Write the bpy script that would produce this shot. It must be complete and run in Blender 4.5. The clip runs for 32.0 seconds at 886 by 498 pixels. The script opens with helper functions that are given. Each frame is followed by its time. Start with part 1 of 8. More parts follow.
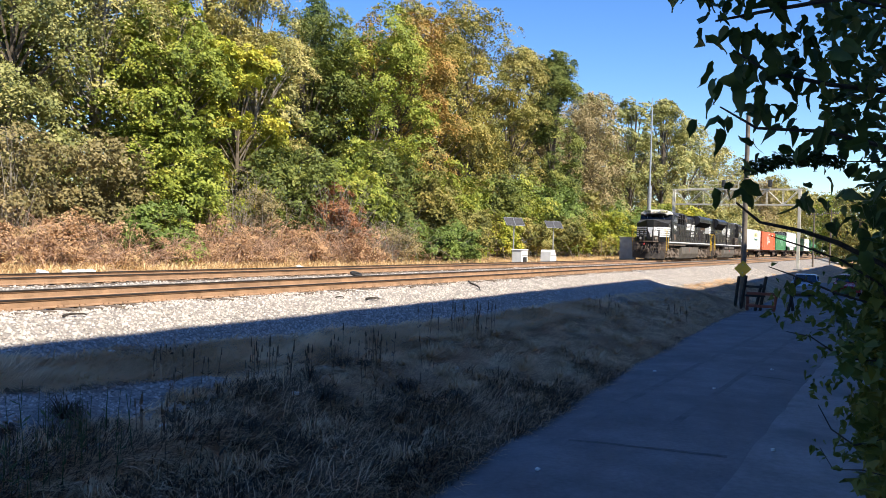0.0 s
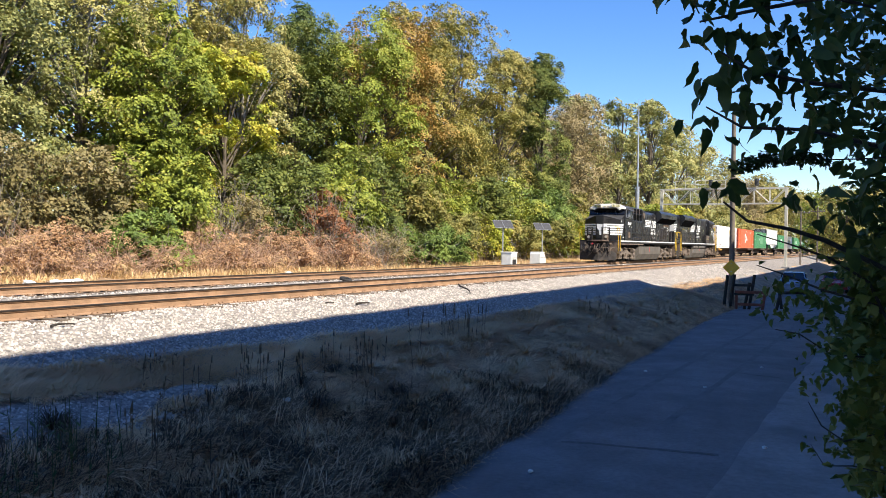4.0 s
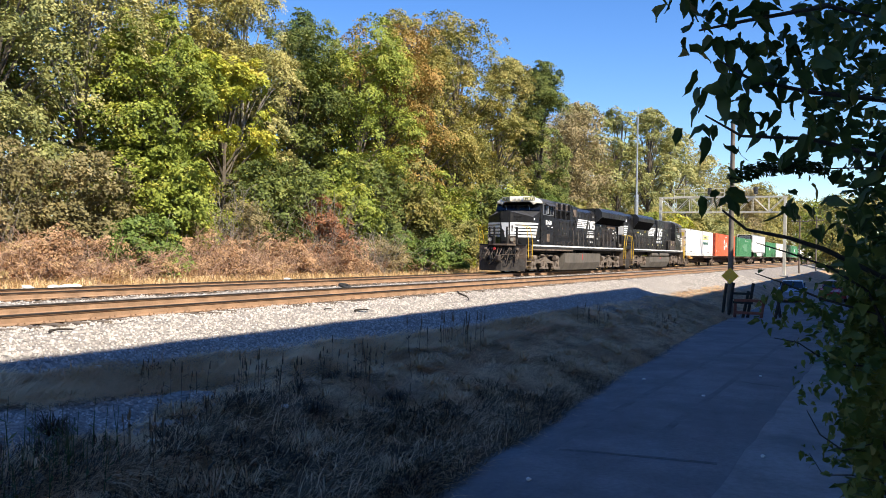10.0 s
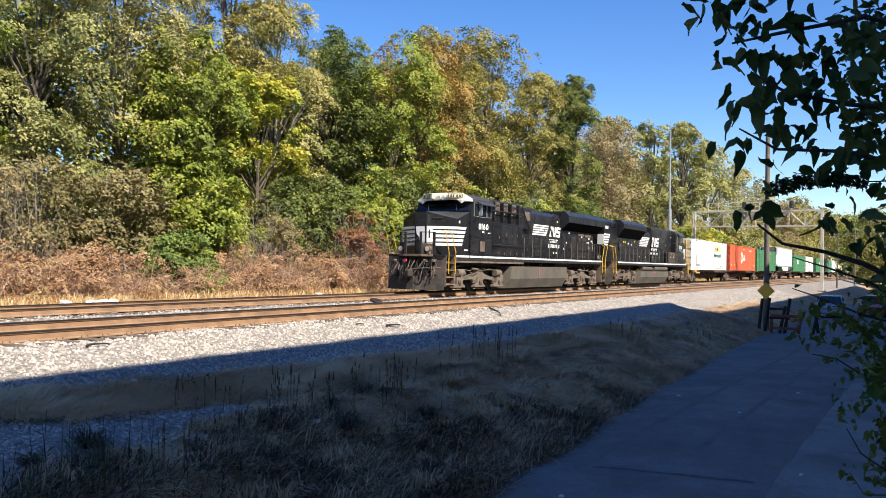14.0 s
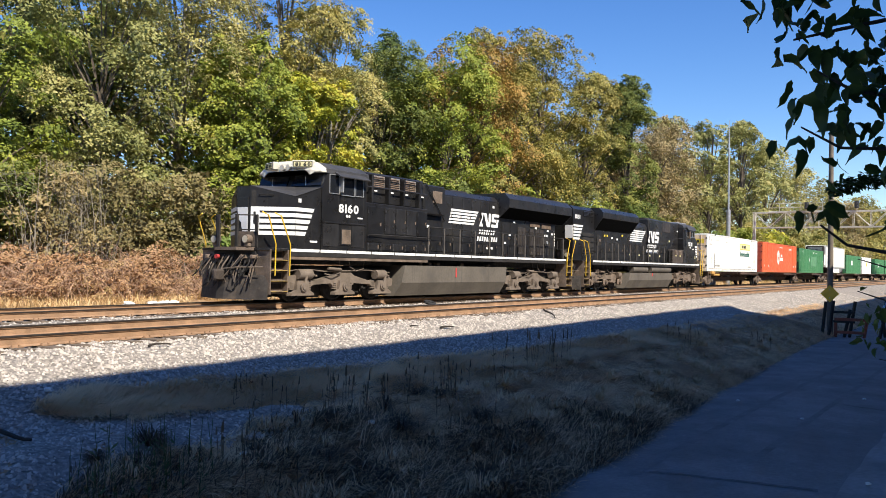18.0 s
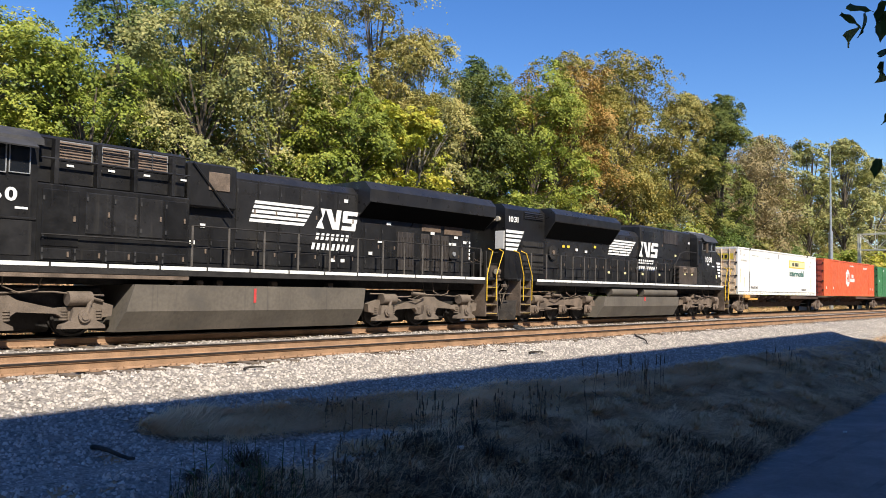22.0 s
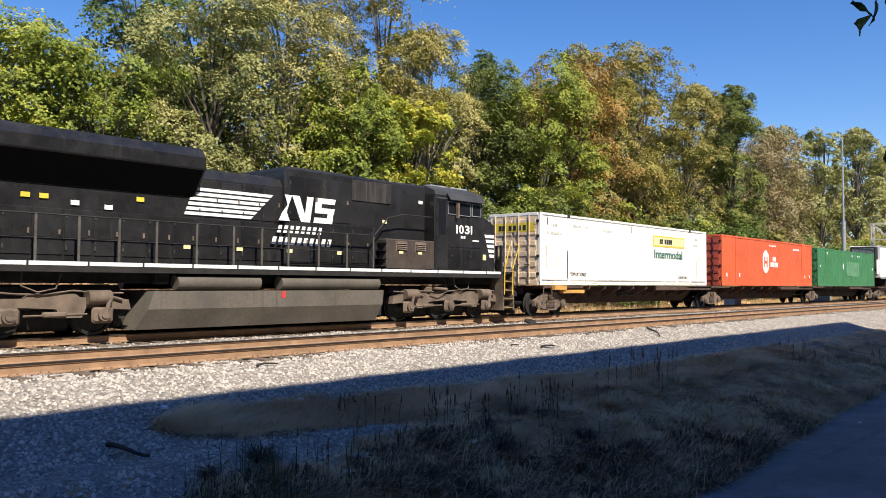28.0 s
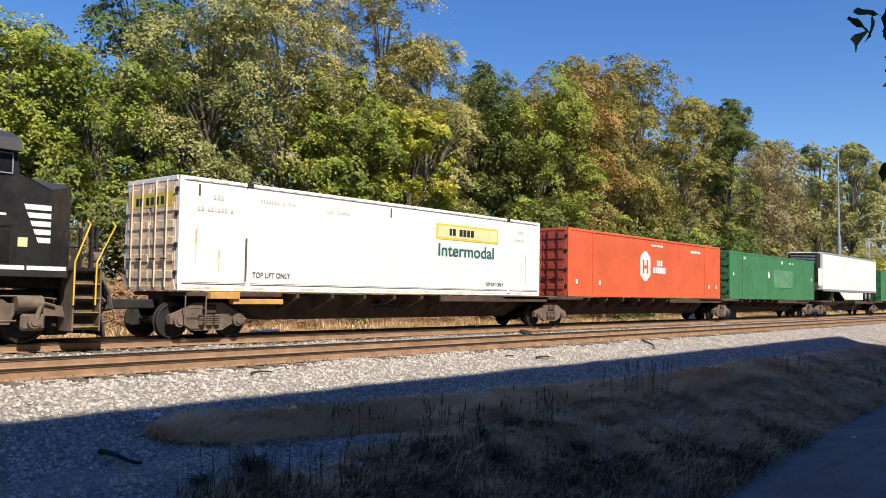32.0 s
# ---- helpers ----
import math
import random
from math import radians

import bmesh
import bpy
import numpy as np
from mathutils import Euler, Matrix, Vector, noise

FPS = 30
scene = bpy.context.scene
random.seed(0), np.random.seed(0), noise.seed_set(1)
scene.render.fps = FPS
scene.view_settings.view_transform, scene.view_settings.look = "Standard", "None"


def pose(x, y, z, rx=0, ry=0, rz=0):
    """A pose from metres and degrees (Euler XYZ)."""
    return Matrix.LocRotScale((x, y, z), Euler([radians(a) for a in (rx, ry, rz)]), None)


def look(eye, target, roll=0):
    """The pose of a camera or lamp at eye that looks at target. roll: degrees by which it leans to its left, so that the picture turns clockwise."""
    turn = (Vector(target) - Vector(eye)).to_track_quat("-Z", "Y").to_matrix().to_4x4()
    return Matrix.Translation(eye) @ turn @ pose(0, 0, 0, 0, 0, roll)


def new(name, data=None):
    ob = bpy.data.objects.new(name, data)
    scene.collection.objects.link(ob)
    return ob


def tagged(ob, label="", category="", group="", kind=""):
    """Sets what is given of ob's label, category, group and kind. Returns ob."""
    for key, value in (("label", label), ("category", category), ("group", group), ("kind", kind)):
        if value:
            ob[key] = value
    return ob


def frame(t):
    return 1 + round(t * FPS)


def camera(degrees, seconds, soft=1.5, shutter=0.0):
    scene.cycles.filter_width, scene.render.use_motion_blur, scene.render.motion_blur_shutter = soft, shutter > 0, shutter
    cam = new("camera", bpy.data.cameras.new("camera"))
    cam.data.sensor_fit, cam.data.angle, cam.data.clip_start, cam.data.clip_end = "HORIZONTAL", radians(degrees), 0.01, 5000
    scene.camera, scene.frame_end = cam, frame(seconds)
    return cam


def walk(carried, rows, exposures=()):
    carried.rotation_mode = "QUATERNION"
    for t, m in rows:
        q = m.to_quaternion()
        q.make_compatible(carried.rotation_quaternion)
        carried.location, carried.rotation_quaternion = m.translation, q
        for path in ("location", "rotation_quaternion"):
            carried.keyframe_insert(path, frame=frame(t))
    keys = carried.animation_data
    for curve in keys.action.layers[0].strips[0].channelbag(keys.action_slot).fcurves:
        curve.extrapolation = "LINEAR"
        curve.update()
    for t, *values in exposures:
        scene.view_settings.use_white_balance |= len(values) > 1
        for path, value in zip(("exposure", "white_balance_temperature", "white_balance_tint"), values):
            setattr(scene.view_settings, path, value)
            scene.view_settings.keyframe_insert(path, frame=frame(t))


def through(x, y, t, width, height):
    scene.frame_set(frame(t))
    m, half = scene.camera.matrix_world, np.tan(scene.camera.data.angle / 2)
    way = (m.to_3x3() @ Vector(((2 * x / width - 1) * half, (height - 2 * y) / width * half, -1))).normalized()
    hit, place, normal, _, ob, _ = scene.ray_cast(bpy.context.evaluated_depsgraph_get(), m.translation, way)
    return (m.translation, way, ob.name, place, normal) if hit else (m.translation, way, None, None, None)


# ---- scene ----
cam = camera(56.41, 32.0, soft=0.9)
EYE = (0.0, 0.0, 1.25)
TURNS = [
    (0, 89.343, -1.768, -61.445), (0.5, 89.220, -1.547, -61.493), (1, 89.231, -1.544, -61.615),
    (1.5, 89.244, -1.437, -61.774), (2, 89.287, -1.232, -61.928), (2.5, 89.383, -1.057, -62.057),
    (3, 89.452, -0.870, -62.181), (3.5, 89.559, -0.822, -62.178), (5.5, 89.752, -1.063, -62.218),
    (6, 89.684, -1.128, -62.220), (6.5, 89.590, -1.196, -62.393), (7, 89.705, -1.164, -62.532),
    (7.5, 89.718, -1.212, -62.533), (8, 89.719, -1.244, -62.521), (8.5, 89.803, -1.259, -62.471),
    (9, 89.914, -1.269, -62.428), (9.5, 90.004, -1.188, -62.359), (10, 90.098, -1.119, -62.261),
    (10.5, 90.223, -1.063, -62.159), (11, 90.359, -0.943, -62.021), (11.5, 90.502, -0.836, -61.902),
    (12, 90.772, -0.829, -61.649), (12.5, 90.894, -0.933, -61.336), (13, 90.893, -1.004, -60.968),
    (13.5, 90.993, -1.091, -60.564), (14, 91.101, -1.033, -60.083), (14.5, 91.111, -1.038, -59.621),
    (16.5, 91.008, -1.543, -57.557), (17, 90.957, -1.584, -57.225), (17.5, 91.008, -1.349, -56.781),
    (18, 91.172, -1.041, -56.354), (18.5, 91.470, -0.557, -55.463), (19, 91.897, -0.398, -54.037),
    (19.5, 92.210, -0.391, -52.777), (20, 92.259, -0.579, -51.777), (20.5, 92.340, -0.747, -51.155),
    (21, 92.642, -0.706, -50.824), (21.5, 92.846, -0.846, -50.518), (22, 92.777, -0.948, -50.240),
    (22.5, 92.452, -0.932, -50.195), (23, 92.193, -0.883, -50.236), (23.5, 92.050, -0.672, -50.167),
    (24, 91.953, -0.794, -49.990), (24.5, 92.005, -0.841, -49.770), (25, 92.116, -0.993, -49.459),
    (25.5, 92.267, -1.068, -49.376), (27.5, 92.453, -0.311, -49.405), (28, 92.407, -0.292, -49.476),
    (28.5, 92.323, -0.268, -49.567), (29, 92.374, -0.251, -49.621), (29.5, 92.477, -0.275, -49.642),
    (30, 92.486, -0.476, -49.679), (30.5, 92.576, -0.669, -49.721), (31, 92.835, -0.828, -49.752),
    (31.5, 93.056, -0.989, -49.738), (32, 93.093, -0.933, -49.778),
]
EXPOSURE = [(0, 1.0), (6, 1.0), (9, 0.95), (13, 0.86), (16.5, 0.78), (19, 0.68), (23, 0.62), (28, 0.60), (32, 0.46)]
walk(cam, [(t, pose(*EYE, rx, ry, rz)) for t, rx, ry, rz in TURNS], EXPOSURE)

# ---- daylight ----
SUN_ELEVATION, SUN_SIDE = 47.0, -18.0
world = bpy.data.worlds.new("sky")
scene.world = world
world.use_nodes = True
wn = world.node_tree.nodes
sky = wn.new("ShaderNodeTexSky")
sky.sky_type, sky.sun_disc = "NISHITA", False
sky.sun_elevation, sky.sun_rotation = radians(SUN_ELEVATION), radians(180 - SUN_SIDE)
sky.air_density, sky.dust_density, sky.ozone_density = 1.0, 0.1, 3.5
deep = wn.new("ShaderNodeHueSaturation")
deep.inputs["Hue"].default_value, deep.inputs["Saturation"].default_value = 0.512, 1.28
world.node_tree.links.new(sky.outputs[0], deep.inputs["Color"])
world.node_tree.links.new(deep.outputs[0], wn["Background"].inputs[0])
wn["Background"].inputs[1].default_value = 0.106
sun = new("sun", bpy.data.lights.new("sun", "SUN"))
sun.data.energy, sun.data.angle, sun.data.color = 4.9, radians(0.53), (1.0, 0.92, 0.78)
sun.matrix_world = look((0, 0, 0), (-math.sin(radians(SUN_SIDE)) * math.cos(radians(SUN_ELEVATION)),
                                    math.cos(radians(SUN_SIDE)) * math.cos(radians(SUN_ELEVATION)),
                                    -math.sin(radians(SUN_ELEVATION))))


# ---- materials ----
def material(name, colour, rough=0.7, metal=0.0, vary=0.25, size=3.0, stain=None, stain_at=0.55, stain_size=0.7,
             bump=0.15, bump_size=60.0, island=0.0, streak=None, streak_at=0.6, spec=0.5, each=0.0):
    """Base colour with grain at two sizes, patches of a stain, upright streaks and fine relief."""
    m = bpy.data.materials.new(name)
    m.use_nodes = True
    n, link = m.node_tree.nodes, m.node_tree.links.new
    b = n["Principled BSDF"]
    b.inputs["Metallic"].default_value = metal
    b.inputs["Specular IOR Level"].default_value = spec
    co = n.new("ShaderNodeTexCoord").outputs["Object"]

    def cloud(scale, detail=4.0, vec=co):
        t = n.new("ShaderNodeTexNoise")
        t.inputs["Scale"].default_value, t.inputs["Detail"].default_value = scale, detail
        link(vec, t.inputs["Vector"])
        return t.outputs["Fac"]

    def ramp(fac, a, z, lo, hi):
        r = n.new("ShaderNodeMapRange")
        for i, v in enumerate((a, z, lo, hi)):
            r.inputs[i + 1].default_value = v
        link(fac, r.inputs[0])
        return r.outputs[0]

    def mix(fac, a, c, kind="MIX"):
        x = n.new("ShaderNodeMix")
        x.data_type, x.blend_type = "RGBA", kind
        for sock, val in ((x.inputs[0], fac), (x.inputs[6], a), (x.inputs[7], c)):
            if isinstance(val, (int, float)):
                sock.default_value = val
            elif isinstance(val, tuple):
                sock.default_value = (*val, 1.0) if len(val) == 3 else val
            else:
                link(val, sock)
        return x.outputs[2]

    lo, hi = tuple(c * (1 - vary) for c in colour), tuple(min(1.0, c * (1 + vary)) for c in colour)
    col = mix(ramp(cloud(size), 0.3, 0.7, 0, 1), lo, hi)
    fine = ramp(cloud(size * 14, 3.0), 0.3, 0.7, 1 - vary * 0.6, 1 + vary * 0.6)
    col = mix(1.0, col, fine, "MULTIPLY")
    if island:
        rnd = n.new("ShaderNodeNewGeometry").outputs["Random Per Island"]
        col = mix(1.0, col, ramp(rnd, 0, 1, 1 - island, 1 + island), "MULTIPLY")
    if each:
        own = n.new("ShaderNodeObjectInfo").outputs["Random"]
        col = mix(1.0, col, ramp(own, 0, 1, 1 - each, 1 + each), "MULTIPLY")
    if stain:
        col = mix(ramp(cloud(stain_size, 6.0), stain_at, stain_at + 0.16, 0, 0.85), col, stain)
    if streak:
        mp = n.new("ShaderNodeMapping")
        mp.inputs["Scale"].default_value = (9.0, 9.0, 0.35)
        link(co, mp.inputs["Vector"])
        col = mix(ramp(cloud(1.0, 5.0, mp.outputs[0]), streak_at, streak_at + 0.2, 0, 0.8), col, streak)
    link(col, b.inputs["Base Color"])
    link(ramp(cloud(size * 3), 0.3, 0.7, max(0.05, rough - 0.12), min(1.0, rough + 0.12)), b.inputs["Roughness"])
    if bump:
        bp = n.new("ShaderNodeBump")
        bp.inputs["Strength"].default_value, bp.inputs["Distance"].default_value = bump, 0.02
        link(cloud(bump_size, 5.0), bp.inputs["Height"])
        link(bp.outputs[0], b.inputs["Normal"])
    return m


def leaf_material(name, tones, gloss=0.6, through=0.2):
    """Leaves: a tone for each leaf, lit and shaded clump tones over the crown, and light passing through the blade."""
    m = bpy.data.materials.new(name)
    m.use_nodes = True
    n, link = m.node_tree.nodes, m.node_tree.links.new
    b, out = n["Principled BSDF"], n["Material Output"]
    geo = n.new("ShaderNodeNewGeometry")
    r = n.new("ShaderNodeValToRGB")
    r.color_ramp.interpolation = "LINEAR"
    while len(r.color_ramp.elements) < len(tones):
        r.color_ramp.elements.new(0.5)
    for i, (e, c) in enumerate(zip(r.color_ramp.elements, tones)):
        e.position, e.color = i / (len(tones) - 1), (*c, 1)
    noise_t = n.new("ShaderNodeTexNoise")
    noise_t.inputs["Scale"].default_value = 0.45
    link(n.new("ShaderNodeTexCoord").outputs["Object"], noise_t.inputs["Vector"])
    add = n.new("ShaderNodeMath")
    add.operation = "MULTIPLY_ADD"
    add.inputs[1].default_value = 0.34
    link(geo.outputs["Random Per Island"], add.inputs[0])
    sub = n.new("ShaderNodeMapRange")
    for i, v in enumerate((0.3, 0.7, 0.0, 0.66)):
        sub.inputs[i + 1].default_value = v
    link(noise_t.outputs["Fac"], sub.inputs[0])
    # clump-sized noise puts lit sprays and dark gaps into the leaf colour
    fine_t = n.new("ShaderNodeTexNoise")
    fine_t.inputs["Scale"].default_value = 1.9
    link(n["Texture Coordinate"].outputs["Object"], fine_t.inputs["Vector"])
    spray = n.new("ShaderNodeMapRange")
    for i, v in enumerate((0.34, 0.66, -0.16, 0.16)):
        spray.inputs[i + 1].default_value = v
    link(fine_t.outputs["Fac"], spray.inputs[0])
    own = n.new("ShaderNodeMapRange")
    for i, v in enumerate((0.0, 1.0, -0.08, 0.08)):
        own.inputs[i + 1].default_value = v
    link(n.new("ShaderNodeObjectInfo").outputs["Random"], own.inputs[0])
    both, total = n.new("ShaderNodeMath"), n.new("ShaderNodeMath")
    link(spray.outputs[0], both.inputs[0])
    link(own.outputs[0], both.inputs[1])
    link(sub.outputs[0], total.inputs[0])
    link(both.outputs[0], total.inputs[1])
    link(total.outputs[0], add.inputs[2])
    link(add.outputs[0], r.inputs[0])
    link(r.outputs[0], b.inputs["Base Color"])
    b.inputs["Roughness"].default_value = gloss
    b.inputs["Specular IOR Level"].default_value = 0.3
    tr, mx = n.new("ShaderNodeBsdfTranslucent"), n.new("ShaderNodeMixShader")
    link(r.outputs[0], tr.inputs["Color"])
    mx.inputs[0].default_value = through
    link(b.outputs[0], mx.inputs[1])
    link(tr.outputs[0], mx.inputs[2])
    link(mx.outputs[0], out.inputs["Surface"])
    return m


M = {}
M["soil"] = material("dry soil and litter", (0.33, 0.215, 0.12), 0.95, vary=0.35, size=0.8, stain=(0.15, 0.095, 0.055), bump=0.6, bump_size=25)
# bed darker than the loose stones: shade of the gaps put into it
M["ballast"] = material("crushed grey stone with gap shade", (0.23, 0.205, 0.18), 0.95, vary=0.55, size=16, stain=(0.22, 0.17, 0.13), stain_at=0.62, bump=1.0, bump_size=22)
M["stone"] = material("ballast stone", (0.41, 0.365, 0.32), 0.9, vary=0.2, size=5, island=0.42, bump=0.3, bump_size=60)
M["asphalt"] = material("worn asphalt", (0.15, 0.15, 0.153), 0.85, vary=0.22, size=0.9, stain=(0.115, 0.116, 0.12), stain_size=0.35, bump=0.35, bump_size=150)
M["concrete"] = material("pale concrete", (0.215, 0.212, 0.21), 0.9, vary=0.2, size=0.8, stain=(0.13, 0.13, 0.13), bump=0.3, bump_size=90)
M["rail"] = material("rusty rail steel", (0.30, 0.185, 0.11), 0.85, vary=0.25, size=3, stain=(0.22, 0.135, 0.08), bump=0.2)
M["rail_top"] = material("polished rail head", (0.045, 0.036, 0.030), 0.42, metal=0.35, vary=0.25, size=5, bump=0.05)
M["tie"] = material("weathered timber", (0.13, 0.10, 0.075), 0.95, vary=0.4, size=4, stain=(0.22, 0.13, 0.08), bump=0.5, bump_size=40)
M["bark"] = material("grey brown bark", (0.12, 0.095, 0.07), 0.95, vary=0.35, size=3, bump=0.8, bump_size=14)
M["pale_bark"] = material("pale bark", (0.26, 0.23, 0.19), 0.95, vary=0.3, size=3, bump=0.6, bump_size=14)
M["bramble"] = material("dry reddish stems", (0.36, 0.235, 0.16), 0.95, vary=0.35, size=2, bump=0.3, bump_size=30)
# pale upright streaks put the paint's sheen and reflections into its colour
M["black"] = material("black engine paint", (0.019, 0.0185, 0.019), 0.36, vary=0.3, size=1.2, each=0.35, stain=(0.036, 0.033, 0.029), stain_at=0.58, bump=0.08, bump_size=8, streak=(0.05, 0.046, 0.041), streak_at=0.60, spec=0.45)
M["dusty"] = material("road dust over dark paint", (0.15, 0.112, 0.085), 0.9, vary=0.4, size=2.5, stain=(0.07, 0.06, 0.05), stain_at=0.62, bump=0.3, bump_size=25)
M["tank"] = material("dust covered tank steel", (0.115, 0.10, 0.082), 0.75, vary=0.2, size=0.8, stain=(0.07, 0.065, 0.06), bump=0.1, bump_size=12, streak=(0.06, 0.055, 0.05))
M["grime"] = material("oily black steel", (0.018, 0.016, 0.015), 0.8, vary=0.5, size=3, bump=0.4, bump_size=20)
M["white"] = material("white paint", (0.8, 0.8, 0.78), 0.5, vary=0.06, size=2, stain=(0.55, 0.52, 0.46), stain_at=0.68, bump=0.03)
M["yellow"] = material("yellow safety paint", (0.75, 0.48, 0.03), 0.5, vary=0.15, size=4, stain=(0.35, 0.22, 0.05), bump=0.05)
M["glass"] = material("dark window glass", (0.012, 0.014, 0.018), 0.08, vary=0.1, bump=0.0, spec=0.5)
M["steel"] = material("galvanised steel", (0.48, 0.49, 0.50), 0.45, metal=0.6, vary=0.15, size=4, bump=0.05)


# ---- building blocks ----
class Geo:
    """Collects the faces of one part."""

    def __init__(self):
        self.v, self.f = [], []

    def add(self, verts, faces):
        k = len(self.v)
        self.v += [tuple(p) for p in verts]
        self.f += [tuple(i + k for i in q) for q in faces]
        return self

    def box(self, x0, x1, y0, y1, z0, z1, c=0.0):
        x0, x1, y0, y1, z0, z1 = min(x0, x1), max(x0, x1), min(y0, y1), max(y0, y1), min(z0, z1), max(z0, z1)
        if c <= 0:
            p = [(x, y, z) for x in (x0, x1) for y in (y0, y1) for z in (z0, z1)]
            return self.add(p, [(0, 1, 3, 2), (4, 6, 7, 5), (0, 4, 5, 1), (2, 3, 7, 6), (0, 2, 6, 4), (1, 5, 7, 3)])
        prof = [(y0 + c, z0), (y1 - c, z0), (y1, z0 + c), (y1, z1 - c), (y1 - c, z1), (y0 + c, z1), (y0, z1 - c), (y0, z0 + c)]
        cy, cz = (y0 + y1) / 2, (z0 + z1) / 2
        sy, sz = 1 - 2 * c / max(1e-6, y1 - y0), 1 - 2 * c / max(1e-6, z1 - z0)
        inner = [(cy + (a - cy) * sy, cz + (b - cz) * sz) for a, b in prof]
        rings = [[(x0, *q) for q in inner], [(x0 + c, *q) for q in prof], [(x1 - c, *q) for q in prof], [(x1, *q) for q in inner]]
        return self.loft(rings)

    def loft(self, rings, caps=True):
        n, k = len(rings[0]), len(self.v)
        for r in rings:
            self.v += [tuple(p) for p in r]
        for i in range(len(rings) - 1):
            for j in range(n):
                a, b = k + i * n + j, k + i * n + (j + 1) % n
                self.f.append((a, b, b + n, a + n))
        if caps:
            self.f.append(tuple(k + j for j in reversed(range(n))))
            self.f.append(tuple(k + (len(rings) - 1) * n + j for j in range(n)))
        return self

    def prism(self, prof, a, b, axis="y"):
        """A profile drawn in the two other axes (in the order x, y, z), drawn out from a to b."""
        put = {"x": lambda p, s: (s, p[0], p[1]), "y": lambda p, s: (p[0], s, p[1]), "z": lambda p, s: (p[0], p[1], s)}[axis]
        return self.loft([[put(p, a) for p in prof], [put(p, b) for p in prof]])

    def tube(self, pts, r, n=6, r2=None, caps=True):
        pts = [Vector(p) for p in pts]
        rings = []
        for i, p in enumerate(pts):
            d = (pts[min(i + 1, len(pts) - 1)] - pts[max(i - 1, 0)]).normalized()
            s = d.cross(Vector((0, 0, 1)) if abs(d.z) < 0.9 else Vector((1, 0, 0))).normalized()
            u = s.cross(d)
            rr = r if r2 is None else r + (r2 - r) * i / max(1, len(pts) - 1)
            rings.append([p + (s * math.cos(q) + u * math.sin(q)) * rr for q in (2 * math.pi * j / n for j in range(n))])
        return self.loft(rings, caps)

    def disc(self, c, r, w, n=20, axis="y", r2=None):
        """A round block about c, w thick."""
        x, y, z = c
        rings = []
        for s, rr in ((-w / 2, r), (w / 2, r if r2 is None else r2)):
            ring = []
            for j in range(n):
                q = 2 * math.pi * j / n
                a, b = rr * math.cos(q), rr * math.sin(q)
                ring.append({"y": (x + a, y + s, z + b), "x": (x + s, y + a, z + b), "z": (x + a, y + b, z + s)}[axis])
            rings.append(ring)
        return self.loft(rings)

    def moved(self, dx=0, dy=0, dz=0):
        self.v = [(x + dx, y + dy, z + dz) for x, y, z in self.v]
        return self

    def mesh(self, name, smooth=False):
        me = bpy.data.meshes.new(name)
        me.from_pydata(self.v, [], self.f)
        bm = bmesh.new()
        bm.from_mesh(me)
        bmesh.ops.recalc_face_normals(bm, faces=bm.faces)
        bm.to_mesh(me)
        bm.free()
        if smooth:
            me.shade_smooth()
            me.set_sharp_from_angle(angle=radians(40))
        return me


def part(name, geo, mat, parent=None, label="", smooth=False, at=None):
    """Links a part as one mesh object under its thing or part; geo may be a mesh that alike parts share."""
    me = geo if isinstance(geo, bpy.types.Mesh) else geo.mesh(name, smooth)
    if mat is not None and not me.materials:
        me.materials.append(mat)
    ob = new(name, me)
    if parent is not None:
        ob.parent = parent
    if at is not None:
        ob.matrix_basis = at if isinstance(at, Matrix) else Matrix.Translation(at)
    if label:
        ob["label"] = label
    return ob


def thing(name, x, y, z, label, category, group="", kind=""):
    ob = new(name)
    ob.empty_display_size = 0.3
    ob.matrix_basis = Matrix.Translation((x, y, z))
    return tagged(ob, label, category, group, kind)


def raw_mesh(name, verts, faces, mat, smooth=False):
    """A mesh straight from arrays, all faces with the same number of corners."""
    verts, faces = np.asarray(verts, dtype=np.float32), np.asarray(faces, dtype=np.int32)
    me = bpy.data.meshes.new(name)
    k = faces.shape[1]
    me.vertices.add(len(verts))
    me.vertices.foreach_set("co", verts.ravel())
    me.loops.add(faces.size)
    me.loops.foreach_set("vertex_index", faces.ravel())
    me.polygons.add(len(faces))
    me.polygons.foreach_set("loop_start", np.arange(0, faces.size, k, dtype=np.int32))
    me.update(calc_edges=True)
    me.materials.append(mat)
    if smooth:
        me.shade_smooth()
    return me


# ---- ground, ballast, tracks, road ----
TRAIN_Y, NEAR_Y = 19.6, 14.05
ROAD_Z = -1.85


def smooth_noise(x, y, s, seed=0):
    return noise.noise(Vector((x * s, y * s, seed * 7.3)))


def road_left(x):
    return float(np.interp(x, [-20, 8, 20, 36, 46], [4.2, 4.9, 5.75, 6.5, 6.5])) + 0.12 * smooth_noise(x, 1.0, 0.7, 6)


BANK = [(-400, -1.97), (4.75, -1.97), (4.95, -1.87), (5.25, -1.74), (6.3, -1.56), (7.4, -1.26), (8.2, -1.08), (9.3, -0.98), (11.5, -0.85), (22.5, -0.75), (24.0, -0.42), (27, -0.25), (34, 0.3), (60, 2.0), (900, 2.0)]
BANK_Y, BANK_Z = [p[0] for p in BANK], [p[1] for p in BANK]


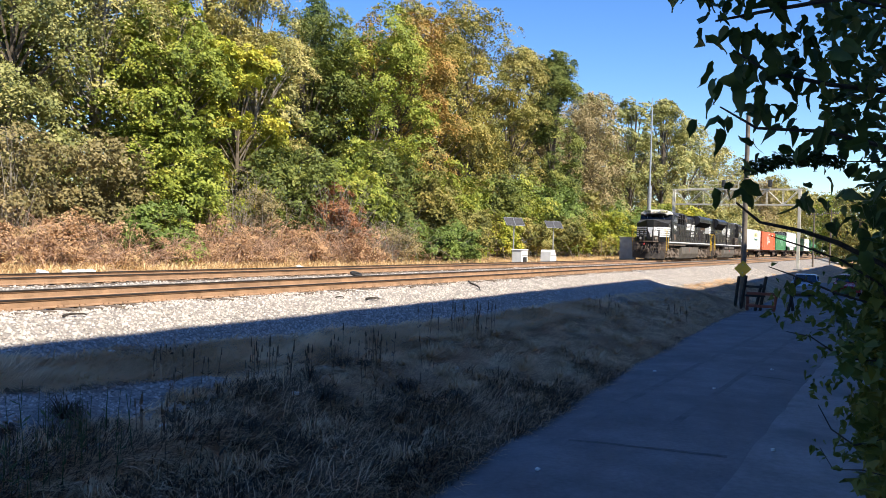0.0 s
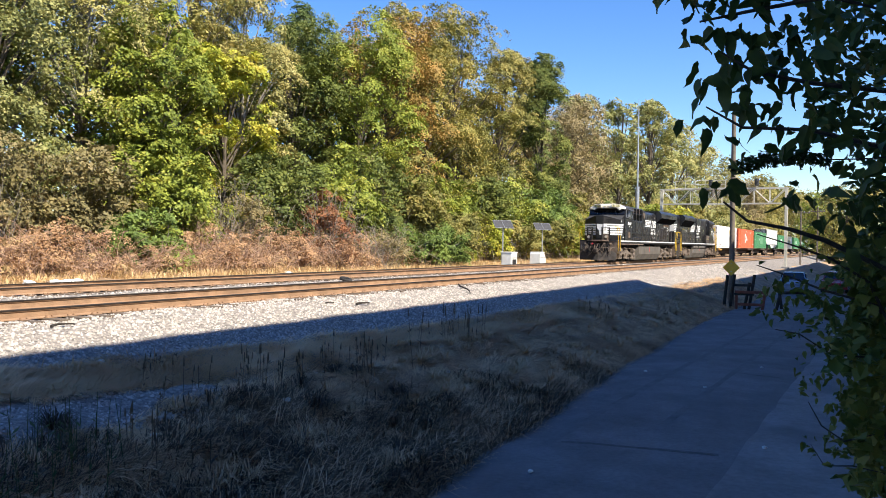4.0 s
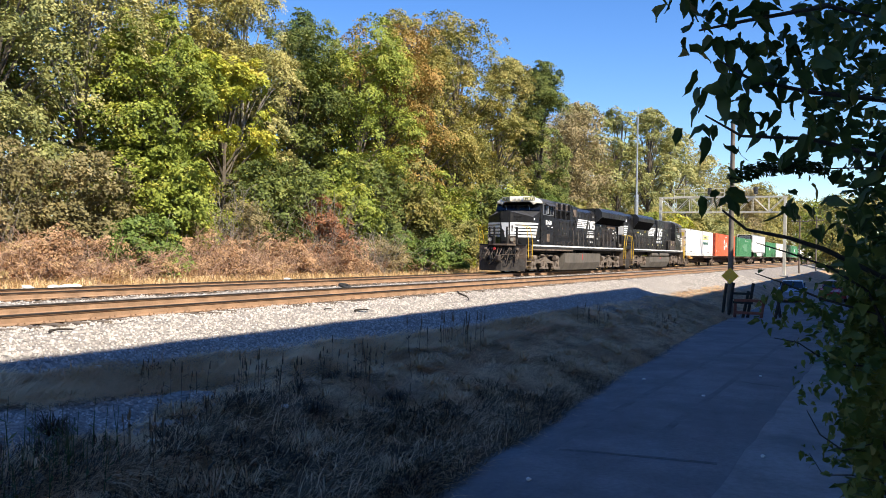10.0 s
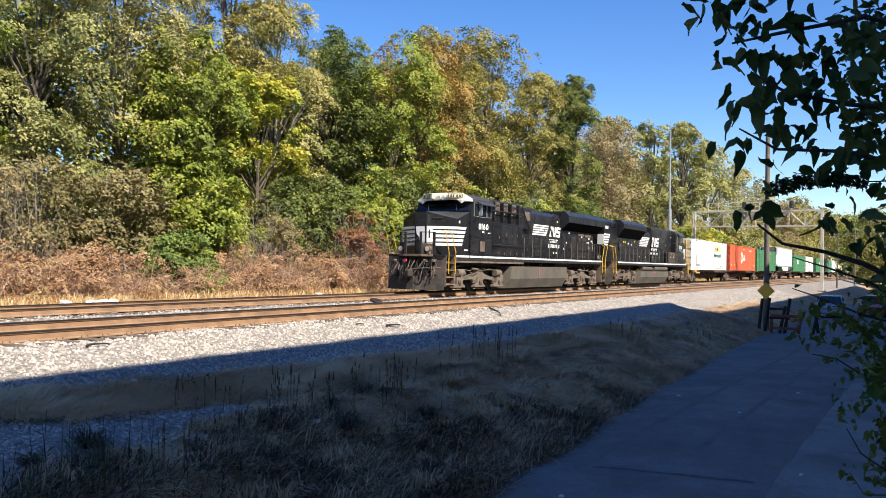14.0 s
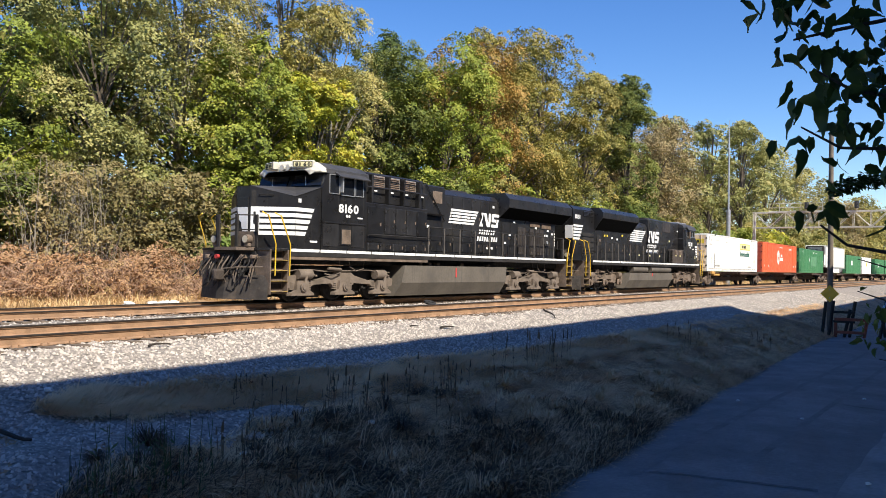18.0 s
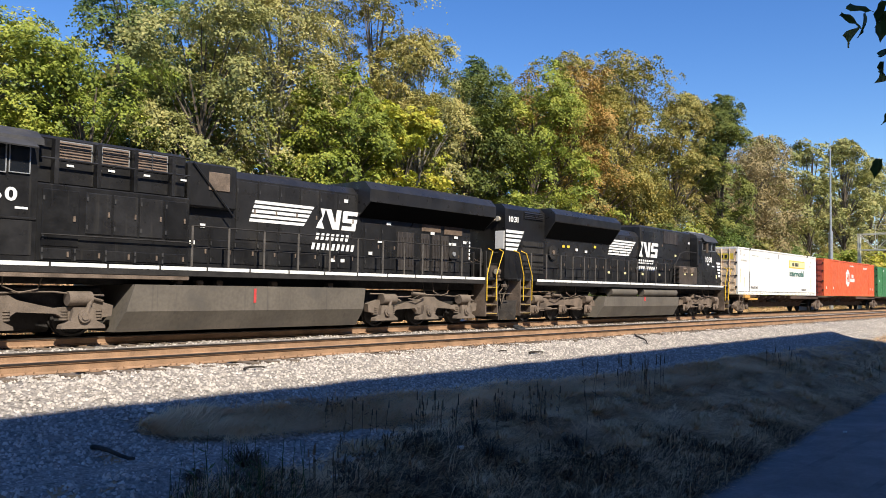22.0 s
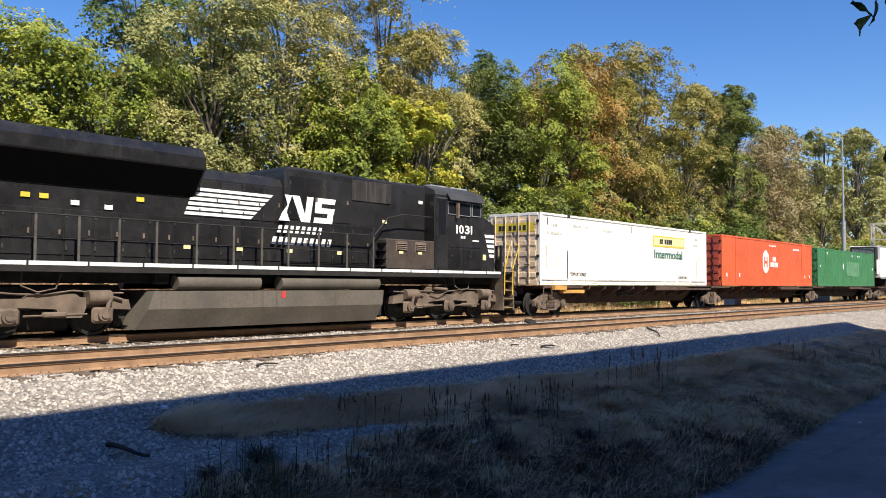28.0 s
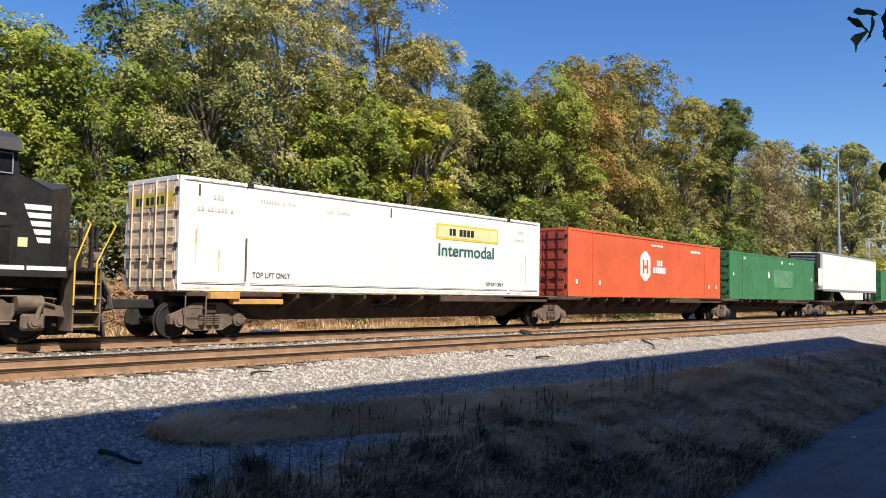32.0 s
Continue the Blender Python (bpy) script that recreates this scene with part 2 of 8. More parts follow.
def ground_z(x, y):
    foot = road_left(x)
    if y < 9.3:
        y_bank = 4.9 + (y - foot) * (9.3 - 4.9) / (9.3 - foot) if y > foot else y - foot + 4.9
    else:
        y_bank = y
    z = float(np.interp(y_bank, BANK_Y, BANK_Z))
    if foot < y < 11 and x > -5:
        k = min(1.0, (y - foot) / 0.6)
        z += k * (0.20 * smooth_noise(x * 0.6, y * 1.3, 0.75) + 0.075 * smooth_noise(x, y, 1.6, 1) + 0.03 * smooth_noise(x, y, 3.5, 3))
    if y > 24:
        z += 0.12 * smooth_noise(x, y, 0.3, 2)
    return z


def sheet(name, xs, ys, height, mat, smooth=True):
    nx, ny = len(xs), len(ys)
    v = [(x, y, height(x, y)) for x in xs for y in ys]
    f = [(i * ny + j, (i + 1) * ny + j, (i + 1) * ny + j + 1, i * ny + j + 1) for i in range(nx - 1) for j in range(ny - 1)]
    return new(name, raw_mesh(name, v, f, mat, smooth))


gx = [-900, -300, -100, -40, -20] + list(np.arange(-10, 2, 0.7)) + list(np.arange(2, 36, 0.3)) + list(np.arange(36, 70, 0.7)) + list(np.arange(70, 140, 3)) + [160, 200, 260, 350, 500, 800, 1500]
gy = [-900, -300, -60, -20, 0, 3, 4.3] + list(np.arange(4.6, 11.6, 0.23)) + [13, 16, 19, 22, 22.5, 23, 24, 25, 26, 27, 28, 30, 32, 34, 38, 44, 52, 60, 90, 200, 500, 1200]
tagged(sheet("ground", gx, gy, ground_z, M["soil"]), "dry bare soil with leaf litter and dead grass", "ground", kind="structure")


def toe(x):
    return float(np.interp(x, [3.0, 4.2, 5.2, 8.0, 16, 30], [6.1, 6.9, 7.9, 8.6, 8.9, 8.6])) + 0.35 * smooth_noise(x, 3.0, 0.5, 4)


def ballast_z(x, y):
    if y >= 12.3:
        z = float(np.interp(y, [12.3, 12.7, 15.4, 16.6, 17.8, 21.2, 21.8, 25.0], [-0.30, -0.23, -0.23, -0.34, -0.23, -0.23, -0.27, -0.33]))
    else:
        z = float(np.interp(y, [5.5, 8.6, 10.3, 12.3], [-1.70, -1.08, -0.80, -0.30]))
    return z + 0.035 * smooth_noise(x, y, 1.3, 5)


def ballast_sheet():
    xs = [-120, -60, -30] + list(np.arange(-14, 60, 0.5)) + list(np.arange(60, 140, 2.5)) + [170, 220, 300, 500]
    steps = np.linspace(0, 1, 24)
    v, ny = [], 24 + 22
    for x in xs:
        t0 = toe(x)
        ys = [t0 + (12.3 - t0) * s for s in steps] + list(np.linspace(12.6, 25.2, 22))
        for j, y in enumerate(ys):
            z = ballast_z(x, y)
            v.append((x, y, ground_z(x, y) - 0.04 if j in (0, ny - 1) else max(z, ground_z(x, y) + 0.015)))
    f = [(i * ny + j, (i + 1) * ny + j, (i + 1) * ny + j + 1, i * ny + j + 1) for i in range(len(xs) - 1) for j in range(ny - 1)]
    return new("ballast_bed", raw_mesh("ballast_bed", v, f, M["ballast"], True))


tagged(ballast_sheet(), "grey crushed stone bed under two railway tracks", "ballast", kind="structure")


def stones(name, n, xr, yr, size, keep, seed, dz):
    """Loose stones as rough eight-sided blocks."""
    g = np.random.default_rng(seed)
    x, y = g.uniform(*xr, n), g.uniform(*yr, n)
    ok = np.array([keep(a, b) for a, b in zip(x, y)])
    x, y = x[ok], y[ok]
    z = np.array([dz(a, b) for a, b in zip(x, y)])
    n = len(x)
    s = size * g.uniform(0.6, 1.5, n)
    q = g.uniform(0, 2 * np.pi, n)[:, None] + np.array([0, 1.57, 3.14, 4.71]) + g.normal(scale=0.25, size=(n, 4))
    r = g.uniform(0.6, 1.3, (n, 4)) * s[:, None]
    low = np.stack([r * np.cos(q), r * np.sin(q), g.uniform(-0.75, -0.2, (n, 4)) * s[:, None]], 2)
    top = np.stack([np.cos(q[:, ::2]) * r[:, ::2] * 0.45, np.sin(q[:, ::2]) * r[:, ::2] * 0.45, g.uniform(0.1, 0.7, (n, 2)) * s[:, None]], 2)
    v = np.concatenate([low, top], 1) + np.stack([x, y, z], 1)[:, None]
    tri = np.array([(0, 1, 4), (1, 5, 4), (1, 2, 5), (2, 3, 5), (3, 4, 5), (3, 0, 4)])
    f = (tri[None] + 6 * np.arange(n)[:, None, None]).reshape(-1, 3)
    return new(name, raw_mesh(name, v.reshape(-1, 3), f, M["stone"]))


def rail_object(name, y, parent, z0):
    """One long rail: foot, web and head, with the running surface polished."""
    g = Geo()
    half = [(0.075, 0.0), (0.075, 0.012), (0.012, 0.035), (0.010, 0.135), (0.030, 0.142), (0.030, 0.172)]
    prof = [(y + a, z0 - 0.185 + b) for a, b in half] + [(y - a, z0 - 0.185 + b) for a, b in reversed(half)]
    g.prism(prof, -150, 700, "x")
    r = part(name, g, M["rail"], parent, "rust-brown steel rail")
    h = Geo().prism([(y - 0.038, z0 - 0.03), (y + 0.038, z0 - 0.03), (y + 0.038, z0 - 0.006), (y + 0.030, z0), (y - 0.030, z0), (y - 0.038, z0 - 0.006)], -150, 700, "x")
    part("rail_head", h, M["rail_top"], r, "dark greasy rail head")
    return r


def track(y, near_z, far_z, seed):
    t = thing("railway_track", 0, 0, 0, "railway track with rusty rails on timber ties in ballast", "railway track", "railway tracks", "structure")
    rail_object("rail", y - 0.755, t, near_z)
    rail_object("rail", y + 0.755, t, far_z)
    g = random.Random(seed)
    tie = Geo().box(-0.115, 0.115, -1.28, 1.28, -0.17, 0, 0.012).mesh("tie")
    plate = Geo()
    for s in (-0.755, 0.755):
        plate.box(-0.095, 0.095, s - 0.18, s + 0.18, 0.002, 0.016, 0.003)
        for a in (-0.06, 0.06):
            for b in (-0.1, 0.1):
                plate.box(a - 0.012, a + 0.012, s + b - 0.014, s + b + 0.014, 0.014, 0.045)
    plate_me = plate.mesh("tie_plate")
    plate_me.materials.append(M["rail"])
    x, k = 0.0, 0
    far = Geo()
    while x < 190:
        z = (near_z + far_z) / 2 - 0.203 + g.uniform(-0.006, 0.006)
        if k < 150:
            o = part("tie", tie, M["tie"], t, at=pose(x, y + g.uniform(-0.04, 0.04), z, 0, 0, g.uniform(-1.2, 1.2)))
            part("tie_plate", plate_me, None, o)
        else:
            far.box(x - 0.115, x + 0.115, y - 1.28, y + 1.28, z - 0.17, z)
        x += 0.495 + g.uniform(-0.02, 0.02)
        k += 1
    tagged(part("far_ties", far, M["tie"], t), kind="stuff")
    return t


track(NEAR_Y, -0.015, 0.02, 1)
track(TRAIN_Y, 0.0, 0.0, 2)


def near_side_keep(x, y):
    if 6.5 < x < 16 and abs(y - float(np.interp(x, [6.0, 9.0, 14.0], [10.15, 10.1, 9.6]))) < 0.45 and np.random.rand() < 0.85:
        return False
    if x > 9.5 and y < float(np.interp(x, [9.0, 14.0, 20.0], [10.1, 9.6, 9.2])) and np.random.rand() < 0.9:
        return False
    return y > toe(x) - 0.25 + 0.5 * smooth_noise(x, y, 1.1, 9) and np.random.rand() < min(1.0, 14.0 / max(4.0, math.hypot(x, y) - 3))


def between_keep(x, y):
    return np.random.rand() < min(1.0, 22.0 / max(10.0, x))


tagged(stones("ballast_stones", 185000, (0.5, 82), (5.6, 13.2), 0.0285, near_side_keep, 3, lambda x, y: max(ballast_z(x, y), ground_z(x, y)) + 0.012),
       "loose angular grey and white ballast stones on the slope", "ballast", kind="stuff")
tagged(stones("ballast_stones", 30000, (4, 70), (12.9, 24.9), 0.036, between_keep, 4, lambda x, y: ballast_z(x, y) + 0.008),
       "loose angular ballast stones between the rails", "ballast", kind="stuff")


# the lane with its pale edging, and the place where the film was taken
def road_right(x):
    return float(np.interp(x, [-20, 10, 20, 60], [1.85, 1.85, 1.7, 0.8])) + 0.04 * smooth_noise(x, 2.0, 0.9, 7)


def strip(name, xs, left, right, height, mat, n=9):
    v = [(x, right(x) + (left(x) - right(x)) * j / (n - 1), height(x, j / (n - 1))) for x in xs for j in range(n)]
    f = [(i * n + j, (i + 1) * n + j, (i + 1) * n + j + 1, i * n + j + 1) for i in range(len(xs) - 1) for j in range(n - 1)]
    return new(name, raw_mesh(name, v, f, mat, True))


road_x = list(np.arange(-30, 90, 0.8))
tagged(strip("road", road_x, road_left, lambda x: road_right(x) - 0.4, lambda x, s: ROAD_Z + 0.03 * math.sin(s * math.pi) - (0.02 if s == 1 else 0), M["asphalt"]),
       "worn grey asphalt lane with cracks and tyre marks", "road", kind="structure")
tagged(strip("pavement", road_x, lambda x: road_right(x) + 0.05 * smooth_noise(x, 5.0, 2.3, 8), lambda x: -2.4, lambda x, s: ROAD_Z + (0.019 if s < 1 else 0.012), M["concrete"], 25),
       "pale concrete apron beside the lane", "pavement", kind="structure")


# ---- woods behind the tracks ----
T = {
    "lime": [(0.086, 0.113, 0.016), (0.227, 0.281, 0.031), (0.432, 0.443, 0.051), (0.591, 0.497, 0.092)],
    "leafy": [(0.061, 0.086, 0.015), (0.159, 0.213, 0.032), (0.306, 0.357, 0.054), (0.465, 0.438, 0.086)],
    "olive": [(0.08, 0.09, 0.024), (0.20, 0.205, 0.055), (0.34, 0.31, 0.09), (0.46, 0.385, 0.12)],
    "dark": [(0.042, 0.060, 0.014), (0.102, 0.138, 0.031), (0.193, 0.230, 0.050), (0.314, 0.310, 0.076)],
    "rust": [(0.095, 0.10, 0.024), (0.24, 0.205, 0.05), (0.40, 0.265, 0.075), (0.47, 0.30, 0.09)],
    "gold": [(0.075, 0.088, 0.022), (0.18, 0.19, 0.048), (0.315, 0.285, 0.068), (0.44, 0.355, 0.095)],
    "drab": [(0.07, 0.072, 0.03), (0.165, 0.15, 0.06), (0.265, 0.23, 0.10), (0.33, 0.28, 0.13)],
    "tan": [(0.125, 0.115, 0.05), (0.255, 0.22, 0.10), (0.37, 0.30, 0.15), (0.36, 0.315, 0.13)],
    "airy": [(0.125, 0.135, 0.046), (0.285, 0.285, 0.095), (0.45, 0.42, 0.155), (0.56, 0.48, 0.19)],
    "pale": [(0.10, 0.125, 0.042), (0.235, 0.26, 0.085), (0.37, 0.37, 0.135), (0.48, 0.44, 0.17)],
    "pine": [(0.05, 0.082, 0.026), (0.12, 0.175, 0.045), (0.205, 0.255, 0.065)],
    "brown": [(0.22, 0.13, 0.065), (0.38, 0.24, 0.125), (0.50, 0.335, 0.19), (0.40, 0.32, 0.15)],
    "red": [(0.158, 0.075, 0.036), (0.326, 0.155, 0.072), (0.441, 0.235, 0.114)],
    "vine": [(0.064, 0.096, 0.024), (0.151, 0.228, 0.050), (0.302, 0.384, 0.086)],
}
LEAF = {k: leaf_material(k + " leaves", [(r * 1.06, g, b * 0.98) for r, g, b in v]) for k, v in T.items()}


def leaf_cloud(g, centres, radii, n, size, drop=0.35, slim=0.42, core=0.14):
    """n leaves in flat sprays on the skin of lumps, a few of them inside; each a blade of two folded halves."""
    w = radii ** 2
    m = 9
    k = g.choice(len(centres), n, p=w / w.sum())
    j = g.integers(0, m, n)
    tuft = g.normal(size=(len(centres), m, 3))
    tuft /= np.linalg.norm(tuft, axis=2)[:, :, None]
    tuft[:, :, 2] = np.abs(tuft[:, :, 2]) * np.where(g.random((len(centres), m)) < 0.72, 1, -0.7)
    face = tuft * 0.65 + np.array([0, -0.2, 0.6]) + g.normal(scale=0.22, size=tuft.shape)
    face /= np.linalg.norm(face, axis=2)[:, :, None]
    wide = g.uniform(0.24, 0.44, (len(centres), m))
    far = g.uniform(0.62, 1.08, (len(centres), m))
    out, up = tuft[k, j], face[k, j]
    d = g.normal(size=(n, 3))
    d -= up * (d * up).sum(1)[:, None] * 0.72
    d *= wide[k, j][:, None] * 0.62
    sag = (d * d).sum(1)[:, None] * np.array([0, 0, -0.9])
    inner = g.random(n) < core * 0.6
    reach = np.where(inner, g.uniform(0.1, 0.6, n), far[k, j])
    p = centres[k] + (out * reach[:, None] * np.array([1, 1, 0.85]) + d + sag) * radii[k][:, None]
    nrm = up + g.normal(scale=0.34, size=(n, 3))
    nrm /= np.linalg.norm(nrm, axis=1)[:, None]
    a = np.cross(nrm, g.normal(size=(n, 3)))
    a[:, 2] -= drop
    a -= nrm * (a * nrm).sum(1)[:, None]
    a /= np.linalg.norm(a, axis=1)[:, None] + 1e-9
    b = np.cross(nrm, a)
    s = (size * np.where(inner, 1.3, 1.0) * g.uniform(0.6, 1.4, n))[:, None]
    tip, side, fold = a * s, b * s * slim, nrm * s * 0.14
    v = np.stack([p - tip * 0.45, p + side * 0.95 + fold, p + tip * 0.55, p - side * 0.95 + fold], 1)
    return v.reshape(-1, 3)


def small_leaves_mesh(name, v, mat):
    """Far leaves, each one three-cornered face."""
    v = v.reshape(-1, 4, 3)
    v = np.stack([v[:, 0] * 0.5 + v[:, 1] * 0.5, v[:, 2], v[:, 3] * 1.3 - v[:, 1] * 0.3], 1).reshape(-1, 3)
    return raw_mesh(name, v, np.arange(len(v)).reshape(-1, 3), mat)


def leaves_mesh(name, v, mat):
    n = len(v) // 4
    f = (np.array([(0, 1, 2), (0, 2, 3)])[None] + 4 * np.arange(n)[:, None, None]).reshape(-1, 3)
    return raw_mesh(name, v, f, mat)


def tree(x, y, top, width, tone, n, size, label, seed, base=0.03, lumps=84, lean=0.0, bark="bark", name="tree", shape="round"):
    g = np.random.default_rng(seed)
    z0 = ground_z(x, y) - 0.1
    h = top - z0
    t = thing(name, x, y, z0, label, "tree", "trees behind the tracks")
    r = width / 2
    c = []
    for i in range(lumps):
        s = g.random() ** 0.8
        zz = h * (base + (0.95 - base) * s)
        f = math.sin(math.pi * min(1, 0.30 + 0.56 * s)) ** 0.6 if shape == "round" else (1.05 - s) ** 0.75
        if shape == "tall":
            f = (1 - abs(2 * s - 0.9) ** 2.2 * 0.75)
        q, rr = g.uniform(0, 2 * math.pi), r * max(0.12, f) * math.sqrt(g.uniform(0.12, 0.85))
        c.append((rr * math.cos(q) + lean * s, rr * math.sin(q), zz))
    c = np.array(c)
    rad = r * g.uniform(0.17, 0.38, lumps) * (1.0 if shape != "tall" else 0.85 if width > 8 else 1.35)
    c[:, 2] = np.minimum(c[:, 2], h - rad * 0.5)
    wood = Geo()
    tr = max(0.09, h * 0.013)
    bend = g.normal(scale=0.02 * h, size=2)
    spine = [(bend[0] * q * q + lean * q * 0.6, bend[1] * q * q, h * 0.86 * q) for q in np.linspace(0, 1, 7)]
    wood.tube(spine, tr * 1.3, 7, tr * 0.2)
    for i in range(0, lumps, 2):
        p = Vector(c[i])
        q = max(0.12, min(0.92, p.z / h * 0.72))
        k = q * 6
        a = Vector(spine[int(k)]).lerp(Vector(spine[min(6, int(k) + 1)]), k % 1)
        m = a.lerp(p, 0.5) + Vector((0, 0, h * 0.015))
        wood.tube([a, m, p], tr * 0.42, 4, tr * 0.08, caps=False)
    part("trunk", wood, M[bark], t, smooth=True)
    part("crown", small_leaves_mesh("crown", leaf_cloud(g, c, rad, n, size), LEAF[tone]), None, t)
    return t


GREEN, AUTUMN = "broadleaf tree with dense green foliage at the wood's edge", "broadleaf tree turning yellow and orange at the wood's edge"
WOODS = [
    # x, y, top, width, tone, leaves, leaf size, label, shape
    (13.0, 37.0, 13.0, 8.0, "leafy", 9000, 0.26, GREEN, "round"),
    (16.5, 33.0, 11.1, 6.5, "leafy", 9000, 0.24, "young leafy tree with dark green foliage", "round"),
    (23.5, 41.0, 18.8, 7.0, "pine", 8000, 0.28, "tall dark green pine rising behind the wood", "round"),
    (23.2, 35.0, 15.6, 8.0, "pale", 12000, 0.24, "thin tree with pale yellowing leaves and bare twigs", "round"),
    (29.5, 37.0, 20.5, 8.5, "airy", 12500, 0.24, "tall airy tree with thinning pale leaves", "round"),
    (30.5, 33.0, 13.5, 6.0, "leafy", 11000, 0.26, "broadleaf tree with bright yellow-green leaves", "round"),
    (37.5, 38.0, 22.3, 10.0, "olive", 12000, 0.27, "tall olive green tree with thinning crown", "round"),
    (35.2, 32.5, 12.0, 5.5, "lime", 10000, 0.28, "broadleaf tree with bright yellow-green leaves", "round"),
    (41.0, 36.5, 18.6, 7.0, "airy", 11500, 0.25, "tall airy tree with thinning pale leaves", "round"),
    (47.0, 37.0, 17.5, 8.0, "dark", 10000, 0.28, GREEN, "round"),
    (64.0, 49.5, 25.3, 5.0, "pine", 5000, 0.32, "pine top showing above the wood", "tall"),
    (51.0, 34.0, 17.6, 8.5, "leafy", 11000, 0.28, AUTUMN, "round"),
    (56.5, 35.5, 19.6, 9.0, "rust", 12000, 0.29, AUTUMN, "round"),
    (62.5, 35.0, 21.7, 9.5, "gold", 13000, 0.30, AUTUMN, "round"),
    (70.5, 36.0, 23.4, 10.5, "gold", 12000, 0.32, AUTUMN, "round"),
    (76.8, 34.5, 21.6, 7.4, "olive", 9000, 0.32, AUTUMN, "round"),
    (83.8, 32.5, 21.6, 7.0, "dark", 17000, 0.32, "tall narrow tree with dense dark green foliage", "tall"),
    (94.0, 34.5, 18.2, 10.0, "tan", 9000, 0.34, "half bare tree with brown withered leaves", "round"),
    (104.0, 36.0, 20.6, 11.0, "tan", 9000, 0.36, "half bare tree with brown withered leaves", "round"),
    (112.0, 37.0, 22.6, 11.0, "pale", 11000, 0.38, "tall slender tree with pale green leaves", "tall"),
    (126.0, 36.0, 25.0, 11.0, "pale", 11000, 0.40, "tall slender tree with pale green leaves", "tall"),
    (136.0, 33.5, 25.8, 11.0, "pale", 11000, 0.42, "tall slender tree with pale green leaves", "tall"),
    (150.0, 33.0, 24.6, 12.0, "pale", 10000, 0.44, "tall slender tree with pale green leaves", "tall"),
    (164.0, 33.0, 24.4, 12.0, "airy", 6000, 0.46, "pale leafy tree far along the line", "round"),
    (180.0, 31.0, 21.5, 12.0, "airy", 6000, 0.5, "pale leafy tree far along the line", "round"),
    (200.0, 30.0, 18.0, 14.0, "tan", 6000, 0.55, "pale leafy tree far along the line", "round"),
    (228.0, 31.0, 20.0, 16.0, "olive", 6000, 0.6, "pale leafy tree far along the line", "round"),
    (270.0, 33.0, 20.0, 18.0, "olive", 6000, 0.7, "pale leafy tree far along the line", "round"),
    (330.0, 35.0, 24.0, 24.0, "olive", 6000, 0.9, "pale leafy tree far along the line", "round"),
    (172.0, 5.5, 13.0, 10.0, "olive", 5000, 0.5, "leafy tree beside the far end of the lane", "round"),
    (205.0, 9.5, 15.0, 13.0, "leafy", 5000, 0.55, "leafy tree beside the far end of the lane", "round"),
    (190.0, -2.0, 15.0, 12.0, "olive", 5000, 0.5, "leafy tree beside the far end of the lane", "round"),
    (260.0, 8.0, 17.0, 18.0, "olive", 5000, 0.7, "leafy tree beside the far end of the lane", "round"),
    (410.0, 36.0, 27.0, 30.0, "olive", 6000, 1.1, "pale leafy tree far along the line", "round"),
]
for i, (x, y, top, w, tone, n, s, label, shape) in enumerate(WOODS):
    near = 13 <= x < 95
    tree(x, y, top, w * 1.12, tone, int(n * (4.5 if near else 2.5)), s * (0.62 if near else 0.76), label, 100 + i, shape=shape, bark="pale_bark" if tone == "airy" else "bark")

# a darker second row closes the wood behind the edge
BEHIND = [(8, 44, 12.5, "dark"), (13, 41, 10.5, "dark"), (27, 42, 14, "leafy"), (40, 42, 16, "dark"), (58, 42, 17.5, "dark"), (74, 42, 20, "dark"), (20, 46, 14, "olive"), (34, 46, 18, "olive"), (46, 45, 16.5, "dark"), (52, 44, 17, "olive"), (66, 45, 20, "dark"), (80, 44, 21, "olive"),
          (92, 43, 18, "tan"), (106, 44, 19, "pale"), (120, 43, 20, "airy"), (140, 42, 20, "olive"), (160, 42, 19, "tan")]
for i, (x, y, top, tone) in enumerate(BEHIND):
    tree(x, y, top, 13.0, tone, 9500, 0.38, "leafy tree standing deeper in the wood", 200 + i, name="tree")


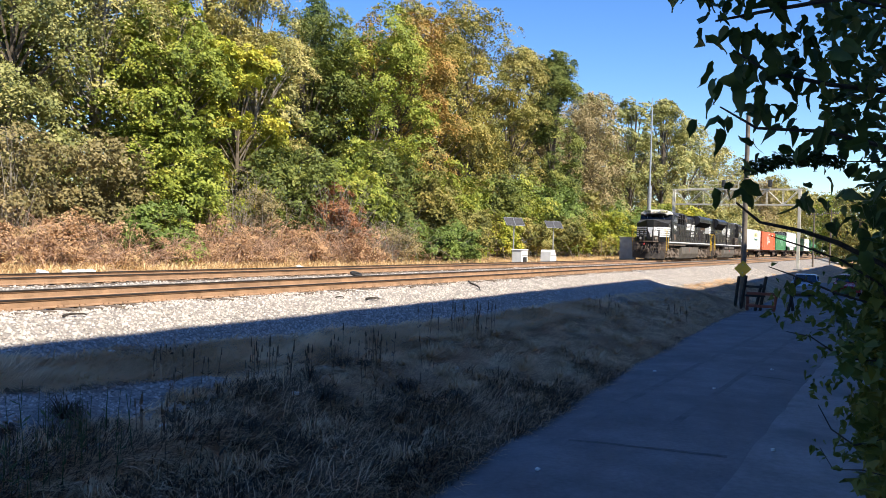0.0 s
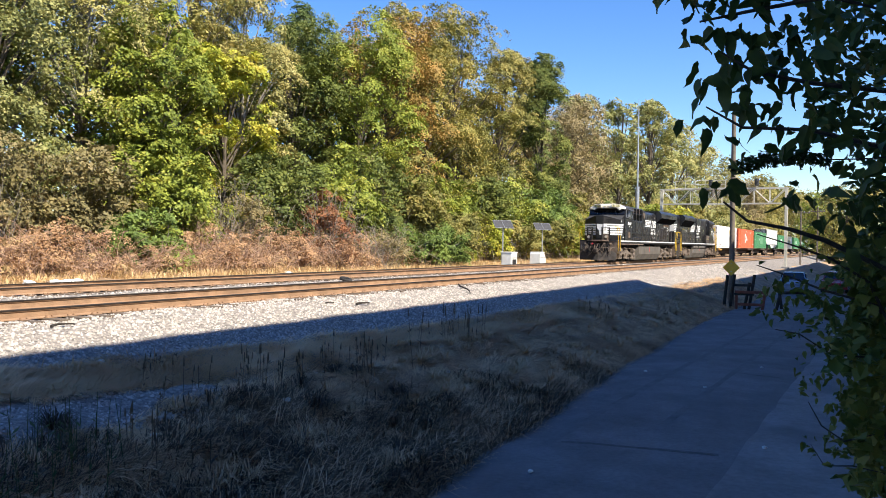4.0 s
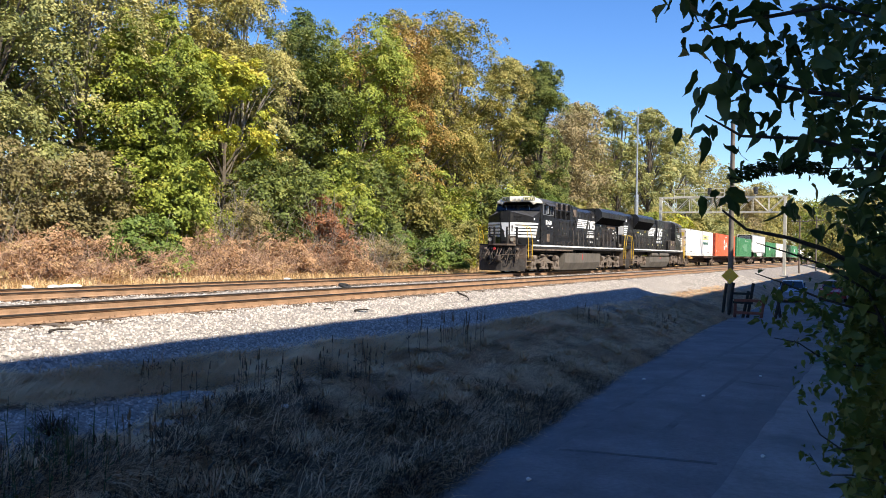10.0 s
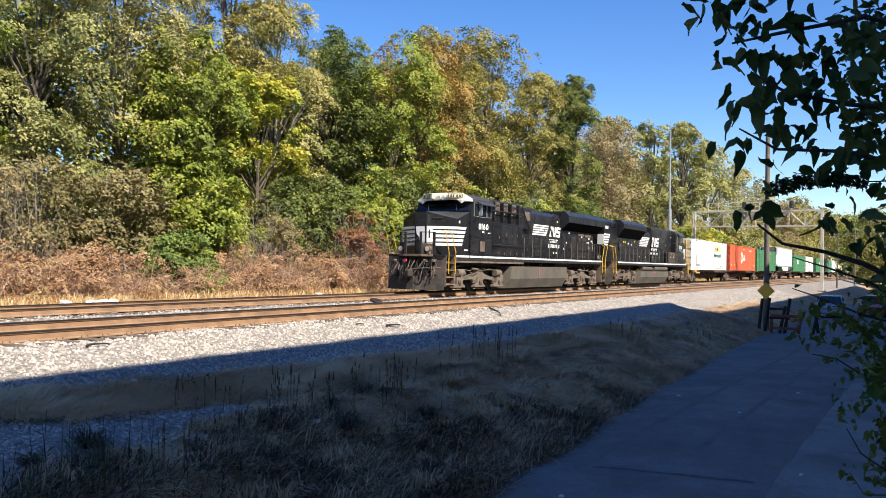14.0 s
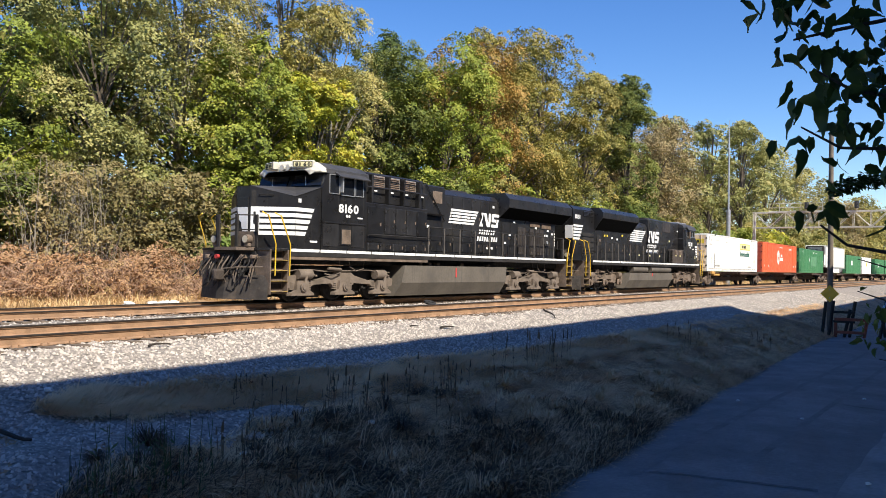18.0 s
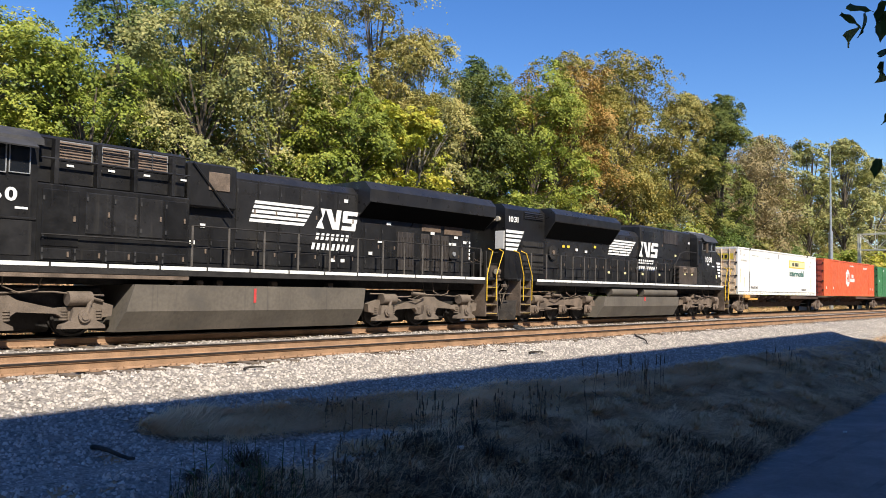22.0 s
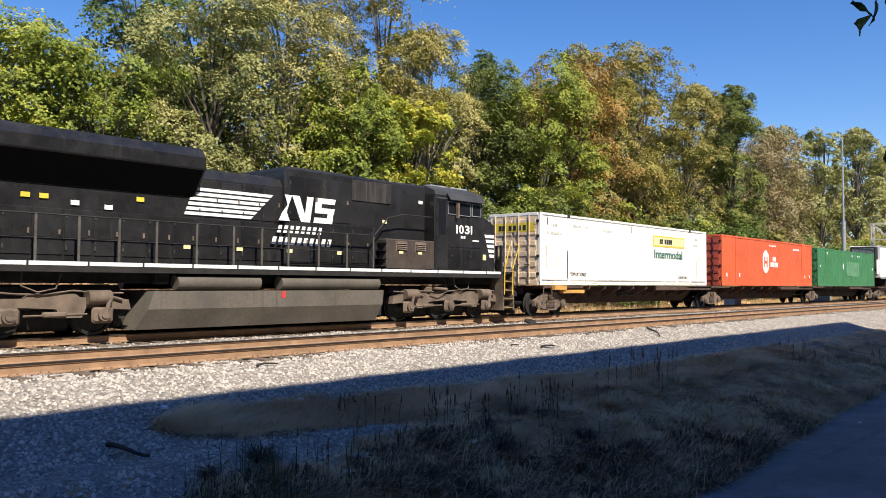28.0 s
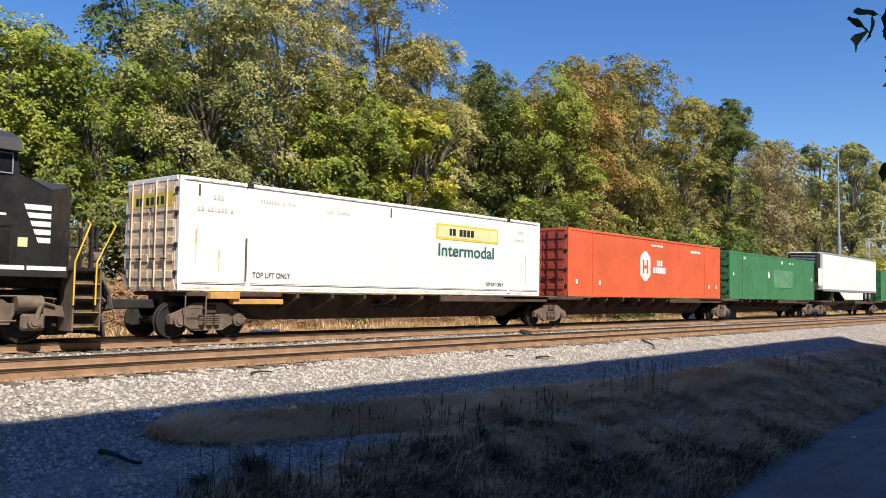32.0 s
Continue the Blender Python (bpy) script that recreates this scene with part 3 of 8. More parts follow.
def shrub(x, y, h, w, tone, n, size, label, seed, twigs=10, category="shrub"):
    g = np.random.default_rng(seed)
    z0 = ground_z(x, y) - 0.05
    t = thing("shrub", x, y, z0, label, category, "undergrowth along the tracks")
    k = 30
    q, rr, hh = g.uniform(0, 2 * np.pi, k), np.sqrt(g.uniform(0, 0.8, k)) * w / 2, g.uniform(0.12, 0.85, k) ** 0.9
    c = np.stack([rr * np.cos(q), rr * np.sin(q) * 0.8, hh * h * (1 - 0.35 * (rr / (w / 2)) ** 2)], 1)
    rad = g.uniform(0.09, 0.22, k) * (w + h) / 2
    rad = np.minimum(rad, c[:, 2] + 0.25)
    dry = tone in ("brown", "red", "tan")
    slim = 0.24 if dry else 0.42
    stems = Geo()
    for i in range(twigs):
        p, e = Vector((g.uniform(-0.45, 0.45) * w, g.normal() * w * 0.14, 0)), Vector(c[i % k]) * g.uniform(0.8, 1.2)
        if dry:
            e = p + Vector((g.normal() * w * 0.22, g.normal() * w * 0.16 - 0.15, h * g.uniform(0.35, 1.0)))
        bow = e + Vector((g.normal() * 0.4, g.normal() * 0.35, g.uniform(-0.5, 0.35) if dry else g.uniform(0.1, 0.5)))
        stems.tube([p, p.lerp(e, 0.5) + Vector((g.normal() * 0.1, g.normal() * 0.1, h * 0.14)), e, bow], 0.015 if dry else 0.02, 3, 0.005, caps=False)
    part("stem_tangle", stems, M["bramble" if tone == "brown" else "pale_bark"], t)
    part("foliage", small_leaves_mesh("foliage", leaf_cloud(g, c, rad, int(n * (2.3 if dry else 2.6)), size * (0.82 if dry else 0.80), 0.2, slim, 0.03 if dry else 0.12), LEAF[tone]), None, t)
    return t


BROWN, VINE = "withered brown brush with tangled bare stems", "mound of green vines over a bush"
BRUSH = [
    (9.0, 30.5, 6.0, 6.0, "drab", 4200, 0.20, "dense olive green bush at the wood's edge"), (12.5, 28.3, 2.0, 5.0, "brown", 2600, 0.16, BROWN),
    (16.0, 35.5, 6.5, 9.0, "dark", 3600, 0.26, "dense dark green bush at the wood's edge"), (24.0, 36.5, 6.5, 9.0, "dark", 3600, 0.26, "dense dark green bush at the wood's edge"), (33.0, 36.5, 6.5, 9.0, "dark", 3600, 0.26, "dense dark green bush at the wood's edge"),
    (17.8, 29.0, 5.2, 3.6, "tan", 2600, 0.2, "bush with withered tan leaves"), (13.2, 29.4, 4.6, 3.4, "tan", 2400, 0.2, "bush with withered tan leaves"),
    (14.5, 30.8, 6.5, 5.5, "dark", 4200, 0.20, "dense dark green bush at the wood's edge"), (17.0, 28.2, 2.0, 5.0, "brown", 3000, 0.16, BROWN),
    (19.5, 30.2, 6.4, 6.0, "drab", 4200, 0.18, "dense olive green bush thick with dry twigs"), (21.5, 28.0, 2.0, 5.0, "brown", 3000, 0.16, BROWN),
    (24.0, 30.2, 6.4, 5.5, "drab", 4200, 0.20, "dense olive green bush at the wood's edge"), (25.8, 28.0, 3.0, 4.2, "vine", 3000, 0.18, VINE),
    (28.5, 30.0, 6.5, 5.0, "leafy", 4200, 0.22, "bright yellow-green bush at the wood's edge"), (29.5, 27.8, 2.4, 4.6, "brown", 3000, 0.16, BROWN),
    (33.0, 29.6, 4.6, 4.4, "tan", 3600, 0.18, "brownish bush thick with dry twigs"), (33.5, 27.4, 2.1, 4.5, "brown", 2800, 0.16, BROWN),
    (36.5, 29.5, 7.5, 5.0, "dark", 4200, 0.22, "dense dark green bush at the wood's edge"), (38.3, 27.8, 4.6, 4.0, "red", 2600, 0.22, "bush with dead rust-red leaves"),
    (38.0, 26.4, 2.2, 4.6, "brown", 2600, 0.16, BROWN), (42.0, 29.0, 8.0, 5.0, "leafy", 4600, 0.24, "bright yellow-green bush at the wood's edge"),
    (42.5, 26.8, 2.6, 4.5, "tan", 2600, 0.16, BROWN), (46.5, 26.6, 3.2, 5.0, "vine", 3800, 0.19, VINE), (50.0, 26.4, 3.0, 5.0, "vine", 3800, 0.19, VINE),
    (46.5, 30.0, 8.0, 5.0, "dark", 4200, 0.24, "dense dark green bush at the wood's edge"), (51.5, 29.6, 8.5, 5.0, "olive", 4200, 0.24, "dense olive green bush at the wood's edge"),
    (54.5, 27.2, 4.6, 4.6, "olive", 3200, 0.2, "dense olive green bush at the wood's edge"), (57.0, 30.0, 8.5, 5.5, "leafy", 4600, 0.25, "bright yellow-green bush at the wood's edge"),
    (59.5, 27.6, 4.2, 5.0, "lime", 3200, 0.2, "bright yellow-green bush at the wood's edge"), (63.5, 29.5, 8.0, 6.0, "dark", 4200, 0.25, "dense dark green bush at the wood's edge"),
    (65.5, 27.4, 4.0, 5.5, "olive", 3200, 0.22, "dense olive green bush at the wood's edge"), (70.0, 29.6, 8.5, 6.0, "leafy", 4200, 0.26, "bright yellow-green bush at the wood's edge"),
    (73.0, 27.5, 4.5, 6.0, "olive", 3200, 0.24, "dense olive green bush at the wood's edge"), (77.0, 29.5, 8.0, 6.5, "vine", 4200, 0.26, VINE),
    (81.0, 27.6, 5.0, 6.5, "lime", 3200, 0.26, "bright yellow-green bush at the wood's edge"), (86.0, 29.0, 8.0, 7.0, "olive", 4200, 0.28, "dense olive green bush at the wood's edge"),
    (92.0, 28.0, 6.5, 7.0, "lime", 4000, 0.28, "bright yellow-green bush at the wood's edge"), (99.0, 28.6, 8.0, 8.0, "vine", 4000, 0.3, VINE),
    (107.0, 28.0, 8.5, 8.0, "leafy", 4000, 0.32, "bright yellow-green bush at the wood's edge"), (116.0, 28.0, 9.0, 9.0, "olive", 4000, 0.34, "dense olive green bush at the wood's edge"),
    (126.0, 27.5, 9.0, 9.0, "lime", 4000, 0.36, "bright yellow-green bush at the wood's edge"), (137.0, 27.0, 9.0, 10.0, "olive", 4000, 0.38, "dense olive green bush at the wood's edge"),
    (150.0, 27.0, 10.0, 12.0, "pale", 4000, 0.42, "dense olive green bush at the wood's edge"), (165.0, 26.5, 11.0, 13.0, "olive", 4000, 0.46, "dense olive green bush at the wood's edge"),
]
for i, (x, y, h, w, tone, n, s, label) in enumerate(BRUSH):
    shrub(x, y, h, w, tone, n, s, label, 300 + i, twigs=150 if tone in ("brown", "tan", "red") else 14)
g_ = random.Random(55)
for i in range(17):
    shrub(8.0 + 2.35 * i + g_.uniform(-0.5, 0.5), 27.2 + g_.uniform(-0.4, 0.5), g_.uniform(0.7, 1.6), 3.6, "brown", 1300, 0.13, "low tangle of dry brown stems and grass", 380 + i, twigs=120)


# ---- grass and weeds ----
def blades(name, x, y, z, length, lean, width, mat, seed, flow=None):
    """Bent blades: a wide lower piece and a pointed upper one; flow: how far they stray from lying down the slope in swirls."""
    g = np.random.default_rng(seed)
    n = len(x)
    a, ln = g.uniform(0, 2 * np.pi, n), length * g.uniform(0.55, 1.3, n)
    tilt = np.clip(g.normal(lean, 0.3, n), 0.05, 1.45)
    if flow is not None:
        swirl = np.array([smooth_noise(p, q, 0.7, 40) * 2.6 + smooth_noise(p, q, 2.1, 41) * 1.6 for p, q in zip(x, y)])
        a = -1.2 + swirl + g.normal(scale=flow, size=n)
    d = np.stack([np.cos(a) * np.sin(tilt), np.sin(a) * np.sin(tilt), np.cos(tilt)], 1)
    d2 = d + np.stack([np.cos(a), np.sin(a), -0.9 * np.ones(n)], 1) * g.uniform(0.2, 0.7, n)[:, None]
    s = np.stack([-np.sin(a), np.cos(a), np.zeros(n)], 1) * (width * g.uniform(0.6, 1.4, n))[:, None]
    p = np.stack([x, y, z], 1)
    m = p + d * (ln * 0.55)[:, None]
    tip = m + d2 * (ln * 0.45)[:, None]
    v = np.stack([p - s, p + s, m + s * 0.8, m - s * 0.8, tip], 1).reshape(-1, 3)
    f = (np.array([(0, 1, 2), (0, 2, 3), (3, 2, 4)])[None] + 5 * np.arange(n)[:, None, None]).reshape(-1, 3)
    return new(name, raw_mesh(name, v, f, mat))


M["straw"] = leaf_material("dry straw", [(0.42, 0.265, 0.14), (0.74, 0.50, 0.28), (0.88, 0.65, 0.40)], 0.8, 0.15)
M["gold_grass"] = leaf_material("golden dry grass", [(0.42, 0.27, 0.12), (0.66, 0.46, 0.23), (0.82, 0.62, 0.36)], 0.8, 0.2)
M["weed"] = leaf_material("dark dead weed", [(0.035, 0.023, 0.015), (0.095, 0.062, 0.038), (0.24, 0.165, 0.10)], 0.8, 0.1)
M["green_weed"] = leaf_material("dull green weed", [(0.04, 0.06, 0.02), (0.07, 0.10, 0.03), (0.12, 0.13, 0.05)], 0.8, 0.2)


def top_z(x, y):
    return max(ballast_z(x, y), ground_z(x, y)) if y > toe(x) else ground_z(x, y)


def tongue(x):
    """The strip of matted grass that lies on the foot of the ballast slope."""
    return float(np.interp(x, [6.0, 7.5, 9.0, 14.0, 20.0], [10.45, 10.25, 10.05, 9.6, 9.2])), float(np.interp(x, [6.0, 6.3, 7.0, 8.0, 10, 16], [0.0, 0.25, 0.52, 0.62, 0.66, 0.7]))


def grassy(x, y):
    c, w = tongue(x)
    on_strip = x > 6.2 and abs(y - c) < w * (1 + 0.5 * smooth_noise(x, y, 1.2, 12))
    lower = (x > 7.0 - 0.6 * (y - 7.0) or (y < 8.2 and x > 3.6)) and y < toe(x) + 0.2 + 0.35 * smooth_noise(x, y, 0.9, 13) or (x > 9.5 + 0.8 * smooth_noise(x, y, 0.8, 17) and y < tongue(x)[0])
    return on_strip or (lower and y > road_left(x) - 0.15)


def thick(x, y):
    """How far the dark dead growth covers the straw: all of the low bank near the bend, in patches further on."""
    foot = float(np.interp(x, [3, 9, 14, 20, 40], [8.5, 7.8, 6.7, 5.8, 5.0]))
    return float(np.clip((foot - y) * 0.75 + 0.42 + 1.1 * smooth_noise(x, y, 0.5, 14) + 0.7 * smooth_noise(x, y, 1.5, 15), 0, 1))


def scatter_grass(n, keep, xr, yr, seed):
    g = np.random.default_rng(seed)
    x = xr[0] + (xr[1] - xr[0]) * g.random(n) ** 1.5
    y = g.uniform(*yr, n)
    ok = np.array([keep(a, b) for a, b in zip(x, y)])
    x, y = x[ok], y[ok]
    return x, y, np.array([top_z(a, b) for a, b in zip(x, y)])


def straw_spot(x, y):
    return grassy(x, y) and thick(x, y) * 0.93 < (math.sin(x * 917.3 + y * 631.7) * 43758.5) % 1.0


def dead_spot(x, y):
    return grassy(x, y) and thick(x, y) > (math.sin(x * 517.3 + y * 331.7) * 23758.5) % 1.0


M["thatch"] = material("matted straw", (0.46, 0.32, 0.19), 0.95, vary=0.3, size=2.5, stain=(0.42, 0.28, 0.165), stain_at=0.62, stain_size=1.6, bump=0.8, bump_size=35)


def thatch_sheet():
    """Old straw beaten flat on the foot of the slope."""
    xs, n = np.arange(6.1, 30, 0.12), 18
    v = []
    for x in xs:
        c, w = tongue(x)
        for j in range(n):
            q = 2 * j / (n - 1) - 1
            y = c + q * w * (1.0 + 0.4 * smooth_noise(x, q * 3, 1.3, 44) + 0.25 * smooth_noise(x, q, 4.0, 46))
            v.append((x, y, top_z(x, y) + 0.055 * (1 - q ** 4) - 0.042 + 0.035 * smooth_noise(x, y, 2.6, 45)))
    f = [(i * n + j, (i + 1) * n + j, (i + 1) * n + j + 1, i * n + j + 1) for i in range(len(xs) - 1) for j in range(n - 1)]
    return new("straw_mat", raw_mesh("straw_mat", v, f, M["thatch"], True))


tagged(thatch_sheet(), "flattened mat of old straw along the slope", "grass", kind="stuff")
x, y, z = scatter_grass(150000, straw_spot, (3.0, 60), (4.6, 11.0), 21)
tagged(blades("dry_grass", x, y, z + 0.015, 0.30, 1.45, 0.006, M["straw"], 22, 0.45), "matted dry straw-coloured grass on the bank", "grass", kind="stuff")
x, y, z = scatter_grass(60000, lambda a, b: a > 6.0 and abs(b - tongue(a)[0]) < tongue(a)[1] * (1.15 + 0.4 * smooth_noise(a, b, 1.7, 47)), (6.2, 30), (8.4, 10.9), 29)
tagged(blades("beaten_grass", x, y, z + 0.04, 0.30, 1.45, 0.005, M["straw"], 30, 0.6), "pale straw lying flat in swirls", "grass", kind="stuff")
x, y, z = scatter_grass(100000, dead_spot, (2.6, 28), (4.6, 9.0), 23)
tagged(blades("dead_weeds", x, y, z, 0.27, 0.95, 0.006, M["weed"], 24, 1.0), "dark dead weeds matted over the low bank", "grass", kind="stuff")
x, y, z = scatter_grass(26000, dead_spot, (2.6, 40), (4.6, 9.0), 27)
tagged(blades("pale_stems", x, y, z + 0.05, 0.36, 1.2, 0.0045, M["straw"], 28, 1.2), "thin pale stems bent over the dark weeds", "grass", kind="stuff")
g_ = np.random.default_rng(25)
x = 4 + 120 * g_.random(38000) ** 1.5
y = 24.5 + 2.8 * g_.random(38000) ** 0.8
z = np.array([top_z(a, b) if b < 25.2 else ground_z(a, b) for a, b in zip(x, y)])
keep = np.array([smooth_noise(a, b, 0.35, 16) > -0.35 - 0.25 * (b - 24.5) for a, b in zip(x, y)])
tagged(blades("golden_grass", x[keep], y[keep], z[keep], 0.42, 0.8, 0.010, M["gold_grass"], 26), "golden dry grass between the track and the wood", "grass", kind="stuff")


def tussock(x, y, r, n, mat, label, seed):
    """A tuft whose blades spring from one root and droop outwards."""
    g = np.random.default_rng(seed)
    t = thing("grass_tussock", x, y, top_z(x, y), label, "grass", "grass tussocks on the bank")
    a, rr = g.uniform(0, 2 * np.pi, n), r * g.uniform(0.45, 1.15, n)
    up = r * g.uniform(0.15, 0.6, n)
    d = np.stack([np.cos(a), np.sin(a), np.zeros(n)], 1)
    root = d * (r * 0.18 * g.random(n))[:, None]
    side = np.stack([-np.sin(a), np.cos(a), np.zeros(n)], 1) * (0.006 * g.uniform(0.6, 1.4, n))[:, None]
    mid = root + d * (rr * 0.5)[:, None] + np.array([0, 0, 1]) * up[:, None]
    tip = root + d * rr[:, None] + np.array([0, 0, 1]) * (up * g.uniform(0.0, 0.75, n))[:, None]
    v = np.stack([root - side, root + side, mid + side * 0.8, mid - side * 0.8, tip], 1).reshape(-1, 3)
    f = (np.array([(0, 1, 2), (0, 2, 3), (3, 2, 4)])[None] + 5 * np.arange(n)[:, None, None]).reshape(-1, 3)
    part("tuft", raw_mesh("tuft", v, f, M[mat]), None, t)


g_ = random.Random(61)
for i in range(150):
    x = 5.5 + 34 * g_.random() ** 1.4
    y = road_left(x) + 0.25 + (8.3 - road_left(x)) * g_.random()
    pale = x > 13 or g_.random() < 0.35
    tussock(x, y, g_.uniform(0.2, 0.45), 90, "straw" if pale else "weed", "drooping tuft of pale dry grass" if pale else "drooping tuft of dark dead grass", 700 + i)


def weed_clump(x, y, rx, ry, n, h, label, seed, mat="weed", heads=True):
    g = random.Random(seed)
    t = thing("weed_clump", x, y, 0, label, "weeds", "weed clumps on the bank")
    for i in range(n):
        px, py = g.gauss(0, rx), g.gauss(0, ry)
        z0, hh = top_z(x + px, y + py), h * g.uniform(0.55, 1.25)
        lx, ly = g.gauss(0, 0.06) * hh, g.gauss(0, 0.06) * hh
        s = Geo().tube([(px, py, z0 - 0.02), (px + lx * 0.5, py + ly * 0.5, z0 + hh * 0.55), (px + lx, py + ly, z0 + hh)], 0.006, 3, 0.003, caps=False)
        if heads:
            k = g.uniform(0.16, 0.3) * hh
            s.tube([(px + lx * 0.9, py + ly * 0.9, z0 + hh - k), (px + lx * 0.95, py + ly * 0.95, z0 + hh - k * 0.5), (px + lx, py + ly, z0 + hh)], 0.017, 4, 0.006)
        for j in range(3):
            q, zz, ln = g.uniform(0, 6.28), g.uniform(0.1, 0.6) * hh, g.uniform(0.05, 0.14)
            a = Vector((px + lx * 0.4, py + ly * 0.4, z0 + zz))
            b = a + Vector((math.cos(q) * ln, math.sin(q) * ln, ln * 0.5))
            w = Vector((-math.sin(q), math.cos(q), 0)) * ln * 0.16
            s.add([a, a.lerp(b, 0.5) + w, b, a.lerp(b, 0.5) - w], [(0, 1, 2, 3)])
        part("stalk", s, M[mat], t)
    return t


DEAD = "upright dead brown weed stalks with seed heads"
for i, (x, y, rx, ry, n, h) in enumerate(((10.2, 8.3, 0.55, 0.25, 26, 0.55), (12.9, 8.5, 0.7, 0.25, 26, 0.5), (17.6, 8.7, 0.7, 0.25, 24, 0.75), (26.9, 8.5, 0.5, 0.3, 12, 0.6),
                                          (32.4, 7.2, 0.5, 0.3, 9, 0.5), (8.7, 8.9, 0.35, 0.3, 10, 0.45), (7.3, 7.6, 0.4, 0.4, 16, 0.5), (8.9, 9.7, 0.12, 0.08, 3, 0.4), (9.5, 10.3, 0.2, 0.1, 8, 0.2))):
    weed_clump(x, y, rx, ry, n, h, DEAD, 400 + i)
weed_clump(5.9, 7.7, 0.3, 0.3, 30, 0.6, "clump of dull green weeds at the foot of the slope", 420, "green_weed", False)
weed_clump(5.1, 7.3, 0.25, 0.3, 18, 0.5, "clump of dull green weeds at the foot of the slope", 421, "green_weed", False)


# ---- the train ----
TRAIN, WHEELS = [], []
M["red_box"] = material("orange-red container paint", (0.66, 0.12, 0.045), 0.55, vary=0.12, size=0.8, stain=(0.40, 0.05, 0.025), stain_at=0.64, bump=0.05, streak=(0.33, 0.06, 0.03), streak_at=0.7)
M["green_box"] = material("green container paint", (0.055, 0.20, 0.085), 0.5, vary=0.12, size=0.8, stain=(0.045, 0.15, 0.07), bump=0.05, streak=(0.04, 0.12, 0.06), streak_at=0.7)
M["white_box"] = material("white container paint", (0.84, 0.825, 0.78), 0.5, vary=0.05, size=0.5, stain=(0.62, 0.56, 0.42), stain_at=0.66, bump=0.04, streak=(0.62, 0.50, 0.28), streak_at=0.74)
# dirt and rust are real; warm sunlight on the doors is put into the base
M["door_rust"] = material("dirty white door with sunlit tone", (0.72, 0.57, 0.40), 0.75, vary=0.25, size=1.2, stain=(0.26, 0.13, 0.07), stain_at=0.56, stain_size=1.1, bump=0.2, bump_size=20, streak=(0.30, 0.15, 0.08), streak_at=0.58)
M["red_door"] = material("faded dark red door", (0.42, 0.075, 0.045), 0.7, vary=0.2, size=1.2, stain=(0.16, 0.05, 0.035), bump=0.1)
M["cream"] = material("cream lettering panel", (0.72, 0.66, 0.36), 0.6, vary=0.1, size=3, bump=0.0)
M["gold_sign"] = material("yellow sign panel", (0.72, 0.55, 0.06), 0.55, vary=0.12, size=3, bump=0.0)
M["dark_text"] = material("black lettering", (0.02, 0.02, 0.022), 0.6, vary=0.1, bump=0.0)
M["green_text"] = material("dark green lettering", (0.02, 0.13, 0.10), 0.6, vary=0.1, bump=0.0)
M["car_steel"] = material("rusty brown flat car steel", (0.075, 0.045, 0.032), 0.9, vary=0.35, size=2, stain=(0.03, 0.025, 0.022), stain_at=0.56, bump=0.3, bump_size=25)
M["orange_wood"] = material("ochre painted step", (0.62, 0.33, 0.07), 0.7, vary=0.2, size=3, stain=(0.35, 0.2, 0.08), bump=0.1)
M["lamp_glass"] = material("headlamp lens", (0.55, 0.50, 0.40), 0.1, vary=0.05, bump=0.0, spec=0.9)
M["louvre"] = material("brown dusty louvre", (0.13, 0.09, 0.065), 0.85, vary=0.3, size=5, bump=0.2)
M["warm_door"] = material("brownish sooty panel", (0.032, 0.027, 0.025), 0.6, vary=0.3, size=2, bump=0.1, streak=(0.075, 0.064, 0.056), streak_at=0.5)
M["red_mark"] = material("red paint mark", (0.5, 0.05, 0.05), 0.6, vary=0.2, bump=0.0)
M["faint"] = material("faded stencil paint", (0.60, 0.58, 0.53), 0.7, vary=0.25, size=6, bump=0.0)
M["brow_paint"] = material("weathered cream paint", (0.62, 0.59, 0.50), 0.6, vary=0.12, size=2, stain=(0.40, 0.36, 0.28), stain_at=0.56, bump=0.03)
M["truck_dust"] = material("dry dust on cast steel", (0.155, 0.122, 0.096), 0.95, vary=0.3, size=2.5, stain=(0.10, 0.08, 0.06), stain_at=0.6, bump=0.3, bump_size=25)
M["truck_rust"] = material("brown rust on cast steel", (0.15, 0.112, 0.085), 0.95, vary=0.35, size=2.5, stain=(0.05, 0.038, 0.03), stain_at=0.58, bump=0.3, bump_size=25)
M["worn_yellow"] = material("worn yellow paint", (0.40, 0.27, 0.05), 0.7, vary=0.3, size=6, stain=(0.15, 0.11, 0.07), stain_at=0.48, stain_size=3.0, bump=0.05)
# lit grey of upward faces put into the colour, along with dust
M["roof_lit_dust"] = material("dusty black paint with roof light in tone", (0.042, 0.041, 0.042), 0.6, vary=0.25, size=1.2, stain=(0.07, 0.064, 0.056), stain_at=0.6, bump=0.08, bump_size=8)
M["stencil"] = material("worn dark stencil paint", (0.16, 0.15, 0.14), 0.7, vary=0.3, size=6, bump=0.0)
M["pale_rust"] = material("pale rust wash", (0.66, 0.50, 0.27), 0.8, vary=0.3, size=6, stain=(0.40, 0.22, 0.10), stain_at=0.6, stain_size=3.0, bump=0.0)
M["soot"] = material("sooty scraped plough steel", (0.035, 0.029, 0.025), 0.85, vary=0.5, size=3, stain=(0.13, 0.10, 0.075), stain_at=0.60, stain_size=2.2, bump=0.3, bump_size=20)
M["pilot"] = material("sooty brown pilot steel", (0.055, 0.042, 0.034), 0.85, vary=0.4, size=2, stain=(0.12, 0.09, 0.07), stain_at=0.6, bump=0.3, bump_size=20)
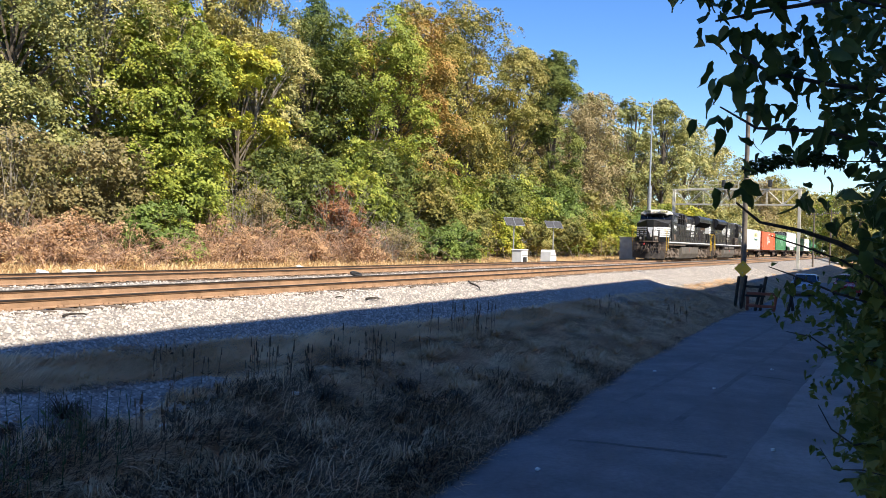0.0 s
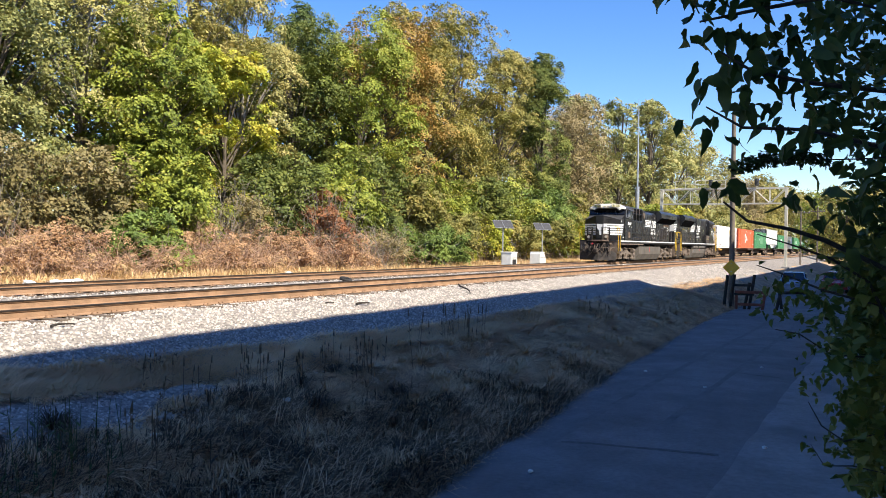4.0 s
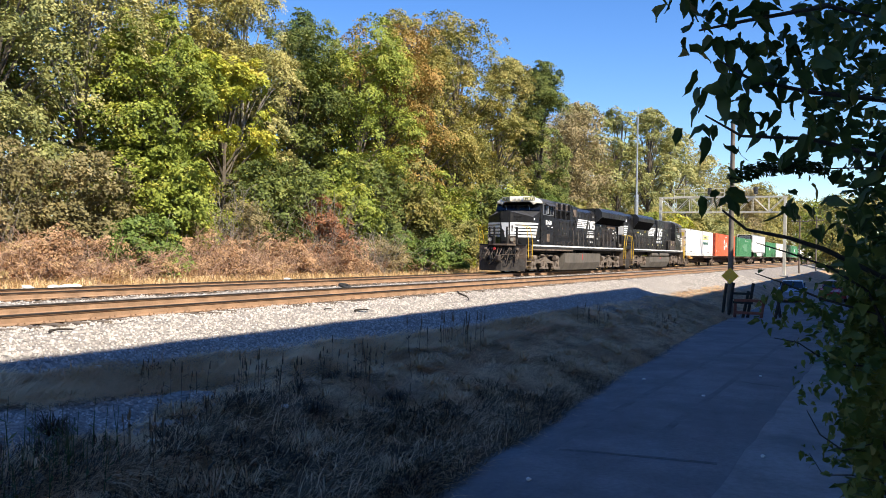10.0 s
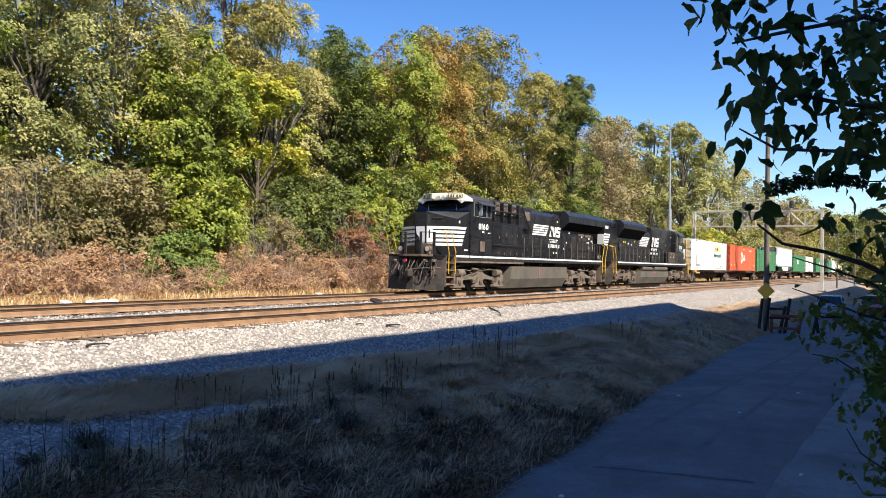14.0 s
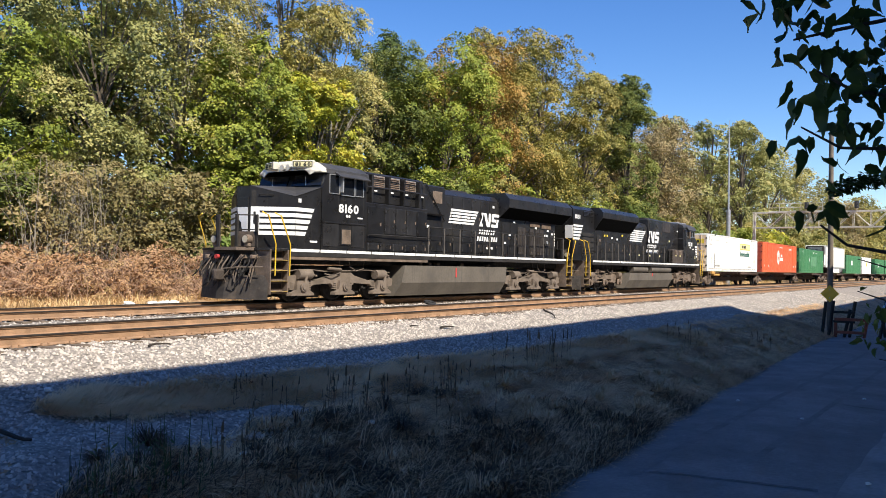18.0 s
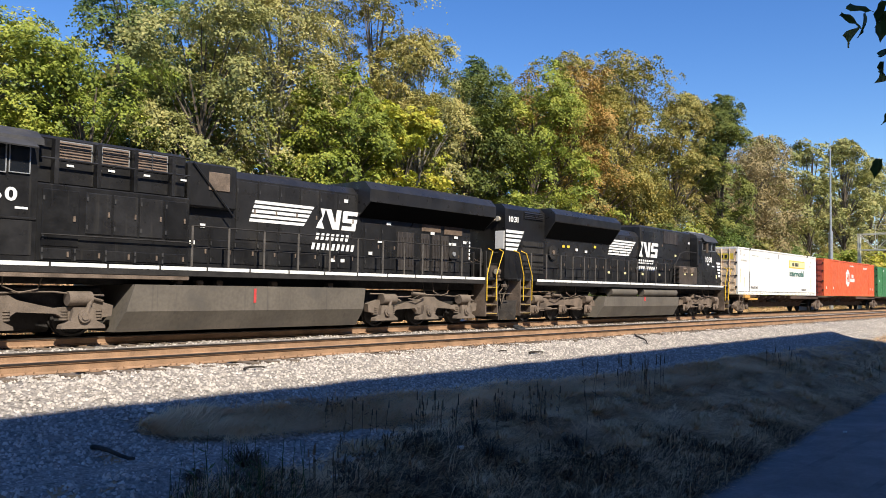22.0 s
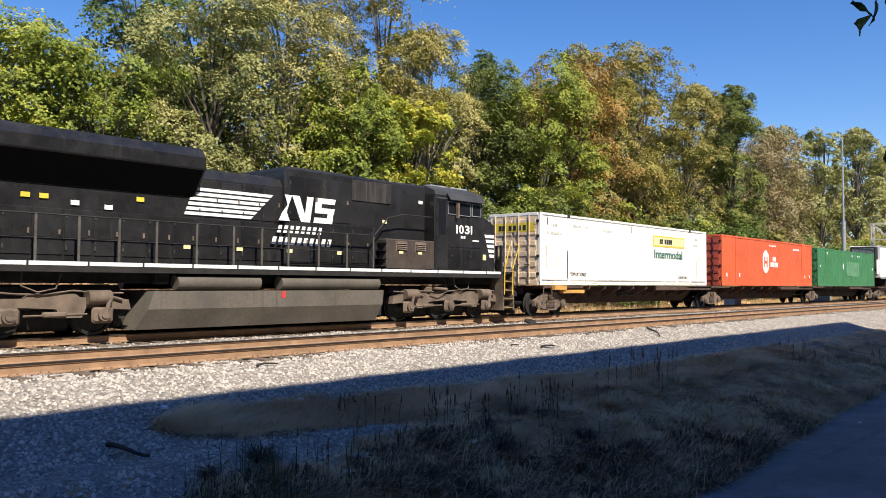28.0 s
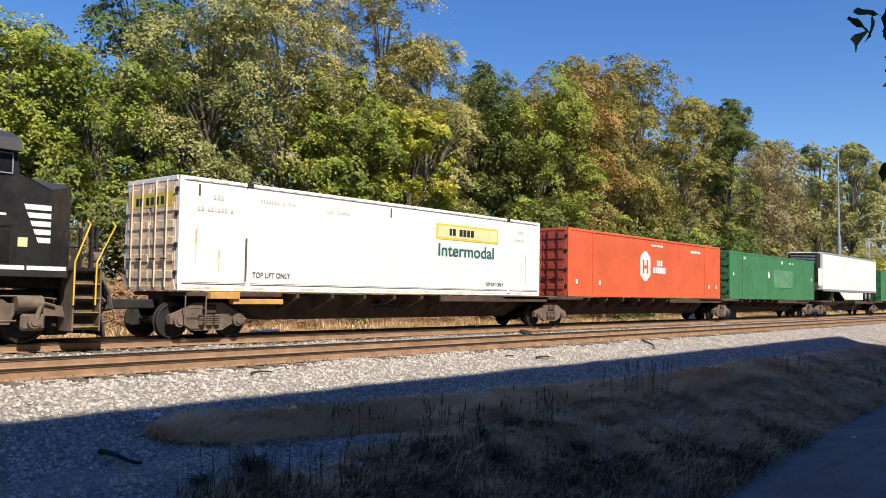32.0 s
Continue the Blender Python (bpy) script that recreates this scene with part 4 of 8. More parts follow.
# flat black for the painted shade under the radiator cowls
M["cowl_shade"] = material("matt black cowl shade", (0.004, 0.004, 0.004), 0.95, vary=0.2, size=8, bump=0.2, spec=0.05)
M["rail_post"] = material("dusty grey post paint", (0.085, 0.076, 0.068), 0.8, vary=0.3, size=3, bump=0.1)
M["rubber"] = material("black tyre rubber", (0.02, 0.02, 0.021), 0.85, vary=0.3, bump=0.1)


def words(text, height, width, at, mat, parent, name="lettering", slant=0.0, bold=0.0, face=-1):
    """Lettering that stands on a side facing the near side of the line (face -1) or the front (0)."""
    cu = bpy.data.curves.new("text", "FONT")
    cu.body, cu.size, cu.extrude, cu.offset, cu.shear = text, 1.0, 0.004, bold, slant
    tmp = bpy.data.objects.new("text", cu)
    scene.collection.objects.link(tmp)
    me = bpy.data.meshes.new_from_object(tmp)
    bpy.data.objects.remove(tmp)
    co = np.zeros(len(me.vertices) * 3, dtype=np.float32)
    me.vertices.foreach_get("co", co)
    co = co.reshape(-1, 3)
    lo, hi = co.min(0), co.max(0)
    x = (co[:, 0] - lo[0]) / (hi[0] - lo[0]) * width
    z = (co[:, 1] - lo[1]) / (hi[1] - lo[1]) * height
    d = -(co[:, 2] - lo[2])
    out = np.stack([x, d, z], 1) if face == -1 else np.stack([d, -x, z], 1)
    me.vertices.foreach_set("co", out.astype(np.float32).ravel())
    me.update()
    me.materials.clear()
    me.materials.append(mat)
    return part(name, me, None, parent, at=at)


def numerals(text, height, at, parent):
    """Large white road numbers, set close together."""
    x = at[0]
    for ch in text:
        w = height * (0.27 if ch == "1" else 0.86)
        words(ch, height, w, (x, at[1], at[2]), M["white"], parent, "digit", bold=0.03)
        x += w + height * 0.22


def bars(parent, x, z, widths, height, y, mat, name="letter_block", lean=0.0):
    """A row of plain upright blocks in place of letters."""
    for w in widths:
        if w > 0:
            part(name, Geo().prism([(x, z), (x + w, z), (x + w + lean, z + height), (x + lean, z + height)], y, y - 0.006, "y"), mat, parent)
        x += abs(w) + (0.045 if abs(w) < 0.11 or lean == 0 else 0.085)


def stripes(parent, left, right, z0, z1, y, n=5, lean_l=0.0, lean_r=0.0, name="white_stripe"):
    """A sheaf of white stripes; its ends lean by lean_l and lean_r from bottom to top."""
    p = (z1 - z0) / (n - 0.35)
    for i in range(n):
        a, b = z0 + i * p, z0 + i * p + p * 0.65
        k0, k1 = (a - z0) / (z1 - z0), (b - z0) / (z1 - z0)
        g = Geo().prism([(left + lean_l * k0, a), (right + lean_r * k0, a), (right + lean_r * k1, b), (left + lean_l * k1, b)], y, y - 0.006, "y")
        part(name, g, M["white"], parent)


def wheel_mesh(r):
    g = Geo()
    for s in (-1, 1):
        prof = [(0.10, 0.66), (r * 0.42, 0.69), (r * 0.80, 0.70), (r * 0.83, 0.655), (r, 0.655), (r * 0.985, 0.775), (r * 0.86, 0.785), (r * 0.82, 0.745), (r * 0.42, 0.735), (0.14, 0.80), (0.10, 0.80)]
        n = 28
        rings = [[(q * math.cos(2 * math.pi * j / n), s * w, q * math.sin(2 * math.pi * j / n)) for j in range(n)] for q, w in prof]
        g.loft(rings, caps=False)
        fl = [(r * 0.9, 0.652), (r + 0.028, 0.660), (r + 0.028, 0.675), (r, 0.69)]
        g.loft([[(q * math.cos(2 * math.pi * j / n), s * w, q * math.sin(2 * math.pi * j / n)) for j in range(n)] for q, w in fl], caps=False)
    g.disc((0, 0, 0), 0.09, 2.1, 12)
    me = g.mesh("wheelset", True)
    me.materials.append(M["grime"])
    return me


LOCO_WHEEL, CAR_WHEEL = wheel_mesh(0.53), wheel_mesh(0.46)


def spring(g, x, y, z0, z1, r):
    n = max(3, int((z1 - z0) / 0.055))
    for i in range(n):
        z = z0 + (z1 - z0) * (i + 0.5) / n
        g.disc((x, y, z), r, (z1 - z0) / n * 0.62, 12, "z", r * 0.98)


def engine_truck(parent, axles, seed, dust="truck_dust", straight=False):
    """A three-axle engine truck: cast side frames, springs, axle boxes, brake gear and wheels."""
    a, b, c = axles
    rnd = random.Random(seed)
    for s in (-1, 1):
        y0, y1 = (s * 1.02, s * 1.20)
        prof = [(a - 0.75, 0.74), (a - 0.30, 0.88), (a + 0.38, 0.70), (a + 0.62, 0.68), (b - 0.62, 0.86), (b - 0.34, 1.02), (b + 0.34, 1.02), (b + 0.62, 0.86), (c - 0.62, 0.68), (c - 0.38, 0.70),
                (c + 0.30, 0.88), (c + 0.75, 0.74), (c + 0.72, 0.50), (c + 0.28, 0.42), (c - 0.32, 0.42), (c - 0.60, 0.56), (b + 0.60, 0.60), (b + 0.34, 0.40), (b - 0.34, 0.40), (b - 0.60, 0.60),
                (a + 0.60, 0.56), (a + 0.32, 0.42), (a - 0.28, 0.42), (a - 0.72, 0.50)]
        if straight:
            prof = [(a - 0.72, 0.60), (a - 0.66, 0.84), (a - 0.2, 0.90), (a + 0.5, 0.90), (a + 0.62, 0.98), (b - 0.5, 0.98), (b - 0.36, 0.88), (b + 0.36, 0.88), (b + 0.5, 0.98), (c - 0.62, 0.98), (c - 0.5, 0.90),
                    (c + 0.2, 0.90), (c + 0.66, 0.84), (c + 0.72, 0.60), (c + 0.40, 0.62), (c - 0.36, 0.68), (c - 0.46, 0.44), (c - 0.98, 0.44), (c - 1.04, 0.64), (b + 0.38, 0.68), (b - 0.38, 0.68),
                    (a + 1.04, 0.64), (a + 0.98, 0.44), (a + 0.46, 0.44), (a + 0.36, 0.68), (a - 0.40, 0.62)]
        part("side_frame", Geo().prism(prof, y0, y1, "y"), M[dust], parent, "dust-brown cast side frame")
        if straight:
            for x in ((a + b) / 2, (b + c) / 2):
                brake = part("brake_rigging", Geo().box(x - 0.30, x + 0.22, s * 1.2 - 0.07, s * 1.2 + 0.07, 0.46, 0.58, 0.03), M[dust], parent)
                part("pull_rod", Geo().tube([(x - 0.7, s * 1.2, 0.50), (x + 0.7, s * 1.2, 0.52)], 0.025, 5), M[dust], brake)
            g = Geo()
            spring(g, (a + b) / 2, s * 1.1, 0.98, 1.22, 0.2)
            part("spring", g, M[dust], parent, smooth=True)
        for x in axles:
            g = Geo().box(x - 0.26, x + 0.26, s * 1.18, s * 1.30, 0.30, 0.68, 0.06)
            not straight and g.prism([(x - 0.52, 0.22), (x + 0.52, 0.22), (x + 0.50, 0.30), (x + 0.30, 0.40), (x + 0.25, 0.70), (x - 0.25, 0.70), (x - 0.30, 0.40), (x - 0.50, 0.30)], s * 1.10, s * 1.32, "y")
            box = part("axle_box", g, M[dust], parent)
            g = Geo().disc((x, s * 1.35, 0.50), 0.145, 0.06, 16)
            g.disc((x, s * 1.39, 0.50), 0.09, 0.04, 12)
            part("axle_cap", g, M[dust], box)
            for d in () if straight else (-0.40, 0.40):
                g = Geo()
                spring(g, x + d, s * 1.15, 0.40, 0.66, 0.10)
                part("spring", g, M[dust], box, smooth=True)
        for x, w in ((a + 0.1, 0.62), (c - 0.1, 0.55)):
            g = Geo().tube([(x - w / 2, s * 1.24, 0.90), (x + w / 2, s * 1.24, 0.90)], 0.165, 12)
            g.tube([(x + w / 2, s * 1.24, 0.92), (x + w / 2 + 0.3, s * 1.24, 0.84)], 0.035, 6)
            part("brake_cylinder", g, M[dust], parent, smooth=True)
        for x in (a, c):
            part("damper", Geo().tube([(x + 0.02, s * 1.37, 0.52), (x + 0.16, s * 1.34, 0.98)], 0.05, 8), M[dust], parent, smooth=True)
        pipe = [(a - 0.7 + (c - a + 1.2) * i / 9, s * 1.23, 1.02 + 0.05 * rnd.uniform(-1, 1)) for i in range(10)]
        part("sand_pipe", Geo().tube(pipe, 0.022, 5), M[dust], parent)
        g = Geo()
        for x in axles:
            g.tube([(x + 0.5, s * 0.9, 0.9), (x + 0.62, s * 0.82, 0.2)], 0.02, 5)
        part("sanding_nozzle", g, M["grime"], parent)
    part("bolster", Geo().box(a - 0.6, c + 0.6, -0.95, 0.95, 0.62, 1.18, 0.05), M["grime"], parent)
    for x in axles:
        part("gear_case", Geo().box(x - 0.42, x + 0.42, 0.34, 0.58, 0.11, 0.92, 0.1), M["grime"], parent)
    for x in (a - 0.85, c + 0.85):
        part("end_transom", Geo().box(x - 0.3, x + 0.3, -0.6, 0.6, 0.16, 0.74, 0.06), M["grime"], parent)
    for x in ((a + b) / 2, (b + c) / 2):
        part("traction_motor", Geo().box(x - 0.62, x + 0.62, -0.62, 0.62, 0.12, 0.66, 0.08), M["grime"], parent)
    for s in (-1, 1):
        part("cable", Geo().tube([(b + 0.3, s * 1.2, 1.45), (b + 0.25, s * 1.3, 1.16), (b + 0.6, s * 1.3, 1.02), (b + 1.0, s * 1.28, 1.1), (b + 1.15, s * 1.2, 1.42)], 0.018, 5), M[dust], parent, smooth=True)
        part("cable", Geo().tube([(b - 0.2, s * 1.2, 1.45), (b - 0.2, s * 1.3, 0.98), (b - 0.6, s * 1.31, 0.86), (b - 1.0, s * 1.28, 0.92)], 0.018, 5), M[dust], parent, smooth=True)
        part("centre_damper", Geo().tube([(b - 0.85, s * 1.3, 1.10), (b - 0.2, s * 1.3, 1.06)], 0.05, 8), M[dust], parent, smooth=True)
    for x in axles:
        o = part("wheelset", LOCO_WHEEL, None, parent, at=(x, 0, 0.53))
        WHEELS.append((o, x, 0.53))


def railing(parent, xs, top, y, base=1.70, mid=True):
    for x in xs:
        part("railing_post", Geo().box(x - 0.03, x + 0.03, y - 0.02, y + 0.02, base, top, 0.008), M["rail_post"], parent)
    part("handrail", Geo().tube([(xs[0], y, top), (xs[-1], y, top)], 0.022, 6), M["grime"], parent)
    if mid:
        part("handrail", Geo().tube([(xs[0], y, base + 0.5), (xs[-1], y, base + 0.5)], 0.012, 5), M["grime"], parent)


def stair_well(parent, x0, x1, s, back):
    """Four treads between side plates at a corner, with bent yellow handrails."""
    y0, y1 = s * 0.85, s * 1.52
    for x in (x0, x1):
        part("stair_plate", Geo().box(x - 0.02, x + 0.02, min(y0, y1), max(y0, y1), 0.28, 1.66, 0.006), M["dusty"], parent)
    for i, z in enumerate((0.36, 0.68, 1.0, 1.32)):
        tr = part("stair_tread", Geo().box(x0 + 0.02, x1 - 0.02, min(y0, y1), max(y0, y1), z, z + 0.03, 0.005), M["dusty"], parent)
        part("tread_edge", Geo().box(x0 + 0.02, x1 - 0.02, s * 1.52 - 0.012, s * 1.52 + 0.012, z + 0.008, z + 0.026), M["worn_yellow"], tr, "worn yellow step edge")
    part("stair_riser", Geo().box(x0 + 0.02, x1 - 0.02, min(s * 1.27, s * 1.30), max(s * 1.27, s * 1.30), 0.3, 1.62), M["dusty"], parent)
    for z in (0.46, 0.78, 1.10, 1.42):
        part("toe_slot", Geo().box(x0 + 0.08, x1 - 0.08, min(s * 1.298, s * 1.306), max(s * 1.298, s * 1.306), z, z + 0.16), M["grime"], parent)
    for x, d in ((x0 + 0.14 if back > 0 else x0 - 0.02, -0.36 * back), (x1 + 0.02 if back > 0 else x1 - 0.14, -0.46 * back)):
        part("grab_rail", Geo().tube([(x, s * 1.56, 0.86), (x, s * 1.57, 1.82), (x + d * 0.9, s * 1.57, 2.68), (x + d, s * 1.35, 2.78)], 0.021, 6), M["yellow"], parent, "yellow bent grab rail", True)


def engine_end(parent, x, d, seed):
    """The end of the frame: plate, pointed plough, coupler, hoses, and a porch that comes to a blunt point. d = -1 at the front, 1 at the back."""
    rnd = random.Random(seed)

    def span(a, b):
        return min(x + a * d, x + b * d), max(x + a * d, x + b * d)

    # the plate's black also holds the shade under the porch
    part("end_plate", Geo().box(*span(-0.08, 0.0), -0.84, 0.84, 0.95, 1.66, 0.02), M["grime"], parent)
    low = [(x + 0.10 * d, -1.46), (x + 0.62 * d, -0.16), (x + 0.62 * d, 0.16), (x + 0.10 * d, 1.46), (x + 0.05 * d, 1.46), (x + 0.55 * d, 0.0), (x + 0.05 * d, -1.46)]
    high = [(p - 0.16 * d, q * 0.97) for p, q in low]
    part("snow_plough", Geo().loft([[(p, q, 0.13) for p, q in low], [(p - 0.05 * d, q, 0.45) for p, q in low], [(p, q, 0.86) for p, q in high]]), M["soot"], parent, "dusty steel snow plough")
    for y in (-0.9, -0.45, 0.45, 0.9):
        part("plough_brace", Geo().box(*span(0.0, 0.25), y - 0.02, y + 0.02, 0.5, 0.95), M["grime"], parent)
    g = Geo().box(*span(0, 0.62), -0.11, 0.11, 0.74, 0.98, 0.02)
    g.box(*span(0.55, 0.86), -0.17, 0.13, 0.68, 1.04, 0.05)
    g.box(*span(0.78, 0.95), -0.19, -0.05, 0.70, 1.02, 0.04)
    part("coupler", g, M["pilot"], parent, "rusty black knuckle coupler")
    part("coupler_pocket", Geo().box(*span(0, 0.2), -0.42, 0.42, 0.55, 1.2, 0.04), M["grime"], parent)
    for i in range(14):
        y = -1.15 + i * 0.17 + rnd.uniform(-0.06, 0.06)
        sag, out = rnd.uniform(0.3, 0.62), 0.30 * (1 - abs(y) / 1.6)
        part("air_hose", Geo().tube([(x + (0.05 + out) * d, y, 1.45), (x + (0.24 + out) * d, y + 0.05, 1.30 - sag * 0.4), (x + (0.30 + out) * d, y + 0.14, 1.22 - sag), (x + (0.2 + out) * d, y + 0.28, 1.25 - sag * 0.7), (x + (0.05 + out) * d, y + 0.32, 1.3)], 0.027, 6), M["grime" if i % 3 else "truck_dust"], parent, smooth=True)
    for y in (-1.0, -0.55, 0.55, 1.0):
        part("hose_bracket", Geo().box(*span(0.05, 0.3), y - 0.07, y + 0.07, 1.36, 1.48, 0.02), M["dusty"], parent)
    part("uncoupling_lever", Geo().tube([(x + 0.2 * d, -1.4, 1.12), (x + 0.5 * d, -0.6, 1.10), (x + 0.6 * d, -0.1, 1.05)], 0.02, 5), M["truck_dust"], parent)
    porch = [(x - 0.05 * d, -0.86), (x + 0.12 * d, -0.86), (x + 0.42 * d, -0.46), (x + 0.42 * d, 0.46), (x + 0.12 * d, 0.86), (x - 0.05 * d, 0.86)]
    part("footboard", Geo().prism(porch, 1.62, 1.72, "z"), M["dusty"], parent)
    spots = [(x - 0.02 * d, -0.88), (x + 0.34 * d, -0.40), (x + 0.34 * d, 0.40), (x - 0.02 * d, 0.88)]
    for px, py in spots:
        part("end_post", Geo().box(px - 0.03, px + 0.03, py - 0.06, py + 0.06, 1.70, 2.72, 0.01), M["grime"], parent, "black porch railing post")
    for (ax, ay), (bx, by) in (spots[:2], spots[2:]):
        for z in (2.25, 2.70):
            part("end_rail", Geo().tube([(ax, ay, z), (bx, by, z)], 0.022, 6), M["grime"], parent)
        part("end_panel", Geo().add([(ax, ay, 1.74), (bx, by, 1.74), (bx, by, 2.2), (ax, ay, 2.2), (ax - 0.02 * d, ay, 1.74), (bx - 0.02 * d, by, 1.74), (bx - 0.02 * d, by, 2.2), (ax - 0.02 * d, ay, 2.2)],
                                    [(0, 1, 2, 3), (4, 7, 6, 5), (0, 4, 5, 1), (3, 2, 6, 7), (0, 3, 7, 4), (1, 5, 6, 2)]), M["pilot"], parent)
    part("safety_chain", Geo().tube([(x + 0.34 * d, -0.40, 2.5), (x + 0.34 * d, 0, 2.3), (x + 0.34 * d, 0.40, 2.5)], 0.012, 5), M["dusty"], parent)
    part("hose_coupling", Geo().disc((x + 0.44 * d, 0.34, 1.42), 0.07, 0.1, 12, "x"), M["red_mark"], parent, "red hose coupling")
    for i in range(11):
        y = -1.1 + 0.2 * i + rnd.uniform(-0.1, 0.1)
        z, out = rnd.uniform(0.42, 0.95), 0.28 * (1 - abs(y) / 1.6)
        part("cable", Geo().tube([(x + (0.05 + out) * d, y, 1.5), (x + (0.30 + out) * d, y + rnd.uniform(-0.1, 0.2), 1.15), (x + (0.42 + out) * d, y + rnd.uniform(0, 0.4), z), (x + (0.34 + out) * d, y + rnd.uniform(0.2, 0.6), z - 0.15)], 0.018, 5), M["grime" if i % 3 else "truck_rust"], parent, smooth=True)
    for s in (-1, 1):
        lamp = part("ditch_light", Geo().disc((x + 0.18 * d, s * 0.70, 1.96), 0.14, 0.2, 16, "x"), M["dusty"], parent, smooth=True)
        part("lens", Geo().disc((x + 0.285 * d, s * 0.70, 1.96), 0.11, 0.012, 16, "x"), M["lamp_glass"], lamp, "pale lamp lens")
        part("lamp_stand", Geo().box(*span(0.1, 0.24), s * 0.70 - 0.1, s * 0.70 + 0.1, 1.72, 1.84, 0.02), M["dusty"], lamp)


def common_engine(name, label, x0, x1, lead=1.3):
    t = thing(name, 0, TRAIN_Y, 0, label, "locomotive", "locomotives of the train")
    part("frame", Geo().box(x0, x1, -0.95, 0.95, 1.22, 1.62, 0.03), M["grime"], t)
    part("walkway", Geo().box(x0, x1, -1.5, 1.5, 1.62, 1.70, 0.01), M["black"], t)
    for s in (-1, 1):
        part("side_sill", Geo().box(x0 + lead, x1 - 0.85, min(s * 1.44, s * 1.525), max(s * 1.44, s * 1.525), 1.46, 1.70, 0.01), M["grime"], t)
        x = x0 + lead + 0.04
        while x < x1 - 1.0:
            w = min(1.28, x1 - 0.9 - x)
            part("sill_stripe", Geo().box(x, x + w, min(s * 1.52, s * 1.533), max(s * 1.52, s * 1.533), 1.61, 1.70), M["white"], t, "white reflective stripe")
            x += w + 0.05
    return t


def fuel_tank(t, x0, x1, slant, top=1.24):
    prof = [(-1.5, top), (-1.5, 0.60), (-1.24, 0.11), (1.24, 0.11), (1.5, 0.60), (1.5, top)]
    rings = [[(x0 + slant * (1 - (z - 0.16)), y, z) for y, z in prof], [(x1 - 0.12 * (1 - (z - 0.16)), y, z) for y, z in prof]]
    return part("fuel_tank", Geo().loft(rings), M["tank"], t, "long grey-brown dusty fuel tank")


def hood_doors(t, x0, x1, n, y, z0, z1, mat="black", name="hood_door"):
    w = (x1 - x0) / n
    for s in (-1, 1):
        for i in range(n):
            a = x0 + i * w + 0.025
            d = part(name, Geo().box(a, a + w - 0.05, min(s * (y - 0.01), s * (y + 0.022)), max(s * (y - 0.01), s * (y + 0.022)), z0, z1, 0.012), M[mat], t)
            part("latch", Geo().box(a + w * 0.78, a + w * 0.84, min(s * (y + 0.02), s * (y + 0.045)), max(s * (y + 0.02), s * (y + 0.045)), (z0 + z1) / 2 - 0.06, (z0 + z1) / 2 + 0.06), M["dusty"], d)
            for zz in (z0 + (z1 - z0) * 0.16, z0 + (z1 - z0) * 0.84):
                part("hinge", Geo().box(a + 0.005, a + 0.045, min(s * (y + 0.02), s * (y + 0.04)), max(s * (y + 0.02), s * (y + 0.04)), zz - 0.05, zz + 0.05), M["roof_lit_dust"], d)


def louvres(t, x0, x1, z0, z1, y, n, mat="louvre", upright=False, frame_mat="black"):
    g = Geo().box(x0 - 0.04, x1 + 0.04, y - 0.012, y + 0.05, z0 - 0.04, z1 + 0.04, 0.005)
    f = part("vent", g, M[frame_mat], t)
    for i in range(n):
        if upright:
            a = x0 + (x1 - x0) * (i + 0.15) / n
            g = Geo().prism([(a, y - 0.015), (a + (x1 - x0) / n * 0.6, y - 0.045), (a + (x1 - x0) / n * 0.66, y - 0.012)], z0, z1, "z")
        else:
            a = z0 + (z1 - z0) * (i + 0.15) / n
            g = Geo().prism([(y - 0.015, a + (z1 - z0) / n * 0.66), (y - 0.05, a), (y - 0.012, a - 0.002)], x0, x1, "x")
        part("slat", g, M[mat], f)
    return f


def radiator_wing(t, x0, x1, z_in, z_out, z_top, w_in=1.0, w_out=1.55):
    prof = [(-w_in, z_in), (-w_out, z_out), (-w_out, z_top - 0.26), (-w_out + 0.25, z_top), (w_out - 0.25, z_top), (w_out, z_top - 0.26), (w_out, z_out), (w_in, z_in)]
    part("radiator_cowl", Geo().prism(prof, x0, x1, "x"), M["black"], t, "overhanging black radiator cowl")
    for s in (-1, 1):
        g = Geo()
        n = int((x1 - x0) / 1.05)
        for i in range(n + 1):
            x = x0 + (x1 - x0) * i / n
            g.prism([(s * (w_in + 0.02), z_in + 0.02), (s * (w_out - 0.02), z_out + 0.005), (s * (w_in + 0.02), z_out - 0.05)], x - 0.015 if i else x, x + 0.015 if i < n else x, "x") if 0 < i < n else None
        part("cowl_rib_row", g, M["black"], t)
        # black plate puts the shade under the cowl into colour
        part("intake_screen", Geo().prism([(s * (w_in + 0.03), z_in + 0.012), (s * (w_out - 0.01), z_out - 0.004), (s * (w_out - 0.01), z_out - 0.012), (s * (w_in + 0.03), z_in + 0.004)], x0 + 0.05, x1 - 0.05, "x"), M["cowl_shade"], t, "black plate painting the shade under the radiator cowl")


def window(t, x0, x1, z0, z1, y, name="window"):
    f = Geo()
    for a, b, c, d in ((x0 - 0.02, x1 + 0.02, z0 - 0.022, z0), (x0 - 0.02, x1 + 0.02, z1, z1 + 0.022), (x0 - 0.022, x0, z0, z1), (x1, x1 + 0.022, z0, z1)):
        f.box(a, b, y - 0.035, y + 0.01, c, d)
    w = part(name, f, M["steel"], t, "bright metal window frame")
    part("pane", Geo().box(x0, x1, y - 0.012, y - 0.004, z0, z1), M["glass"], w, "dark cab glass")
    return w


def label_plate(t, x, z, y, w=0.16, h=0.1, mat="white"):
    part("notice", Geo().box(x, x + w, y - 0.008, y, z, z + h), M[mat], t)


